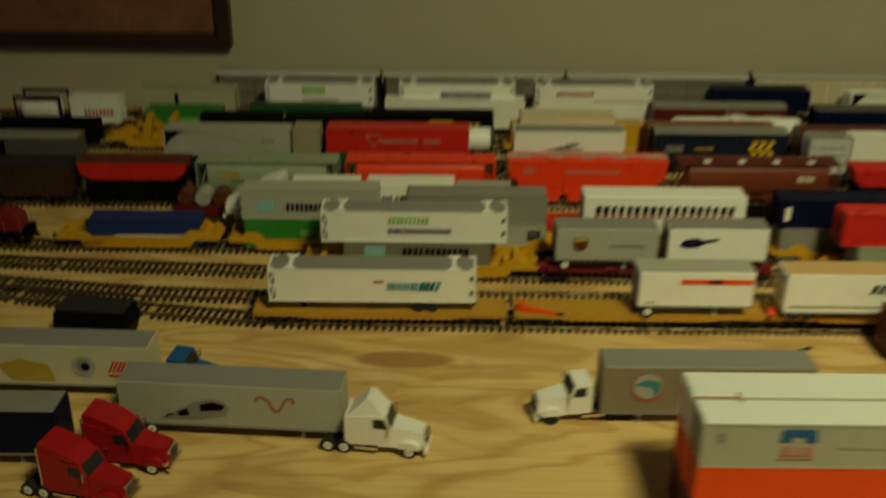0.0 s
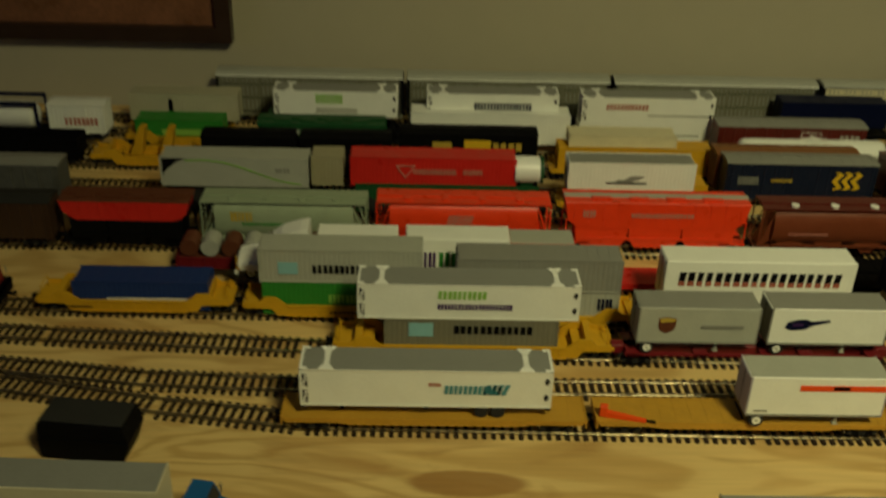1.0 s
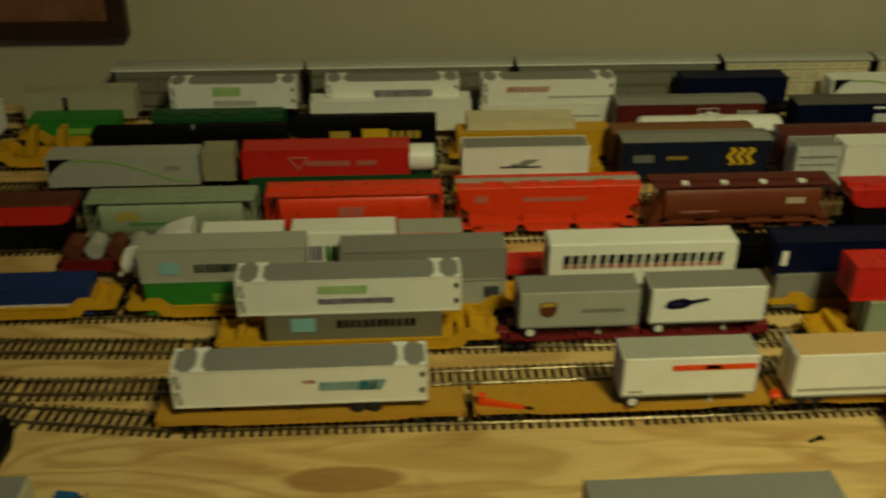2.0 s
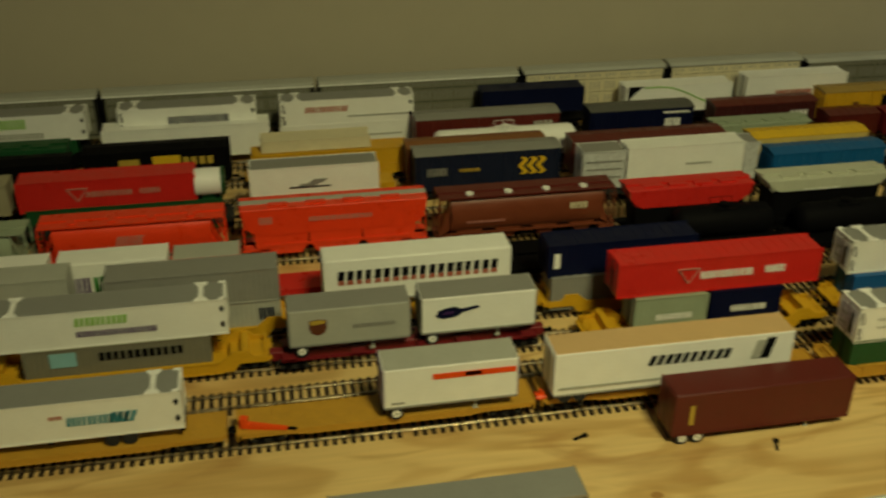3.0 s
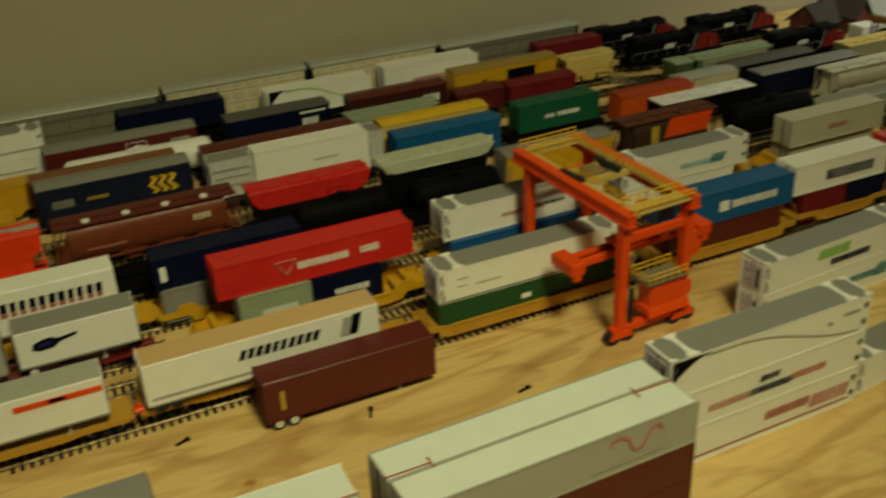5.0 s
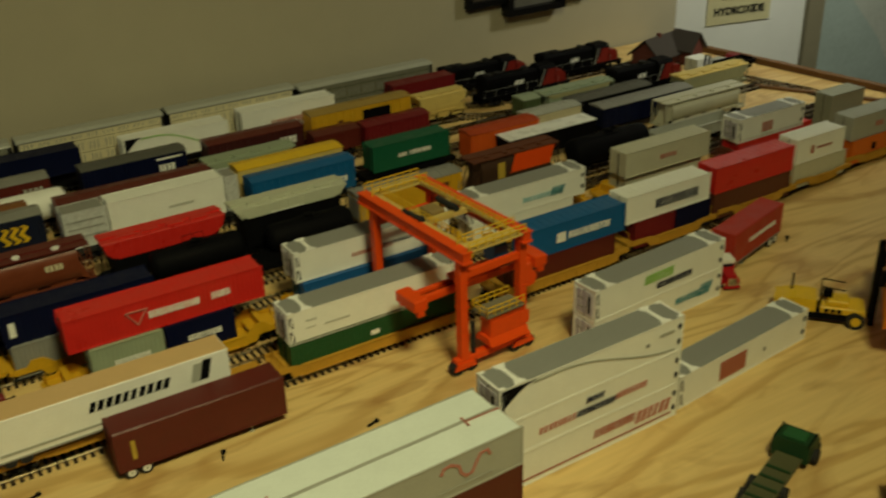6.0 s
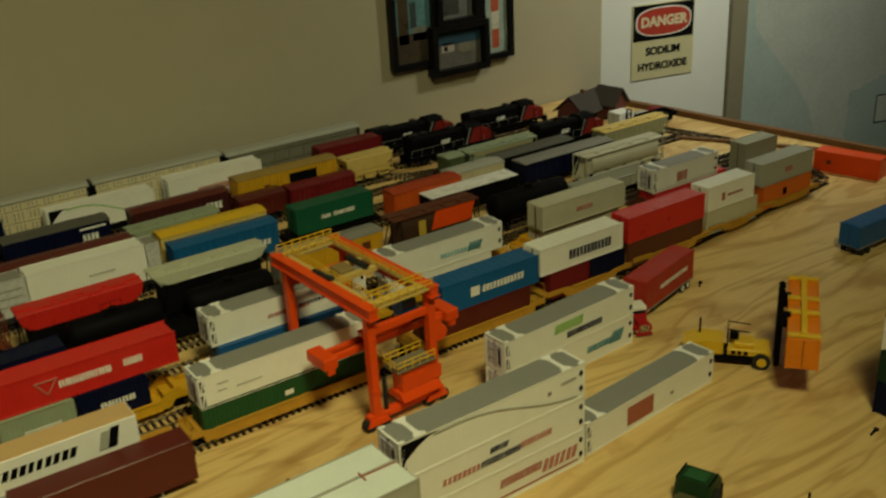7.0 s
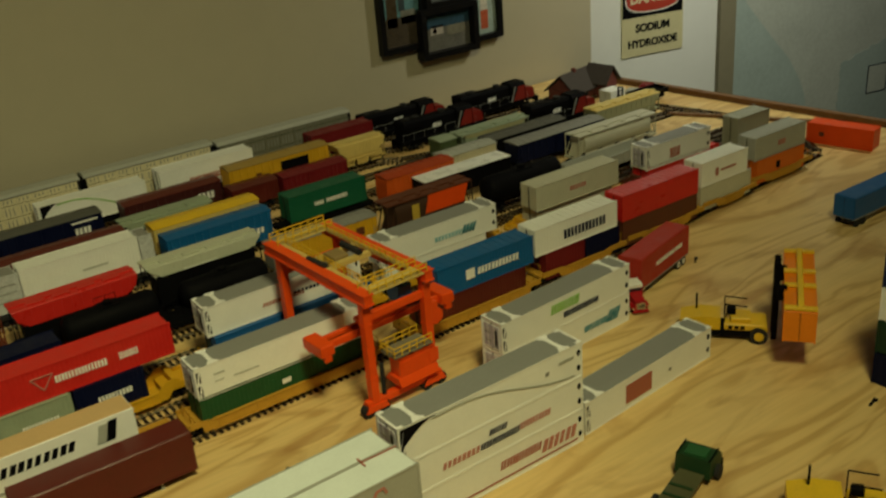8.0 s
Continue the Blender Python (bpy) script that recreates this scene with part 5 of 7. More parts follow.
track([(-0.9, 1.312), (1.10, 1.308), (1.22, 1.264), (1.62, 1.260)], (2, 3), "yard track under container cars")
track([(-0.9, 1.362), (1.10, 1.362), (1.20, 1.341), (1.32, 1.310), (1.62, 1.300)], (2, 3), "yard track along the wall")

track([(-0.2589, 0.9229), (1.62, 0.9119)], (2, 3), "yard track under trailer cars")
track([(-0.9, 1.010), (0.30, 1.011), (0.48, 1.005), (0.78, 0.978), (1.08, 0.952), (1.24, 0.945), (1.62, 0.945)], (2, 3), "yard track under hopper cars")
track([(0.28, 0.9565), (0.46, 0.9555), (0.66, 0.9450), (0.79, 0.9425)], (2, 3), "short yard track under black tank cars")

# ---- front row: trailers on yellow flat cars, then well cars under the crane ----
flat_car("yellow flat car carrying a container on chassis", -0.163, 0.0694, 0.7202, TTX)
flat_car("yellow flat car carrying a short white trailer", 0.0788, 0.3084, 0.7202, TTX)
flat_car("yellow flat car carrying a long tan-roofed trailer", 0.3162, 0.5551, 0.7206, TTX)
container("container", "white refrigerated container with grey roof and teal emblem", -0.1485, 0.0415, 0.721, 0.0300, WHITE, ROOFGREY,
          [(0.57, 0.80, 0.36, 0.62, "teal", 6, 0.1), (0.72, 0.82, 0.34, 0.66, "teal", 2, 0.4), (0.51, 0.56, 0.58, 0.68, "rust", 2)], style="reefer")
well_car("orange-yellow well car loaded with two containers", 0.5650, 0.7839, 0.7221, TTX, rise=0.0160, end=0.016)
container("container", "dark green container in a yellow well car", 0.5805, 0.7666, 0.7209, 0.0095, DKGREEN, None, [(0.45, 0.5, 0.45, 0.6, "white", 1)])
container("container", "white refrigerated container with grey roof on a green one", 0.5803, 0.7669, 0.7209, 0.0408, WHITE, ROOFGREY, [(0.10, 0.16, 0.62, 0.68, "pale", 2), (0.2, 0.34, 0.36, 0.42, "pale", 5), (0.1, 0.15, 0.4, 0.45, "pale", 2)], style="reefer")
well_car("yellow well car with a blue container", 0.8137, 0.9991, 0.7281, TTX, rise=0.0160, end=0.020)
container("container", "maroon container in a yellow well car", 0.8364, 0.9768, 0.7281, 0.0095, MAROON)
container("container", "sea-blue container with white lettering bars", 0.8581, 0.9901, 0.7286, 0.0428, HANJIN, None, [(0.40, 0.84, 0.35, 0.62, "white", 6, 0.1), (0.28, 0.37, 0.32, 0.66, "white", 1)])
well_car("yellow well car with a white container", 1.0025, 1.1448, 0.7349, TTX, rise=0.0160)
container("container", "dark red container in a yellow well car", 1.013, 1.0738, 0.7352, 0.0095, DARKRED)
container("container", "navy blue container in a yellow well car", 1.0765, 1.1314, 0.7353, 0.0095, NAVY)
container("container", "white container with navy lettering bars", 0.9987, 1.1282, 0.7358, 0.0428, WHITE, None, [(0.34, 0.86, 0.28, 0.66, "navy", 6)])
well_car("yellow well car with a red container", 1.1452, 1.2909, 0.7396, TTX, rise=0.0160)
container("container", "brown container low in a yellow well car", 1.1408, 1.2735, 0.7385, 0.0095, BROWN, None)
container("container", "plain red container stacked on a brown one", 1.1393, 1.275, 0.7385, 0.0430, RED, None)
well_car("yellow well car with stacked containers", 1.291, 1.4051, 0.7468, TTX, rise=0.0160)
container("container", "pale grey container in a yellow well car", 1.29, 1.3901, 0.7467, 0.0095, BONE)
container("container", "white container with a small red emblem", 1.2897, 1.3807, 0.746, 0.0428, WHITE, None, [(0.3, 0.36, 0.3, 0.62, "rust", 1), (0.42, 0.75, 0.42, 0.52, "rust", 6)])
well_car("yellow well car with an orange container", 1.4051, 1.5454, 0.7591, TTX, rise=0.0160)
container("container", "orange container in a yellow well car", 1.4172, 1.5203, 0.7571, 0.0095, mat("orange_yellow_plastic", (0.66, 0.15, 0.012), 0.45), None, [(0.40, 0.48, 0.4, 0.7, "black", 1)])
container("container", "pale grey container on an orange one", 1.413, 1.523, 0.759, 0.0428, PALEGREY, None, [(0.45, 0.6, 0.35, 0.6, "pink", 2)])
container("container", "orange container standing across the track end", 1.6092, 1.7101, 0.7735, 0.0, ORANGE, None, [(0.2, 0.27, 0.4, 0.6, "brown", 1)], yaw=-76, h=0.0320, style="flat", doors=False)

# ---- second row ----
well_car("yellow well car with stacked containers", -0.1339, 0.1091, 0.8219, YELLOW)
container("container", "grey-brown container with black lettering bars", -0.0891, 0.0589, 0.8219, 0.0105, mat("taupe_plastic", (0.20, 0.19, 0.14), 0.5), None, [(0.40, 0.86, 0.58, 0.84, "black", 6), (0.14, 0.28, 0.5, 0.9, "cyan", 1)])
container("container", "white refrigerated container with grey roof and green emblem", -0.1115, 0.075, 0.823, 0.0438, WHITE, ROOFGREY, [(0.36, 0.58, 0.58, 0.84, "lime", 5, 0.1), (0.36, 0.70, 0.28, 0.46, "purple", 11)], style="reefer")
spine_car("dark red spine car with two trailers", 0.1061, 0.3463, 0.8137, DARKRED)
well_car("yellow well car with a red container", 0.3768, 0.61, 0.8027, YELLOW)
container("container", "pale green short container in a yellow well car", 0.4211, 0.4889, 0.8023, 0.0180, PALEGREEN, None, [(0.3, 0.8, 0.3, 0.5, "white", 6)])
container("container", "navy short container in a yellow well car", 0.4916, 0.5593, 0.803, 0.0180, NAVY, None, [(0.3, 0.8, 0.35, 0.55, "white", 5)])
container("container", "red container with a triangle emblem and pale lettering", 0.4041, 0.5942, 0.8068, 0.0513, RED, None, [(0.40, 0.66, 0.38, 0.62, "white", 8), (0.72, 0.82, 0.40, 0.64, "white", 4)])
well_car("yellow well car under a blue and a white container", 0.6219, 0.8488, 0.8177, YELLOW)
container("container", "blue container under a white one", 0.6397, 0.8264, 0.8179, 0.0105, BLUE, None, [(0.6, 0.95, 0.35, 0.5, "white", 5)])
container("container", "white refrigerated container with red and blue emblem", 0.6345, 0.8198, 0.8241, 0.0438, WHITE, ROOFGREY, [(0.35, 0.62, 0.35, 0.5, "rust", 7, 0.2), (0.55, 0.75, 0.42, 0.55, "navy", 4)], style="reefer")
well_car("yellow well car under pale containers", 0.8547, 1.0562, 0.8397, YELLOW)
container("container", "white container at the base of a stack", 0.8613, 1.0078, 0.8403, 0.0105, WHITE)
container("container", "white refrigerated container with grey roof and faded teal emblem", 0.8571, 1.0252, 0.8401, 0.0400, WHITE, ROOFGREY, [(0.45, 0.8, 0.3, 0.5, "cyan", 6), (0.68, 0.8, 0.25, 0.62, "teal", 2, 0.4)], style="reefer")
well_car("yellow well car with a pale grey container", 1.0635, 1.2644, 0.8478, YELLOW)
container("container", "grey container in a well car", 1.0967, 1.2281, 0.8472, 0.0080, BONE, None, [(0.15, 0.5, 0.3, 0.6, "navy", 3, 0.3)])
container("container", "pale grey container with a faint red emblem", 1.091, 1.2355, 0.8413, 0.0410, BONE, None, [(0.4, 0.6, 0.4, 0.6, "pink", 3)])
well_car("dark well car with a red and a white container", 1.2774, 1.4584, 0.8503, BROWN)
container("container", "red container under a white one", 1.3026, 1.4484, 0.8505, 0.0080, RED)
container("container", "white refrigerated container with grey roof and red emblem", 1.298, 1.4283, 0.8501, 0.0380, WHITE, ROOFGREY, [(0.36, 0.52, 0.2, 0.68, "rust", 3)], style="reefer")
container("container", "grey-green translucent container standing alone", 1.530, 1.604, 0.882, 0.0, mat("sage_plastic", (0.33, 0.34, 0.27), 0.35), None, h=0.052)

# ---- third row ----
well_car("yellow well car with a blue container", -0.4080, -0.2284, 0.8867, YELLOW, [(0.14, 0.3, 0.35, 0.6, "black", 7)])
container("container", "blue container sunk in a yellow well car", -0.3720, -0.2500, 0.8867, 0.0085, mat("royal_blue_plastic", (0.012, 0.035, 0.16), 0.4), None, [(0.25, 0.85, 0.22, 0.45, "white", 13)], h=0.0285)
well_car("yellow well car with stacked containers", -0.2209, -0.0294, 0.883, YELLOW, [(0.42, 0.62, 0.3, 0.6, "black", 5)])
container("container", "green container in a yellow well car", -0.201, -0.0594, 0.8829, 0.0085, GREEN, None, [(0.42, 0.75, 0.35, 0.65, "lime", 6)])
container("container", "grey container with black lettering and a blue square emblem", -0.203, -0.0574, 0.8829, 0.0418, PALEGREY, None, [(0.33, 0.8, 0.28, 0.56, "black", 7), (0.12, 0.24, 0.26, 0.62, "cyan", 1)])
well_car("yellow well car with grey containers", -0.0253, 0.1392, 0.8718, YELLOW)
container("container", "pale grey container in a yellow well car", -0.0093, 0.1191, 0.8718, 0.0105, PALEGREY, None, [(0.85, 0.96, 0.4, 0.8, "navy", 2)])
container("container", "plain dark grey container", -0.0273, 0.1191, 0.8717, 0.0418, GREY, None)
flat_car("yellow flat car under a white trailer", 0.1295, 0.3568, 0.8679, YELLOW)
well_car("yellow well car with a navy container", 0.3566, 0.5308, 0.8624, YELLOW)
container("container", "grey container under a navy one", 0.3637, 0.5012, 0.8623, 0.0105, GREY)
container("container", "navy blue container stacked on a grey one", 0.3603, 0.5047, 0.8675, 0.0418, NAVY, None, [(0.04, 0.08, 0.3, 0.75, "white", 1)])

# ---- trailer row ----
flat_car("red flat car under white trailers", -0.1742, 0.0408, 0.9189, DARKRED)
flat_car("dark red flat car with an empty deck", 0.0512, 0.2717, 0.9291, RED)
flat_car("black flat car with an empty deck", 0.2807, 0.5085, 0.9286, BLACK)
flat_car("black flat car with an empty deck", 0.517, 0.7267, 0.9283, BLACK)
wheel_car = gondola("dark red gondola loaded with bare silver wheels", -0.2942, -0.1493, 0.9527, DARKRED, load=BROWN, top=0.022)
for i in range(7):
    part("load_wheel", Form().rod((-0.060 + i * 0.020, -0.011, 0.0300), (-0.060 + i * 0.020, 0.011, 0.0300), 0.0088, PALEGREY if i % 2 else BROWN, 14), wheel_car, "loose silver wheel" if i % 2 else "", smooth=True)

# ---- hopper row ----
YF = 1.012
bay_hopper("red-sided covered hopper with black bays", -0.4197, -0.2898, 1.0069, RED, BLACK, BROWN)
box_car("dark brown boxcar", -0.5891, -0.4295, 1.0059, mat("umber_plastic", (0.045, 0.022, 0.012), 0.5), DARKGREY, 0.054)
cylinder_hopper("pale green cylindrical grain hopper", -0.2816, -0.1111, 1.0052, PALEGREEN, PALEGREEN, marks=[(0.12, 0.28, 0.5, 0.75, "gold", 3), (0.2, 0.6, 0.4, 0.48, "green", 8)], hatch=PALEGREEN)
cylinder_hopper("orange-red cylindrical grain hopper with a wheat emblem", -0.1072, 0.0743, 1.0112, ORRED, ORRED, marks=[(0.38, 0.55, 0.42, 0.70, "pink", 5, 0.3)], hatch=ORRED)
bay_hopper("bright red covered hopper with a pale walkway", 0.0863, 0.2763, 1.0186, ORRED, ORRED, ORRED, 0.058, [(0.36, 0.70, 0.42, 0.6, "pink", 9), (0.10, 0.17, 0.4, 0.7, "pink", 2)], lo=0.028, walk=PALEGREY)
cylinder_hopper("brown cylindrical hopper with white hatches", 0.2838, 0.4787, 1.011, OXIDE, MAROON, marks=[(0.78, 0.90, 0.5, 0.68, "cream", 2), (0.1, 0.35, 0.32, 0.38, "pink", 7)])
bay_hopper("red covered hopper with black bays and red roof", 0.4854, 0.6258, 0.9966, RED, BLACK, RED, 0.058, lo=0.036)
bay_hopper("pale-topped covered hopper with black bays", 0.6328, 0.7757, 0.9838, mat("chalk_plastic", (0.50, 0.52, 0.40), 0.5), BLACK, mat("chalk_plastic", (0.50, 0.52, 0.40), 0.5), 0.064, [(0.3, 0.6, 0.05, 0.16, "white", 6)], lo=0.049)
box_car("yellow boxcar with a dark grey roof", 0.7839, 0.9304, 0.9691, YELLOW, GREY, 0.048, [(0.78, 0.86, 0.45, 0.75, "brown", 1)], ends=GREY)
tank_car("black tank car before a red hopper", 0.520, 0.640, 0.9550, BLACK, 0.0165, None, [])
tank_car("black tank car before a pale-topped hopper", 0.652, 0.772, 0.9440, BLACK, 0.0165, None, [])
flat_car("empty black flat car", 0.300, 0.452, 0.9560, BLACK)
cylinder_hopper("dark brown hopper with an orange stripe", 0.9365, 1.0783, 0.9559, mat("umber_b_plastic", (0.05, 0.025, 0.015), 0.5), BROWN, marks=[(0.40, 0.98, 0.40, 0.95, "orange", 1, 0.3), (0.22, 0.32, 0.3, 0.8, "gold", 1)], hatch=BROWN)
tank_car("glossy black tank car", 1.092, 1.2366, 0.9449, BLACK, 0.0190, None, [])
gondola("pale grey gondola", 1.2517, 1.4023, 0.9472, PALEGREY)
cylinder_hopper("pale grey hopper", 1.31, 1.4819, 1.0027, BONE, BONE, top=0.047, hatch=BONE)

# ---- fifth row ----
# weathered grey, darkened for the weak light at the yard's left end
box_car("pale weathered boxcar with a dark door", -0.6504, -0.4459, 1.0882, mat("dimmed_grey_plastic", (0.09, 0.09, 0.085), 0.6, 0, 0.3, 160), GREY, 0.058, door=BLACK)
well_car("dark well car with a grey container", -0.3459, -0.1501, 1.0914, BLACK)
container("container", "dark lower container", -0.3289, -0.1802, 1.0913, 0.0095, DARKGREY)
container("container", "pale grey container with a curved dark corner", -0.3368, -0.1801, 1.0845, 0.0400, PALEGREY, None, [(0.78, 0.88, 0.5, 0.68, "grey", 2)], style="flat")
sweep(LAST[0], 0.078, 0.0333, "black", "lime")
container("container", "short beige container beside a grey one", -0.1778, -0.1437, 1.0922, 0.0400, mat("beige_plastic", (0.34, 0.31, 0.20), 0.5))
well_car("dark well car with a red container", -0.1455, 0.0798, 1.0919, DARKGREY)
container("container", "green container under a red one", -0.1304, 0.068, 1.0921, 0.0095, DKGREEN)
container("container", "red container with a triangle emblem and pale lettering", -0.1362, 0.0425, 1.0938, 0.0400, RED, None, [(0.38, 0.64, 0.42, 0.62, "pink", 8), (0.68, 0.80, 0.42, 0.62, "pink", 4)])
th = thing("tank_container", "short white tank with a dark green end beside a red container", "tank", pose(0.056, 1.0899, 0.0428))
part("shell", Form().lathe_x([(-0.0150, 0.0120), (-0.0145, 0.0148), (0.0120, 0.0148), (0.0125, 0.0120)], BRIGHT, 24, 0, 0.0150), th, smooth=True)
part("end_plate", Form().lathe_x([(0.0126, 0.0152), (0.0160, 0.0152)], DKGREEN, 24, 0, 0.0152), th, "dark green end plate")
for sx in (-0.010, 0.008):
    part("saddle", Form().box(sx - 0.002, sx + 0.002, -0.0110, 0.0110, 0.0, 0.0060, BLACK), th)
well_car("yellow well car with a white container", 0.0899, 0.2672, 1.1025, YELLOW)
container("container", "yellow container in a yellow well car", 0.1018, 0.2551, 1.1021, 0.0095, YELLOW)
container("container", "white container with a dark bird emblem", 0.098, 0.2356, 1.0897, 0.0400, WHITE, GREY, [(0.30, 0.62, 0.28, 0.33, "black", 1), (0.36, 0.5, 0.33, 0.42, "grey", 1, 1.6), (0.44, 0.55, 0.42, 0.56, "grey", 1, 1.6)])
box_car("navy boxcar with yellow chevrons", 0.2817, 0.452, 1.1295, mat("dark_navy_plastic", (0.010, 0.014, 0.035), 0.4), GREY, 0.058, [(0.08, 0.22, 0.42, 0.66, "grey", 4), (0.3, 0.44, 0.5, 0.6, "gold", 5)])
flat_car("dark flat car with white containers", 0.4693, 0.6766, 1.0881, DARKGREY)
WEATHERED = mat("weathered_pale_plastic", (0.54, 0.56, 0.55), 0.6, 0, 0.3, 220)
container("container", "pale weathered container on a dark flat car", 0.4667, 0.5166, 1.091, 0.0210, WEATHERED, GREY, [(0.08, 0.92, 0.70, 0.76, "grey", 9), (0.08, 0.92, 0.50, 0.55, "grey", 9), (0.08, 0.92, 0.28, 0.33, "grey", 9)], h=0.0455)
container("container", "plain white container on a flat car", 0.5183, 0.6595, 1.0876, 0.0210, WHITE, WHITE, [(0.5, 0.72, 0.50, 0.56, "pale", 9)], h=0.0480)
container("container", "short pale weathered container beside a white one", 0.6612, 0.6783, 1.0888, 0.0210, WEATHERED, GREY, (), h=0.0455)
box_car("blue container car with white lettering bars", 0.6923, 0.8353, 1.0798, HANJIN, HANJIN, 0.052, [(0.42, 0.92, 0.3, 0.52, "white", 6), (0.32, 0.40, 0.25, 0.55, "white", 1)], door=HANJIN)
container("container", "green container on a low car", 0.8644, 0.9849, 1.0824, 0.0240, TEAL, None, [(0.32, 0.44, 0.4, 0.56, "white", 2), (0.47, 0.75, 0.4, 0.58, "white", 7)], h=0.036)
flat_car("black flat car under a green container", 0.8519, 0.9933, 1.0825, BLACK)
box_car("orange boxcar", 1.008, 1.124, 1.064, mat("dull_orange_plastic", (0.62, 0.10, 0.012), 0.45), mat("burnt_orange_plastic", (0.40, 0.055, 0.012), 0.5), 0.050, [(0.35, 0.42, 0.45, 0.7, "black", 1)])
gondola("dark gondola with a bright white cover", 1.047, 1.2002, 1.0280, BLACK, top=0.040)
box_car("pale boxcar with grey roof", 1.1297, 1.2265, 1.094, CREAM, PALEGREY, 0.043)
box_car("low navy car with a pale grey roof", 1.2367, 1.4163, 1.055, NAVY, GREY, 0.044)
box_car("low black car with a grey roof", 1.2259, 1.3806, 1.1074, BLACK, mat("slate_grey_plastic", (0.10, 0.10, 0.085), 0.5), 0.042)

# ---- rows behind ----
box_car("brown-roofed boxcar", 0.2776, 0.4425, 1.1576, BROWN, mat("tan_brown_plastic", (0.22, 0.09, 0.03), 0.55), 0.056)
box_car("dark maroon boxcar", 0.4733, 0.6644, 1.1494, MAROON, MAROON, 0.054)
box_car("yellow-roofed boxcar", 0.6946, 0.8438, 1.1319, PALEYEL, LEMON, 0.0510)
bay_hopper("pale grey-green covered hopper", 0.672, 0.8002, 1.1877, PALEGREEN, DARKGREY, PALEGREEN, 0.045)
box_car("black boxcar with yellow markings", -0.0863, 0.0765, 1.2032, BLACK, BLACK, 0.055, [(0.24, 0.38, 0.52, 0.80, "gold", 1), (0.47, 0.66, 0.50, 0.86, "yellow", 1), (0.68, 0.90, 0.54, 0.80, "gold", 2)], door=BLACK)
bay_hopper("dark green grain hopper with pale lettering", -0.2559, -0.104, 1.2223, DKGREEN, BLACK, DKGREEN, 0.056, [(0.2, 0.86, 0.35, 0.62, "pale", 12, 0.1)])
gondola("long black gondola car", -0.6028, -0.4651, 1.2095, BLACK, top=0.034)
box_car("low black boxcar", -0.3107, -0.2054, 1.1693, BLACK, BLACK, 0.060)
box_car("low black boxcar", -0.1982, -0.0952, 1.1705, BLACK, BLACK, 0.060)
hitch_car = well_car("yellow spine car with bare raised hitches", -0.4554, -0.3156, 1.2106, YELLOW)
for xx in (-0.012, 0.022):
    part("hitch", Form().prism_y([(xx - 0.010, 0.012), (xx + 0.004, 0.012), (xx + 0.010, 0.046), (xx + 0.003, 0.046)], -0.008, 0.008, YELLOW), hitch_car)
well_car("yellow well car with a yellow container", 0.0912, 0.2941, 1.1937, YELLOW)
container("container", "yellow container in a yellow well car", 0.1011, 0.2841, 1.1934, 0.0150, YELLOW, h=0.031)
container("container", "cream container on a yellow one", 0.1129, 0.2401, 1.1987, 0.0465, CREAM, h=0.014)
tank_car("white tank car with a domed top", 0.3119, 0.5027, 1.1993, WHITE, 0.0185, None, [])
box_car("dark maroon boxcar with white lettering bars", 0.3023, 0.4851, 1.2465, MAROON, GREY, 0.056, [(0.82, 0.96, 0.5, 0.8, "pale", 2), (0.55, 0.8, 0.5, 0.62, "pink", 6)])
box_car("navy boxcar with white lettering bars", 0.5239, 0.6624, 1.238, NAVY, mat("slate_roof_plastic", (0.10, 0.10, 0.09), 0.55), 0.056, [(0.72, 0.88, 0.4, 0.7, "white", 2), (0.7, 0.95, 0.84, 0.9, "white", 1)])
box_car("dark maroon boxcar with white lettering bars", 0.6943, 0.8368, 1.241, mat("dark_maroon_plastic", (0.055, 0.012, 0.012), 0.5), MAROON, 0.052, [(0.74, 0.92, 0.42, 0.74, "white", 2)])
box_car("orange-yellow boxcar with a black panel", 0.858, 1.025, 1.2581, YELLOW, mat("ochre_roof_plastic", (0.36, 0.24, 0.06), 0.5), 0.055, [(0.5, 0.78, 0.2, 0.85, "black", 1), (0.25, 0.3, 0.45, 0.65, "brown", 1)])
box_car("dark maroon boxcar", 0.8397, 0.912, 1.2114, MAROON, MAROON, 0.041)
box_car("dark red boxcar", 0.918, 1.026, 1.205, DARKRED, DARKRED, 0.041)
bay_hopper("pale yellow-green hopper", 1.040, 1.128, 1.2575, PALEYEL, STRAW, PALEYEL, 0.043, lo=0.022)
box_car("dull green short boxcar", 1.170, 1.202, 1.1623, mat("dull_green_plastic", (0.08, 0.11, 0.05), 0.5), PALEGREEN, 0.042)
bay_hopper("pale green hopper with a long roof", 1.207, 1.347, 1.1579, mat("olive_cream_plastic", (0.40, 0.38, 0.20), 0.5), PALEGREEN, PALEGREEN, 0.042)
bay_hopper("pale sage covered hopper with a straw-yellow roof", 1.440, 1.590, 1.098, mat("olive_sage_plastic", (0.30, 0.31, 0.19), 0.5), mat("olive_sage_plastic", (0.30, 0.31, 0.19), 0.5), PALEYEL, 0.040, lo=0.020)

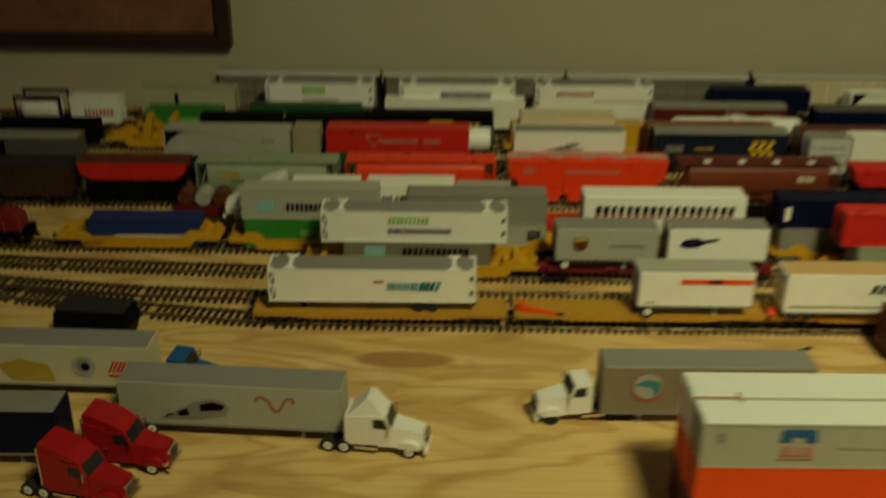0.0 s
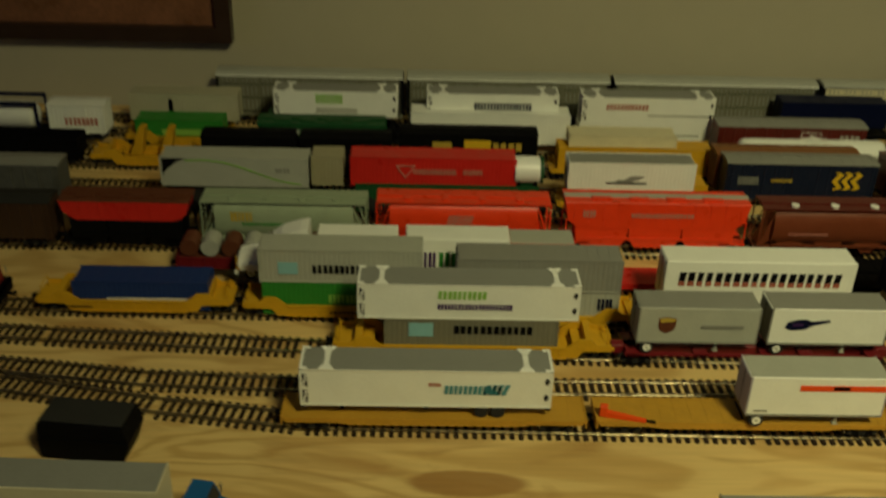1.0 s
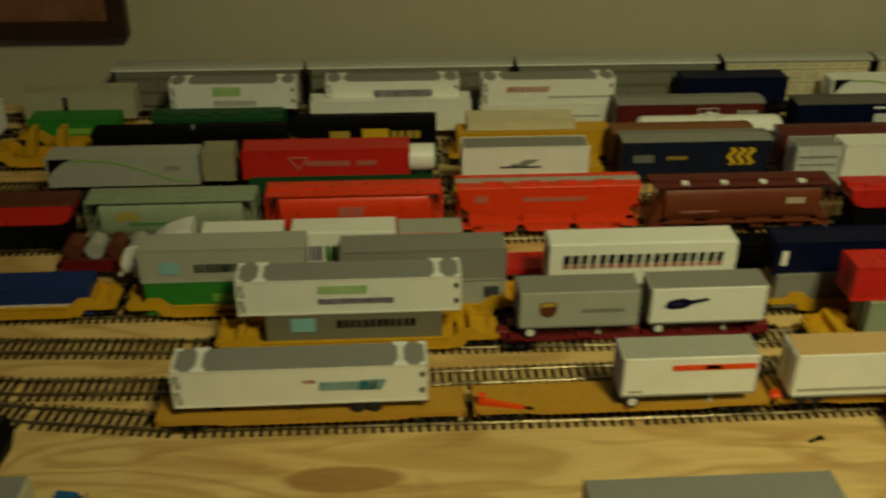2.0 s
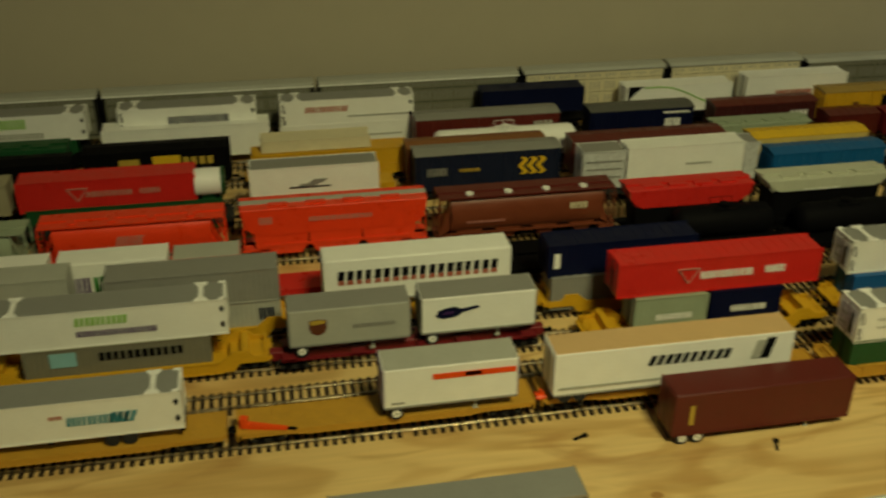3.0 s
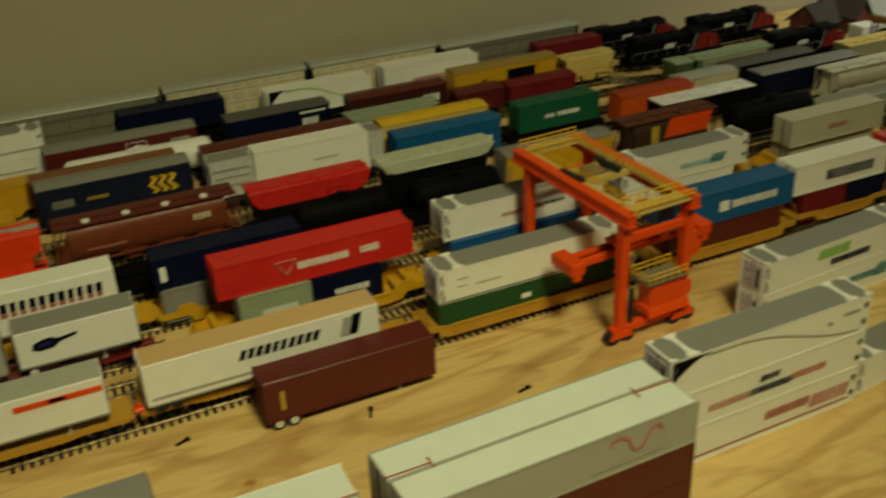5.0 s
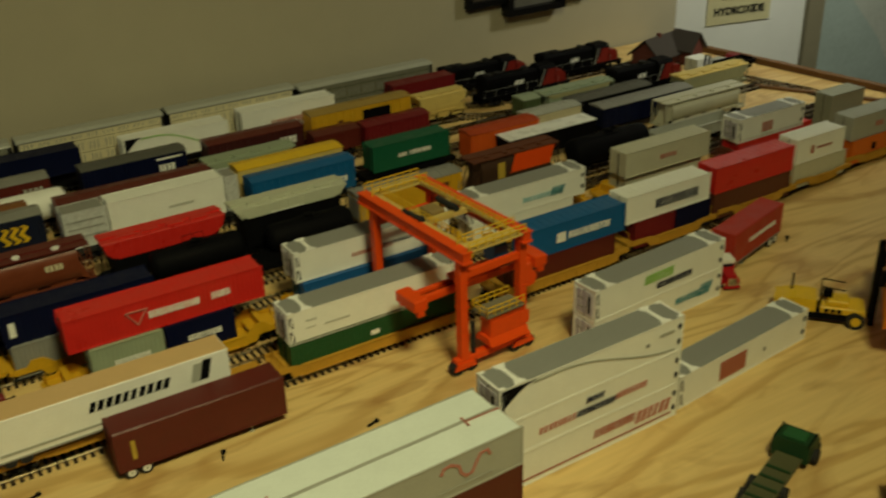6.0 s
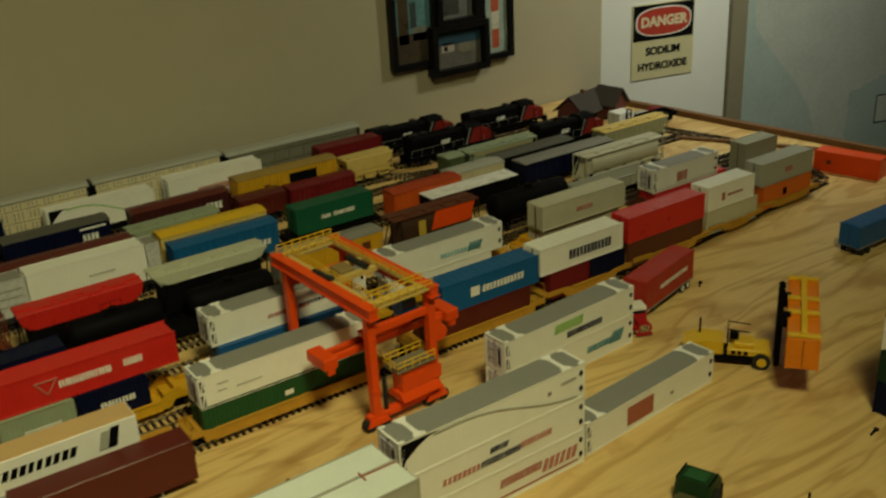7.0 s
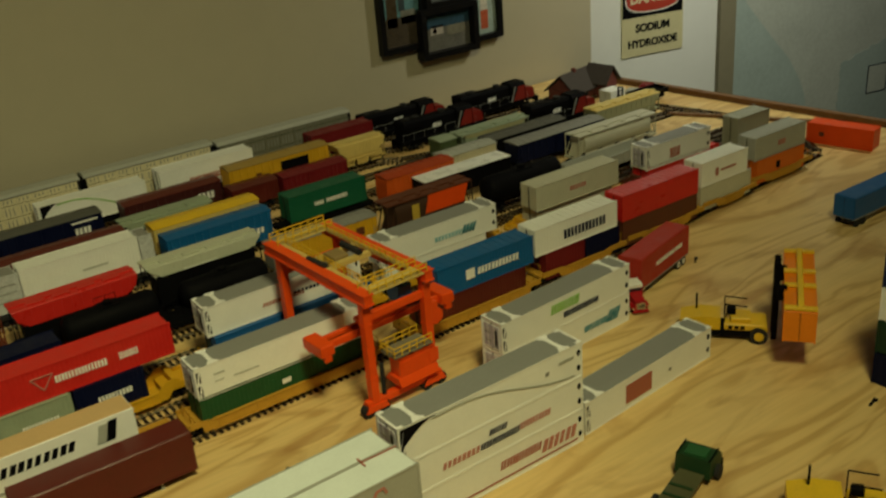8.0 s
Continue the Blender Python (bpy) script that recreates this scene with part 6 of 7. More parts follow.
# ---- container row before the wall ----
well_car("dark well car under a white container", -0.2648, -0.0751, 1.2905, BLACK)
container("container", "green container low in a well car", -0.2547, -0.1049, 1.2913, 0.0095, DKGREEN)
container("container", "white refrigerated container with a pale green emblem", -0.2447, -0.091, 1.2912, 0.0418, WHITE, ROOFGREY, [(0.34, 0.56, 0.5, 0.9, "lime", 5), (0.34, 0.68, 0.12, 0.36, "pale", 9)], style="reefer")
well_car("dark well car under white containers", -0.068, 0.128, 1.312, BLACK)
container("container", "white container at the base of a stack", -0.0737, 0.1252, 1.2771, 0.0150, WHITE, h=0.040)
container("container", "white refrigerated container with dark lettering bars", -0.0541, 0.1107, 1.2922, 0.0418, WHITE, ROOFGREY, [(0.36, 0.80, 0.35, 0.68, "navy", 9)], style="reefer")
well_car("dark well car under white containers", 0.1335, 0.3248, 1.32, BLACK)
container("container", "white container with faint stripes", 0.1379, 0.3077, 1.2869, 0.0095, WHITE, None, [(0.1, 0.9, 0.5, 0.56, "pale", 1)])
container("container", "white refrigerated container with a red emblem", 0.1394, 0.3062, 1.2869, 0.0428, WHITE, ROOFGREY, [(0.18, 0.5, 0.5, 0.75, "rust", 6, 0.2), (0.5, 0.97, 0.28, 0.34, "pale", 1)], style="reefer")
container("container", "navy container on a low car", 0.4021, 0.5421, 1.318, 0.0300, NAVY)
flat_car("dark flat car under a navy container", 0.3972, 0.5472, 1.318, BLACK)
flat_car("dark flat car under pale containers", 0.5989, 0.9304, 1.312, BLACK)
container("container", "white container with a pale green swoosh", 0.5986, 0.7514, 1.312, 0.0225, WHITE, None, h=0.037, style="flat")
sweep(LAST[0], 0.076, 0.040, "black", "lime")
container("container", "white container with red lettering bars", 0.7752, 0.9258, 1.318, 0.0225, WHITE, None, [(0.3, 0.66, 0.25, 0.5, "rust", 8)], h=0.040)
flat_car("dark flat car under a red container", 1, 1.1588, 1.312, BLACK)
container("container", "dark red container", 1.024, 1.138, 1.308, 0.0215, DARKRED, None, [(0.3, 0.5, 0.3, 0.4, "pink", 4)], h=0.036)
box_car("white boxcar with pale red lettering", -0.5244, -0.4546, 1.2855, WHITE, WHITE, 0.050, [(0.3, 0.9, 0.3, 0.6, "pink", 4)])
container("container", "pale container stacked on a green one", -0.4311, -0.294, 1.315, 0.0230, mat("sand_plastic", (0.44, 0.42, 0.30), 0.6), None, [(0.36, 0.40, 0.3, 0.8, "black", 1)], h=0.036)
container("container", "green container in a yellow car", -0.4146, -0.3066, 1.2728, 0.0100, GREEN, None, [(0.3, 0.8, 0.35, 0.6, "lime", 1)], h=0.030)
cradle = tank_car("white tank held in a dark frame", -0.6041, -0.5342, 1.2851, WHITE, 0.0165, None, [], dome=False)
for s in (-1, 1):
    for sy in (-1, 1):
        part("frame_post", Form().box(s * 0.032 - 0.0015, s * 0.032 + 0.0015, sy * 0.0175 - 0.001, sy * 0.0175 + 0.001, 0.012, 0.050, NAVY), cradle)
    part("frame_beam", Form().box(-0.0335, 0.0335, s * 0.0175 - 0.0015, s * 0.0175 + 0.0015, 0.047, 0.0515, NAVY), cradle)
well_car("yellow well car with a green container", -0.4305, -0.2926, 1.2729, YELLOW)
locomotive("black locomotive with red end stripes before a blue container car", -0.587, -0.4393, 0.8894)

# ---- autoracks along the wall ----
YJ = 1.366
RACKGREY = mat("rack_grey_metal", (0.17, 0.17, 0.12), 0.5)
for x0, x1 in ((-0.330, -0.086), (-0.080, 0.187), (0.193, 0.464)):
    auto_rack("long autorack with grey perforated sides and white roof", x0, x1, YJ, RACKGREY, WHITE)
for x0, x1 in ((0.471, 0.675), (0.681, 0.882)):
    auto_rack("cream autorack with perforated panels and pale roof", x0, x1, YJ, CREAM, GREY)
auto_rack("grey autorack with a silver roof", 0.8875, 1.128, YJ - 0.004, RACKGREY, PALEGREY, top=0.0640)
locomotive("black road locomotive with a dark red nose", 1.134, 1.316, 1.341)
locomotive("black road locomotive with a dark red nose", 1.312, 1.494, 1.307)
locomotive("black road locomotive with a white emblem and dark red nose", 1.162, 1.340, 1.263)
locomotive("black road locomotive with a dark red nose", 1.353, 1.514, 1.168)

# ---- trailers riding on the flat cars ----
DECK = RT + 0.0153
chassis("black container chassis riding on a yellow flat car", -0.1485, 0.0415, 0.721, DECK, 0.0300 - DECK)
# its lilac end is white with the cool light painted in
semi_trailer("short white trailer with an orange stripe and grey roof", 0.1885, 0.2932, 0.7147, DECK, 0.0665, WHITE, PALEGREY,
             [(0.36, 0.98, 0.66, 0.80, "orange", 1), (0.60, 0.72, 0.68, 0.78, "brown", 1), (0.06, 0.16, 0.10, 0.15, "grey", 3)], axles=1, front=COOLLIT, wheel=WHEEL)
semi_trailer("long white trailer with a tan roof and black lettering bars", 0.3213, 0.5197, 0.7123, DECK, 0.0665, WHITE, TAN,
             [(0.38, 0.73, 0.50, 0.76, "black", 5, 0.35), (0.82, 0.86, 0.42, 0.86, "pale", 1, 0.25), (0.86, 0.90, 0.42, 0.90, "black", 1, 0.25), (0.02, 0.98, 0.14, 0.20, "pale", 1)], axles=2, floor=0.0075, wheel=DARKWHEEL)
semi_trailer("grey trailer with a brown shield emblem", 0.1232, 0.2251, 0.8116, DECK, 0.0655, PALEGREY, GREY,
             [(0.52, 0.88, 0.40, 0.52, "grey", 9)], axles=1, front=GREY)
shape(LAST[0], 0.0525, 0.0115, 0.0457, [(0.245, 0.28), (0.30, 0.36), (0.315, 0.50), (0.315, 0.70), (0.245, 0.74), (0.175, 0.70), (0.175, 0.50), (0.19, 0.36)], "brown")
shape(LAST[0], 0.0525, 0.0115, 0.0457, [(0.19, 0.58), (0.30, 0.62), (0.305, 0.69), (0.245, 0.72), (0.185, 0.69)], "gold", 2)
semi_trailer("white trailer with a dark blue wing emblem and grey roof", 0.2341, 0.3345, 0.8121, DECK, 0.0660, WHITE, GREY,
             (), axles=1, front=GREY)
shape(LAST[0], 0.0525, 0.0115, 0.0462, [(0.14, 0.47), (0.20, 0.40), (0.31, 0.43), (0.36, 0.54), (0.50, 0.64), (0.49, 0.71), (0.35, 0.65), (0.30, 0.72), (0.23, 0.70), (0.16, 0.63)], "navy")
shape(LAST[0], 0.0525, 0.0115, 0.0462, [(0.20, 0.52), (0.29, 0.54), (0.28, 0.60), (0.21, 0.58)], "purple", 2)
semi_trailer("long white trailer with dark red-brown lettering bars", 0.1581, 0.3275, 0.8752, DECK, 0.0745, WHITE, WHITE,
             [(0.07, 0.94, 0.52, 0.76, "black", 9, 0.1), (0.07, 0.94, 0.42, 0.53, "rust", 9, 0.1)])
semi_trailer("white trailer with a purple and green emblem", -0.0726, 0.0226, 0.9185, DECK, 0.0690, WHITE, WHITE, [(0.05, 0.30, 0.20, 0.66, "purple", 3), (0.32, 0.56, 0.20, 0.66, "green", 2)], axles=1)
semi_trailer("plain white trailer on a red flat car", -0.1544, -0.0806, 0.917, DECK, 0.0690, WHITE, WHITE, (), axles=1)
tractor("white truck tractor parked on a flat car", pose(-0.1843, 0.9238, DECK, 0, 0, 180) @ Matrix.Scale(1.12, 4), WHITE, stacks=False)
semi_trailer("pink-sided short trailer behind white trailers", 0.0249, 0.0862, 0.9378, DECK, 0.056, INKS["pink"], PALEGREY, (), axles=1)
# small orange loading ramp left on the empty deck
th = thing("loading_ramp", "small orange loading ramp lying on an empty flat car deck", "ramp", pose(0.084, 0.7138, DECK, 0, 0, -12))
part("base", Form().prism_y([(0.0, 0.0), (0.032, 0.0), (0.033, 0.0012), (0.003, 0.0050)], -0.0040, 0.0000, ORANGE), th)
part("tower", Form().box(-0.003, 0.003, -0.0045, 0.0010, 0.0, 0.0100, ORANGE, 0.0008), th)
part("tip", Form().box(0.031, 0.040, -0.0030, -0.0010, 0.0, 0.0012, BLACK), th)
th = thing("wheel_stop", "small orange wheel stop beside a trailer", "wheel stop", pose(0.3144, 0.7091, DECK))
part("base", Form().box(-0.004, 0.004, -0.004, 0.004, 0, 0.0035, ORANGE, 0.0008), th)
part("peg", Form().rod((0, 0, 0.0035), (0, 0, 0.0075), 0.0016, ORANGE, 8), th)
# ---- yellow marking on the navy boxcar, white cover, triangle emblems ----
th = [o for o in bpy.data.objects if o.get("label") == "navy boxcar with yellow chevrons"][0]
for k in range(3):
    x = 0.034 + k * 0.0105
    zig = [(0.0025, -0.0105), (0.0085, -0.0105), (0.0130, -0.0075), (0.0060, 0.0), (0.0130, 0.0075), (0.0085, 0.0105), (0.0025, 0.0105), (0.0070, 0.0075), (0.0, 0.0), (0.0070, -0.0075)]
    part("chevron", Form().prism_y([(x + p[0], 0.036 + p[1]) for p in zig], -0.01780, -0.01735, LEMON), th, "bright yellow chevron")
th = [o for o in bpy.data.objects if o.get("label") == "dark gondola with a bright white cover"][0]
part("cover", Form().box(-0.077, 0.077, -0.0165, 0.0165, 0.0405, 0.0420, BRIGHT, 0.0003), th, "flat bright white cover")
for o in [o for o in bpy.data.objects if o.get("label") == "red container with a triangle emblem and pale lettering"]:
    f = Form()
    for a, b in (((-0.040, 0.024), (-0.030, 0.010)), ((-0.030, 0.010), (-0.020, 0.024)), ((-0.020, 0.024), (-0.040, 0.024))):
        f.rod((a[0], -W2 - 0.0001, a[1]), (b[0], -W2 - 0.0001, b[1]), 0.0007, INKS["pink"], 5)
    part("triangle", f, o)

# ---- vehicles and stacks on the bare plywood ----
TRUCKRED = mat("truck_red_plastic", (0.38, 0.010, 0.014), 0.35)
semi_trailer("maroon container trailer with gold end lettering", 0.4039, 0.5522, 0.6704, 0.0, 0.0475, MAROON, MAROON, [(0.088, 0.112, 0.25, 0.72, "gold", 1)], floor=0.0095, style="ribbed")
semi_trailer("grey trailer with an orange-red emblem and a dark train picture", -0.2360, -0.0635, 0.5500, 0.0, 0.0490, PALEGREY, ROOFGREY,
             (), yaw=-3.8)
worm(LAST[0], 0.0835, 0.0115, 0.0490, 0.620, 0.800, 0.42, 0.78, "rust")
shape(LAST[0], 0.0835, 0.0115, 0.0490, [(0.17, 0.16), (0.36, 0.17), (0.48, 0.30), (0.50, 0.46), (0.47, 0.62), (0.40, 0.66), (0.33, 0.56), (0.25, 0.34)], "grey")
shape(LAST[0], 0.0835, 0.0115, 0.0490, [(0.19, 0.18), (0.24, 0.26), (0.21, 0.28)], "black", 2)
shape(LAST[0], 0.0835, 0.0115, 0.0490, [(0.26, 0.22), (0.31, 0.26), (0.30, 0.42), (0.25, 0.32)], "black", 2)
shape(LAST[0], 0.0835, 0.0115, 0.0490, [(0.36, 0.36), (0.46, 0.40), (0.48, 0.52), (0.42, 0.60), (0.36, 0.52)], "black", 2)
tractor("white truck tractor with a tall roof fairing", pose(-0.0415, 0.5290, 0, 0, 0, -8), WHITE, stacks=False, peak=True)
semi_trailer("cream trailer with red script bars and a round emblem", -0.4567, -0.2264, 0.6077, 0.0, 0.0490, mat("ivory_plastic", (0.62, 0.58, 0.42), 0.5), ROOFGREY,
             [(0.85, 0.96, 0.36, 0.66, "red", 4, 0.5), (0.85, 0.97, 0.26, 0.31, "red", 1, 0.4)], yaw=-2.0)
disc(LAST[0], 0.1155, 0.0115, 0.0490, 0.765, 0.50, 0.0100, "pale")
disc(LAST[0], 0.1155, 0.0115, 0.0490, 0.765, 0.52, 0.0062, "grey", 2)
disc(LAST[0], 0.1155, 0.0115, 0.0490, 0.772, 0.50, 0.0036, "black", 3)
shape(LAST[0], 0.1155, 0.0115, 0.0490, [(0.50, 0.12), (0.66, 0.12), (0.64, 0.52), (0.54, 0.66), (0.46, 0.50)], "gold")
tractor("blue truck tractor behind a grey trailer", pose(-0.2107, 0.606, 0, 0, 0, -8), BLUE, stacks=False, sleeper=False)
tractor("dark red truck tractor with chrome grille and stacks", pose(-0.2291, 0.5067, 0, 0, 0, -8), TRUCKRED)
tractor("red truck tractor with chrome grille and stacks", pose(-0.2475, 0.4693, 0, 0, 0, -14), TRUCKRED)
semi_trailer("navy trailer with a grey roof", -0.4658, -0.2692, 0.5129, 0.0, 0.0490, NAVY, GREY, ())
semi_trailer("taupe trailer with a green and red emblem and grey roof", 0.1367, 0.3023, 0.5729, 0.0, 0.0545, mat("taupe_trailer", (0.26, 0.22, 0.15), 0.5), ROOFGREY,
             [(0.36, 0.62, 0.48, 0.66, "rust", 6)], rear=1)
disc(LAST[0], 0.083, 0.0115, 0.0545, 0.215, 0.56, 0.0130, "rust")
disc(LAST[0], 0.083, 0.0115, 0.0545, 0.215, 0.60, 0.0112, "pale", 2)
shape(LAST[0], 0.083, 0.0115, 0.0545, [(0.15, 0.62), (0.20, 0.74), (0.27, 0.70), (0.275, 0.52), (0.25, 0.38), (0.235, 0.56), (0.20, 0.60)], "teal", 3)
tractor("white day-cab truck tractor", pose(0.1269, 0.5744, 0, 0, 0, 180 + 8), WHITE, stacks=False, sleeper=False, wheel=DARKWHEEL)

G3 = "container stacks on the table"
for y0 in (0.4180, 0.4495):
    front = y0 < 0.43
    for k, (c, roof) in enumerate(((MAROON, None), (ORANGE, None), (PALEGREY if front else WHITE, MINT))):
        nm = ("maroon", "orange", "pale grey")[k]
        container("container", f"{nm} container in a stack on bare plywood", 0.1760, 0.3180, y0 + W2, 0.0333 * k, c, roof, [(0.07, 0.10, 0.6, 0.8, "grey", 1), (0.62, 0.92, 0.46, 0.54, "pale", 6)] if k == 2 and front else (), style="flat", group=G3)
        if k == 2 and front:
            for pts, ink in ((((0.345, 0.62), (0.405, 0.62), (0.395, 0.74), (0.465, 0.74), (0.455, 0.62), (0.515, 0.62), (0.505, 0.90), (0.355, 0.90)), "blue"), (((0.35, 0.22), (0.51, 0.22), (0.51, 0.26), (0.35, 0.26)), "pink"), (((0.36, 0.31), (0.40, 0.31), (0.39, 0.54), (0.37, 0.54)), "pink"), (((0.42, 0.31), (0.45, 0.31), (0.45, 0.50), (0.42, 0.50)), "pink"), (((0.47, 0.31), (0.50, 0.31), (0.49, 0.54), (0.47, 0.52)), "pink")):
                shape(LAST[0], 0.071, 0.0, 0.0333, pts, ink)
        container("container", f"{nm} short container in a stack on bare plywood", 0.3220, 0.4090, y0 + W2, 0.0333 * k, c, roof, (), style="flat", group=G3)
for y0, x0, x1 in ((0.4222, 0.4290, 0.6385), (0.4523, 0.4270, 0.6365)):
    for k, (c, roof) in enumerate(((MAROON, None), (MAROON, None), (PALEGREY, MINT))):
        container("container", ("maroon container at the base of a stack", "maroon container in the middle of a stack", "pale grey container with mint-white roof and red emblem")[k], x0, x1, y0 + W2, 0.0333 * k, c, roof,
                  [(0.6, 0.88, 0.18, 0.24, "pale", 9)] if k == 2 else (), style="flat", group=G3, yaw=1.6)
        if k == 2 and y0 < 0.43:
            worm(LAST[0], 0.1055, 0.0, 0.0333, 0.665, 0.860, 0.38, 0.86, "pink")
for x0, x1, y0 in ((0.4280, 0.6375, 0.4525), (0.1760, 0.4090, 0.4480)):
    for x in (x0 + 0.030, x1 - 0.030):
        th = thing("roof_tie", "thin red tie bar lying across two container roofs", "tie bar", pose(x, y0, 0.1001))
        part("bar", Form().box(-0.030 if x < (x0 + x1) / 2 else 0.0, 0.0 if x < (x0 + x1) / 2 else 0.030, -0.0005, 0.0005, 0, 0.0005, INKS["rust"]), th)
        part("cross_piece", Form().box(-0.0006, 0.0006, -0.0055, 0.0055, 0, 0.0007, INKS["rust"]), th)
for k, mk in enumerate(([(0.5, 0.74, 0.45, 0.72, "rust", 7, 0.2), (0.06, 0.96, 0.16, 0.20, "rust", 1), (0.74, 0.95, 0.3, 0.7, "pink", 3, 0.3)],
                        [(0.20, 0.40, 0.32, 0.52, "pink", 4, 0.2), (0.40, 0.62, 0.32, 0.52, "navy", 7, 0.2), (0.62, 0.80, 0.36, 0.56, "pink", 5, 0.2), (0.45, 0.55, 0.62, 0.8, "navy", 3, 0.3)],
                        [(0.86, 0.95, 0.62, 0.72, "pale", 4), (0.78, 0.80, 0.5, 0.6, "grey", 1)])):
    container("container", "white refrigerated container with grey roof in a stack of three", 0.6482, 0.8382, 0.4846, 0.0335 * k, WHITE, ROOFGREY, mk, style="reefer", yaw=0.9, group=G3)
# dark corner and wave on the top one
sweep(LAST[0], 0.0955, 0.0333, "black", "pale")
container("container", "white refrigerated container with grey roof and red square emblem", 0.8426, 1.0277, 0.4981, 0.0, WHITE, ROOFGREY, [(0.30, 0.50, 0.20, 0.78, "rust", 1), (0.64, 0.66, 0.4, 0.5, "grey", 1)], style="reefer", yaw=5.2, group=G3)
for k, mk in enumerate(([(0.62, 0.88, 0.36, 0.6, "teal", 6, 0.1), (0.80, 0.90, 0.3, 0.75, "teal", 2, 0.4)], [(0.36, 0.58, 0.52, 0.86, "lime", 5, 0.2), (0.46, 0.74, 0.24, 0.46, "navy", 9)])):
    container("container", "white refrigerated container with grey roof in a stack of two", 0.8423, 1.0253, 0.6095, 0.0335 * k, WHITE, ROOFGREY, mk, style="reefer", yaw=3.6, group=G3)

semi_trailer("red trailer with white lettering bars", 1.0642, 1.1768, 0.6532, 0.0, 0.0480, mat("brick_red_plastic", (0.42, 0.035, 0.02), 0.5), None, [(0.30, 0.86, 0.44, 0.60, "white", 10)], rear=1, yaw=15)
tractor("red and white truck tractor before a red trailer", pose(1.0570, 0.629, 0, 0, 0, 245) @ Matrix.Scale(0.76, 4), TRUCKRED, roof=WHITE, stacks=False, sleeper=False)
part("roof_visor", Form().box(-0.004, 0.018, -0.0122, 0.0122, 0.0300, 0.0365, WHITE, 0.0012), LAST[0], "white cab roof")
gantry_crane(0.7185, 0.7880, 0.6363, 0.7821)
LIFT = pose(1.0767, 0.5070, 0, 0, 0, -50)
lift_truck("yellow container lift truck with a tall black mast", LIFT)
oc = container("container", "orange container held by a lift truck", -0.068, 0.068, 0.0, 0.0, mat("amber_plastic", (0.78, 0.22, 0.008), 0.42), None, (), style="flat", doors=False)
oc.matrix_basis = pose(1.1127, 0.4539, 0.0365, 0, 0, 37)
th = thing("spreader_frame", "yellow spreader frame clamped on an orange container", "spreader", pose(1.1127, 0.4539, 0.0700, 0, 0, 37))
part("spine", Form().box(-0.066, 0.066, -0.0028, 0.0028, 0.0, 0.0045, LEMON, 0.0006), th)
for x in (-0.064, -0.016, 0.016, 0.064):
    part("cross_arm", Form().box(x - 0.0030, x + 0.0030, -0.0150, 0.0150, 0.0, 0.0030, LEMON, 0.0005), th)
for x in (-0.022, 0.022):
    part("hanger", Form().box(x - 0.003, x + 0.003, 0.012, 0.0205, -0.012, 0.0030, BLACK), th)
lift_truck("yellow container lift truck parked at the table's front", pose(0.9186, 0.258, 0, 0, 0, -50))
# green yard truck
YT = pose(0.8587, 0.368, 0, 0, 0, 20) @ Matrix.Scale(1.15, 4)
YARDGREEN = mat("yard_green_plastic", (0.012, 0.045, 0.014), 0.5)
th = thing("yard_truck", "dark green model yard truck with a bare bed", "truck", YT)
part("bed", Form().box(-0.060, 0.004, -0.0095, 0.0095, 0.0075, 0.0100, mat("sage_b_plastic", (0.085, 0.085, 0.040), 0.5), 0.0004), th)
for x in (-0.052, -0.040, -0.028, -0.016):
    part("cross_rib", Form().box(x - 0.001, x + 0.001, -0.0085, 0.0085, 0.0100, 0.0110, YARDGREEN), th)
part("cab", Form().prism_y([(0.004, 0.006), (0.028, 0.006), (0.029, 0.014), (0.023, 0.0205), (0.006, 0.0205)], -0.0130, 0.0130, YARDGREEN), th)
part("roof_hatch", Form().box(0.008, 0.020, -0.0080, 0.0080, 0.0205, 0.0220, mat("moss_green_plastic", (0.020, 0.095, 0.030), 0.45), 0.0005), th)
part("windshield", Form().prism_y([(0.0287, 0.0142), (0.0294, 0.0142), (0.0237, 0.0203), (0.0228, 0.0203)], -0.0110, 0.0110, GLASS), th)
part("bumper", Form().box(0.028, 0.031, -0.0135, 0.0135, 0.0040, 0.0090, BLACK), th)
for x in (-0.050, -0.034, 0.018):
    for s in (-1, 1):
        part("wheel", DARKWHEEL, th, at=pose(x, s * (0.0145 if x > 0 else 0.0115), 0.0056))
for s in (-1, 1):
    part("side_bar", Form().rod((0.005, s * 0.0120, 0.0215), (0.023, s * 0.0120, 0.0215), 0.0007, BLACK, 6), th)
# tall stack at the table's right front
for k, (c, nm) in enumerate(((NAVY, "navy"), (mat("bottle_green_plastic", (0.008, 0.040, 0.020), 0.45), "dark green"), (WHITE, "white"), (mat("ink_blue_plastic", (0.006, 0.018, 0.085), 0.42), "dark blue"))):
    container("container", f"{nm} container in a mixed stack of four", 1.0994, 1.2394, 0.3459, 0.0333 * k, c, None, (), group=G3)
# blue truck far down the table
semi_trailer("blue trailer parked on bare plywood", 1.392, 1.515, 0.590, 0.0, 0.0405, BLUE, BLUE, (), wheel=DARKWHEEL)
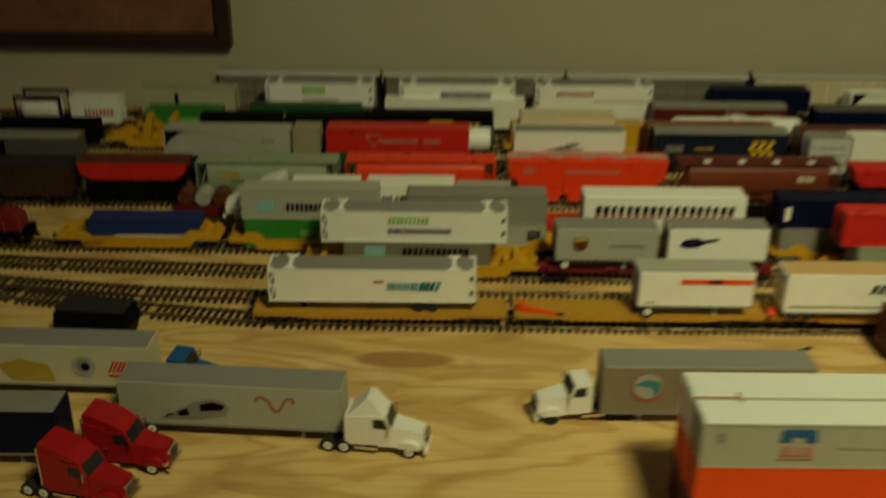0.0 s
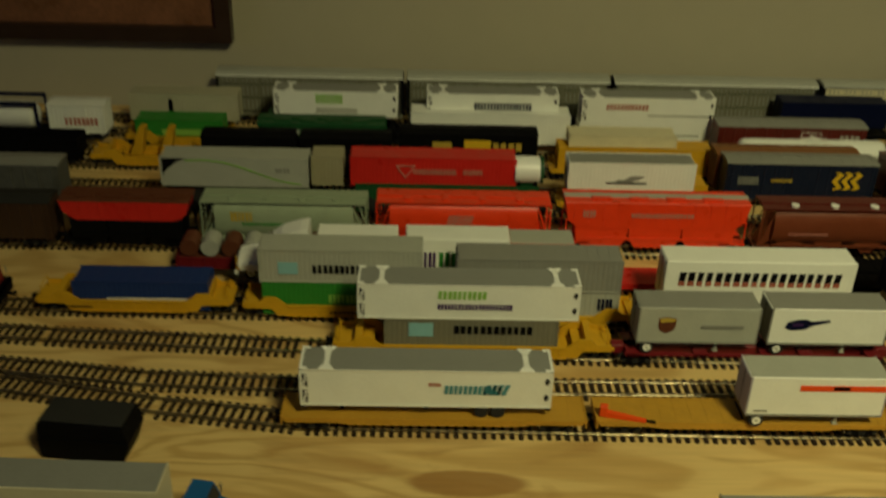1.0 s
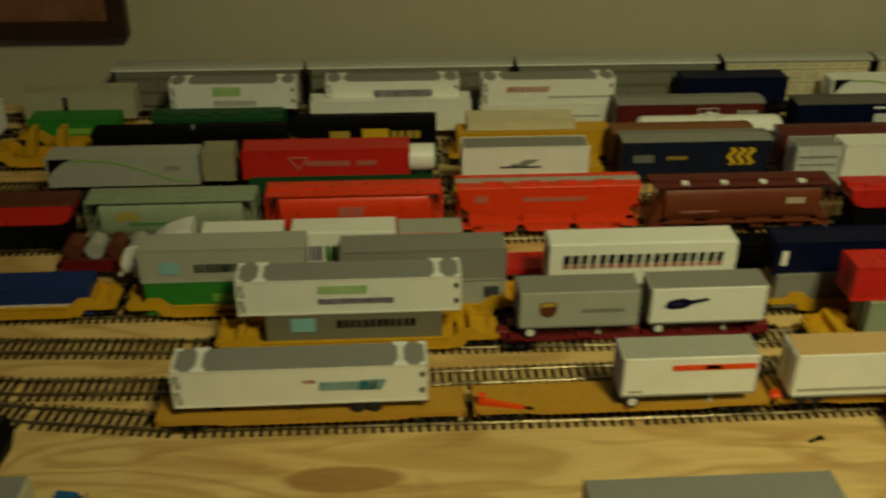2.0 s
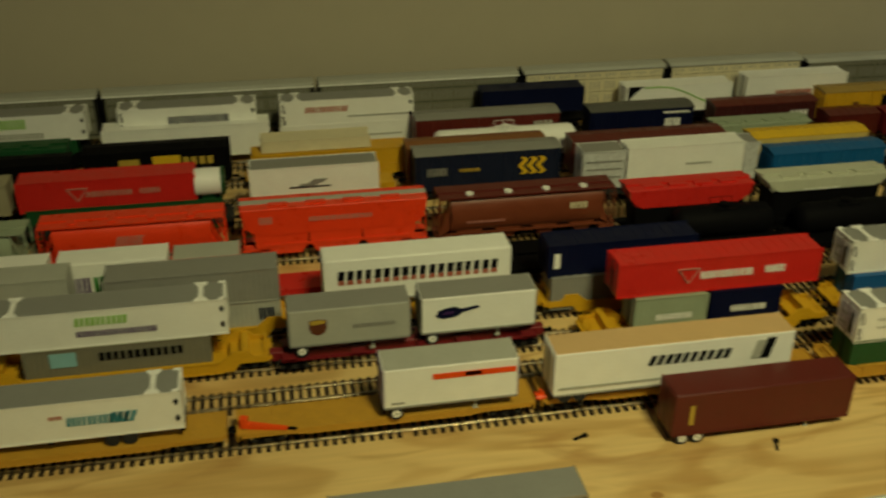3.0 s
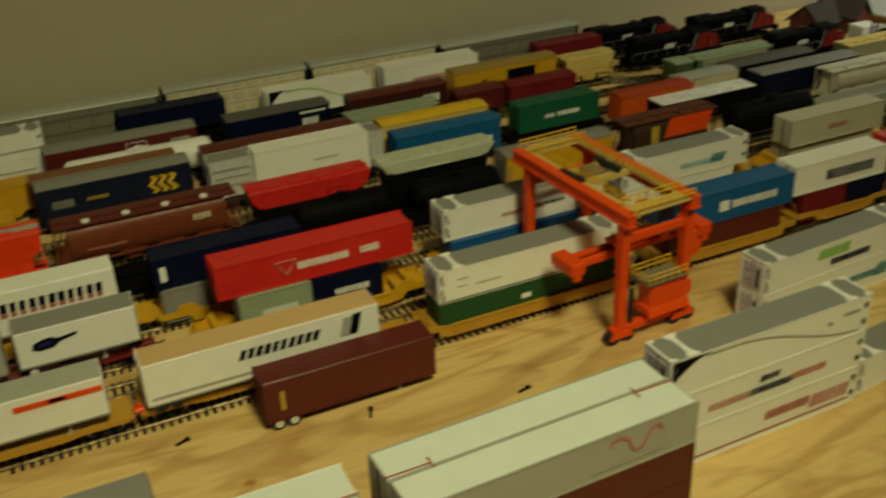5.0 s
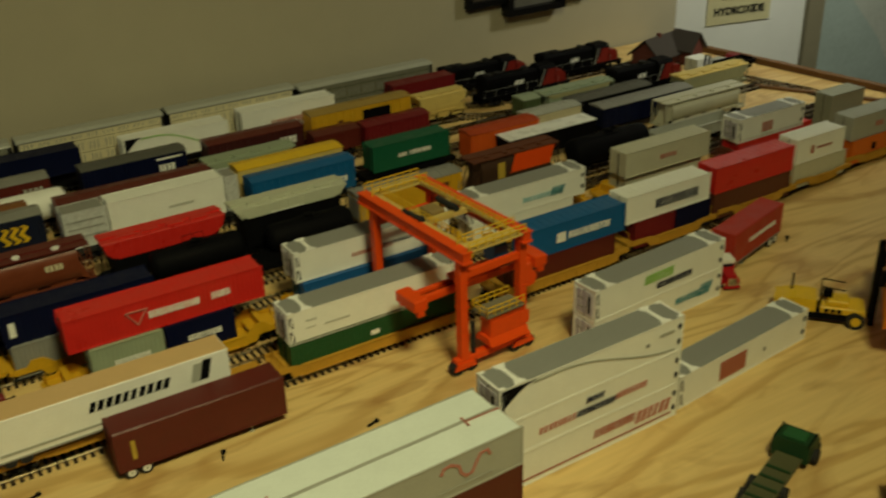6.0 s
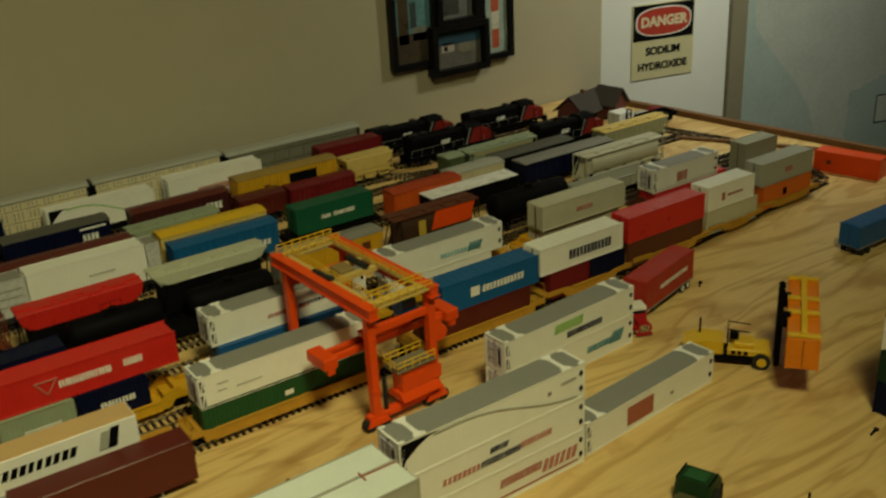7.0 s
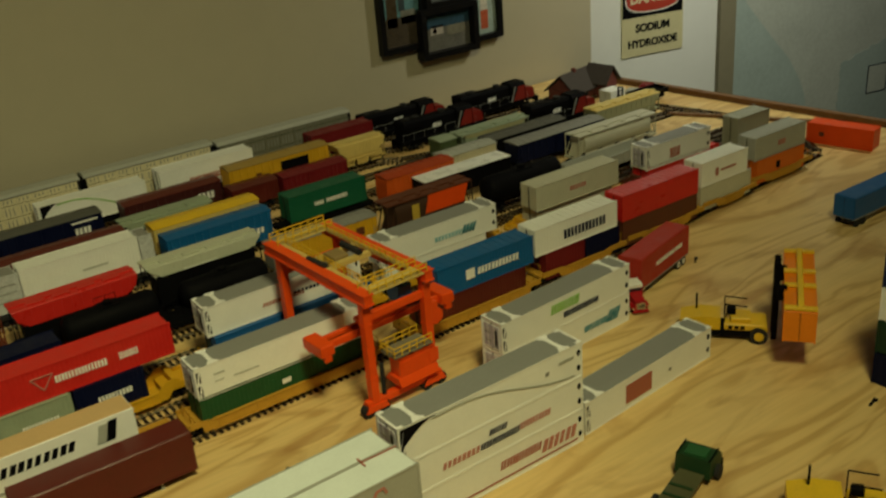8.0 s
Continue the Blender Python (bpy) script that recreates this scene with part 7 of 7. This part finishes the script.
# black tapered crate by the tracks
th = thing("black_hopper_shell", "black plastic hopper shell lying by the tracks", "model part", pose(-0.3035, 0.6908, 0, 0, 0, -6))
part("shell", Form().prism_y([(-0.033, 0.0), (0.029, 0.0), (0.035, 0.018), (0.032, 0.032), (-0.032, 0.032), (-0.034, 0.018)], -0.016, 0.016, BLACK), th)
part("lid", Form().box(-0.031, 0.031, -0.0140, 0.0140, 0.032, 0.0345, DARKGREY, 0.001), th)
part("rib", Form().box(-0.034, 0.035, -0.0172, -0.0160, 0.0165, 0.0190, BLACK), th)
# crumbs on the plywood
for i, (x, y, a) in enumerate(((0.339, 0.678, 20), (0.486, 0.642, 70), (1.188, 0.650, 40), (1.07, 0.340, 10), (1.11, 0.327, 30), (0.612, 0.610, 15))):
    th = thing("loose_coupler", "tiny black coupler lying on the plywood", "model part", pose(x, y, 0, 0, 0, a), "loose couplers")
    part("shank", Form().box(-0.006, 0.004, -0.0010, 0.0010, 0, 0.0016, BLACK), th)
    part("head", Form().box(0.003, 0.0065, -0.0024, 0.0018, 0, 0.0024, BLACK, 0.0005), th)

# ---- far corner: house, engines' neighbours, end track ----
track([(1.6, 0.781), (1.65, 0.8684), (1.655, 1.0043), (1.61, 1.1787)], (1.6, 1.7), "dark track along the table's far end")
BOARD = mat("stained_board", (0.17, 0.085, 0.035), 0.5, 0, 0.2, 30)
slab("trim_end_board", Form().prism_z([(1.730, 1.030), (1.762, 0.820), (1.830, 0.320), (1.842, 0.320), (1.774, 0.820), (1.720, 1.200), (1.688, 1.380), (1.674, 1.380), (1.708, 1.197)], -0.030, 0.010, BOARD), "brown stained board along the table's far end", "board")
th = thing("wood_strip", "thin brown wooden strip lying at the table's far end", "wood strip", pose(1.6729, 0.951, 0, 0, 0, -60.9))
part("strip", Form().box(-0.143, 0.143, -0.004, 0.004, 0, 0.005, BOARD, 0.0006), th)
HOUSE = pose(1.583, 1.282, 0, 0, 0, 12) @ Matrix.Diagonal((0.86, 0.90, 0.80, 1))
BRICK = mat("brick_plastic", (0.16, 0.05, 0.04), 0.7, 0, 0.3, 200)
SHINGLE = mat("shingle_plastic", (0.060, 0.050, 0.045), 0.8, 0, 0.25, 150, 0.4)
th = thing("model_house", "small brick model house with a weathered grey gabled roof", "model house", HOUSE)
part("wall", Form().box(-0.060, 0.060, -0.032, 0.032, 0, 0.030, BRICK), th)
part("gable", Form().prism_x([(-0.032, 0.030), (0.032, 0.030), (0.0, 0.060)], -0.058, 0.058, BRICK), th)
f = Form()
for s in (-1, 1):
    f.add([(-0.066, s * 0.040, 0.024), (0.066, s * 0.040, 0.024), (0.066, 0, 0.0630), (-0.066, 0, 0.0630), (-0.066, s * 0.040, 0.0270), (0.066, s * 0.040, 0.0270), (0.066, 0, 0.0660), (-0.066, 0, 0.0660)],
          [(0, 1, 2, 3), (4, 5, 6, 7), (0, 1, 5, 4), (1, 2, 6, 5), (3, 0, 4, 7), (2, 3, 7, 6)], SHINGLE)
part("roof", f, th)
part("wing", Form().box(0.015, 0.055, -0.062, -0.030, 0, 0.036, BRICK), th)
part("wing_gable", Form().prism_y([(0.013, 0.036), (0.057, 0.036), (0.035, 0.066)], -0.062, -0.010, BRICK), th)
f = Form()
for s in (-1, 1):
    f.add([(0.035 + s * 0.030, -0.068, 0.032), (0.035 + s * 0.030, -0.005, 0.032), (0.035, -0.005, 0.071), (0.035, -0.068, 0.071), (0.035 + s * 0.030, -0.068, 0.0345), (0.035 + s * 0.030, -0.005, 0.0345), (0.035, -0.005, 0.0735), (0.035, -0.068, 0.0735)],
          [(0, 1, 2, 3), (4, 5, 6, 7), (0, 1, 5, 4), (1, 2, 6, 5), (3, 0, 4, 7), (2, 3, 7, 6)], SHINGLE)
part("wing_roof", f, th)
part("chimney", Form().box(-0.018, -0.011, -0.004, 0.004, 0.050, 0.071, BRICK), th)
for x in (-0.040, -0.015):
    part("window", Form().box(x - 0.006, x + 0.006, -0.0326, -0.0319, 0.010, 0.022, GLASS), th)
part("door", Form().box(0.029, 0.041, -0.0626, -0.0619, 0.0, 0.020, WHITE), th)
toy_car("silver model car parked by the house", pose(1.6426, 1.1983, 0, 0, 0, 200), PALEGREY)
toy_car("red model car parked by the house", pose(1.6833, 1.2033, 0, 0, 0, 200), DARKRED)
gondola("black flat wagon on the end track", 1.5984, 1.6782, 1.1594, BLACK, top=0.018)
semi_trailer("small white trailer by the engines", 1.558, 1.593, 1.183, 0.0, 0.034, WHITE, WHITE, (), axles=1)
lift_truck("small yellow work vehicle by the engines", pose(1.548, 1.143, 0, 0, 0, 30) @ Matrix.Scale(0.5, 4))

# ---- pictures, sign and map on the walls ----
FRAME = mat("black_frame", (0.006, 0.006, 0.007), 0.4, 0, 0.1, spec=0.2)
DARKWOOD = mat("dark_wood_frame", (0.035, 0.018, 0.012), 0.4, 0, 0.2, 40)


def framed(label, x0, x1, z0, z1, w, depth, frame_mat, panes):
    """A picture frame on the north wall; panes: (u0, u1, v0, v1, material) within its opening."""
    th = thing("picture_frame", label, "picture", pose((x0 + x1) / 2, YW, (z0 + z1) / 2), "pictures on the wall")
    hx, hz = (x1 - x0) / 2, (z1 - z0) / 2
    for nm, (a, b, c, d) in (("left_bar", (-hx, -hx + w, -hz, hz)), ("right_bar", (hx - w, hx, -hz, hz)), ("bottom_bar", (-hx + w, hx - w, -hz, -hz + w)), ("top_bar", (-hx + w, hx - w, hz - w, hz))):
        part("frame_bar", Form().box(a, b, -depth, -0.0005, c, d, frame_mat), th)
    sheet = part("sheet", Form().box(-hx + w, hx - w, -depth * 0.4, -0.0006, -hz + w, hz - w, panes[0]), th)
    for u0, u1, v0, v1, material in panes[1:]:
        a, b = -hx + w + (2 * hx - 2 * w) * u0, -hx + w + (2 * hx - 2 * w) * u1
        c, d = -hz + w + (2 * hz - 2 * w) * v0, -hz + w + (2 * hz - 2 * w) * v1
        part("image_area", Form().box(a, b, -depth * 0.4 - 0.0004, -depth * 0.4 + 0.0001, c, d, material), sheet)
    return th


PRINT = lambda n, c: mat("print_" + n, c, 0.35, 0, 0.35, 25)
framed("large picture in a dark wooden frame with a brown image", -0.7660, -0.3150, 0.0950, 0.4150, 0.020, 0.022, DARKWOOD, [PRINT("brown", (0.20, 0.085, 0.045))])
framed("black picture frame with a teal and amber print", 1.2412, 1.3376, 0.1250, 0.3145, 0.010, 0.016, FRAME, [PRINT("teal", (0.11, 0.24, 0.27)), (0.0, 1, 0.0, 0.3, PRINT("amber", (0.07, 0.055, 0.04))), (0.12, 0.4, 0.2, 0.9, PRINT("umber", (0.07, 0.05, 0.03))), (0.5, 0.9, 0.22, 0.36, PRINT("dusk", (0.20, 0.20, 0.17))), (0.45, 0.62, 0.36, 0.62, PRINT("gloom", (0.05, 0.07, 0.08)))])
framed("black picture frame with a blue and sand print", 1.3206, 1.4472, 0.1020, 0.1925, 0.011, 0.024, FRAME, [PRINT("sand", (0.13, 0.125, 0.11)), (0, 1, 0.6, 1, PRINT("deep_blue", (0.03, 0.07, 0.11))), (0.15, 0.42, 0.42, 0.66, PRINT("pale", (0.42, 0.38, 0.34))), (0.2, 0.28, 0.45, 0.58, PRINT("rust", (0.22, 0.08, 0.05))), (0.5, 0.9, 0.35, 0.6, PRINT("straw", (0.18, 0.17, 0.13)))])
framed("small black picture frame with a pale print", 1.3357, 1.4302, 0.1900, 0.2745, 0.011, 0.022, FRAME, [PRINT("mist", (0.17, 0.18, 0.18)), (0.1, 0.6, 0.1, 0.6, PRINT("stone", (0.07, 0.07, 0.07)))])
framed("black picture frame with a red and white tower print", 1.4349, 1.5105, 0.1130, 0.3145, 0.010, 0.016, FRAME, [PRINT("haze", (0.32, 0.40, 0.37)), (0.36, 0.66, 0.05, 0.24, PRINT("tower_red", (0.45, 0.10, 0.05))), (0.36, 0.66, 0.24, 0.42, PRINT("tower_white", (0.55, 0.52, 0.45))), (0.36, 0.66, 0.42, 0.66, PRINT("tower_red_b", (0.45, 0.10, 0.05)))])


def words(text, size, place, material, parent, name="lettering"):
    """Flat built-in lettering, made into a mesh, on the east wall."""
    cu = bpy.data.curves.new(name, "FONT")
    cu.body, cu.size, cu.align_x, cu.align_y, cu.extrude = text, size, "CENTER", "CENTER", 0.0003
    cu.offset = size * 0.045
    tmp = bpy.data.objects.new(name, cu)
    scene.collection.objects.link(tmp)
    me = bpy.data.meshes.new_from_object(tmp.evaluated_get(bpy.context.evaluated_depsgraph_get()))
    bpy.data.objects.remove(tmp)
    me.materials.clear()
    me.materials.append(material)
    ob = new(name, me)
    ob.parent = parent
    ob.matrix_basis = Matrix.Translation(place) @ Matrix.Rotation(radians(-90), 4, "Z") @ Matrix.Rotation(radians(90), 4, "X")
    return ob


SY0, SY1, SZ0, SZ1 = -0.2245, -0.0725, 0.018, 0.174
sign = thing("wall_sign", "white warning sign with a red oval on black and black letters", "sign", ART @ pose(0, (SY0 + SY1) / 2, (SZ0 + SZ1) / 2))
hy, hz = (SY1 - SY0) / 2, (SZ1 - SZ0) / 2
part("board", Form().box(-0.0030, -0.0002, -hy, hy, -hz, hz, mat("sign_cream", (0.60, 0.56, 0.34), 0.45)), sign, "cream sign board")
zb = hz - 0.075
part("header", Form().box(-0.0034, -0.0029, -hy + 0.002, hy - 0.002, zb, hz - 0.002, BLACK), sign, "black header panel")


def oval(r_y, r_z, x, material, zc):
    n = 40
    pts = [(r_y * math.copysign(abs(math.cos(a)) ** 0.75, math.cos(a)), zc + r_z * math.copysign(abs(math.sin(a)) ** 0.75, math.sin(a))) for a in (2 * math.pi * i / n for i in range(n))]
    return Form().prism_x(pts, x - 0.0005, x, material)


zc = (zb + hz) / 2
part("oval_rim", oval(hy * 0.90, 0.030, -0.0033, INKS["white"], zc), sign)
part("oval", oval(hy * 0.86, 0.0275, -0.0037, mat("sign_red", (0.42, 0.050, 0.030), 0.45), zc), sign, "red oval")
words("DANGER", 0.028, (-0.0043, 0, zc), INKS["cream"], sign)
words("SODIUM", 0.0225, (-0.0034, 0, zb - 0.024), BLACK, sign)
words("HYDROXIDE", 0.0215, (-0.0034, 0, zb - 0.056), BLACK, sign)

# door jamb and wall map
slab("trim_jamb", Form().box(-0.012, -0.0004, -0.357, -0.316, -0.90, 1.30, mat("jamb_paint", (0.24, 0.22, 0.15), 0.6)), "olive-grey upright door jamb", "trim", m=ART)
SEA = mat("map_sea", (0.37, 0.455, 0.44), 0.5, 0, 0.10, 12)
LAND = mat("map_land", (0.47, 0.51, 0.47), 0.5, 0, 0.12, 14)
mp = thing("wall_map", "large faded blue wall map under a plastic sheet", "map", ART @ pose(0, -0.762, 0.10))
part("sheet", Form().box(-0.004, -0.0005, -0.40, 0.420, -0.42, 0.70, LAND), mp)
part("border", Form().box(-0.0048, -0.0040, 0.4145, 0.4175, -0.42, 0.70, NAVY), mp, "thin dark border line")


def coast(pts, seed):
    """A closed outline whose sides are broken up into small bays."""
    r, out = random.Random(seed), []
    for a, b in zip(pts, pts[1:] + pts[:1]):
        n = max(1, int(math.dist(a, b) / 0.012))
        for i in range(n):
            k = 0 if i == 0 else r.uniform(-0.004, 0.004)
            out.append((a[0] + (b[0] - a[0]) * i / n + k, a[1] + (b[1] - a[1]) * i / n + k))
    return out


part("sea_area", Form().prism_x(coast([(0.413, -0.40), (0.190, -0.40), (0.190, -0.257), (0.207, -0.213), (0.245, -0.154), (0.314, -0.078), (0.372, -0.012), (0.385, 0.10), (0.413, 0.20)], 1), -0.0046, -0.0040, SEA), mp)
part("sea_area", Form().prism_x(coast([(0.092, -0.40), (-0.38, -0.40), (-0.38, -0.10), (-0.12, -0.13), (0.019, -0.172), (0.088, -0.194)], 2), -0.0046, -0.0040, SEA), mp)
for a, b, c, d in ((-0.060, 0.002, -0.2145, -0.2120), (-0.060, 0.002, -0.2810, -0.2785), (-0.0005, 0.002, -0.2785, -0.2145), (-0.060, -0.0575, -0.2785, -0.2145)):
    part("inset_border", Form().box(-0.0056, -0.0046, a, b, c, d, NAVY), mp)
part("inset_sheet", Form().box(-0.0052, -0.0046, -0.0575, -0.0005, -0.2785, -0.2145, LAND), mp)
# lamp bodies on the ceiling
lamp = thing("ceiling_lamp", "round flush ceiling lamp over the layout table", "lamp", pose(0.50, -0.22, 1.34))
part("base", Form().rod((0, -0.02, 0.045), (0, -0.02, 0.16), 0.11, CEIL, 24), lamp, smooth=True)
part("rim", Form().rod((0, -0.016, 0.020), (0, -0.05, 0.060), 0.120, METAL, 24), lamp, smooth=True)
lamp = thing("pendant_lamp", "small metal pendant lamp on a cord", "lamp", pose(1.95, 0.80, 0.80))
part("shade", Form().rod((0, -0.03, 0.012), (0, -0.06, 0.05), 0.075, METAL, 20, 0.03), lamp, smooth=True)
part("cord", Form().rod((0, -0.06, 0.05), (0, -0.06, 0.70), 0.004, BLACK, 8), lamp)
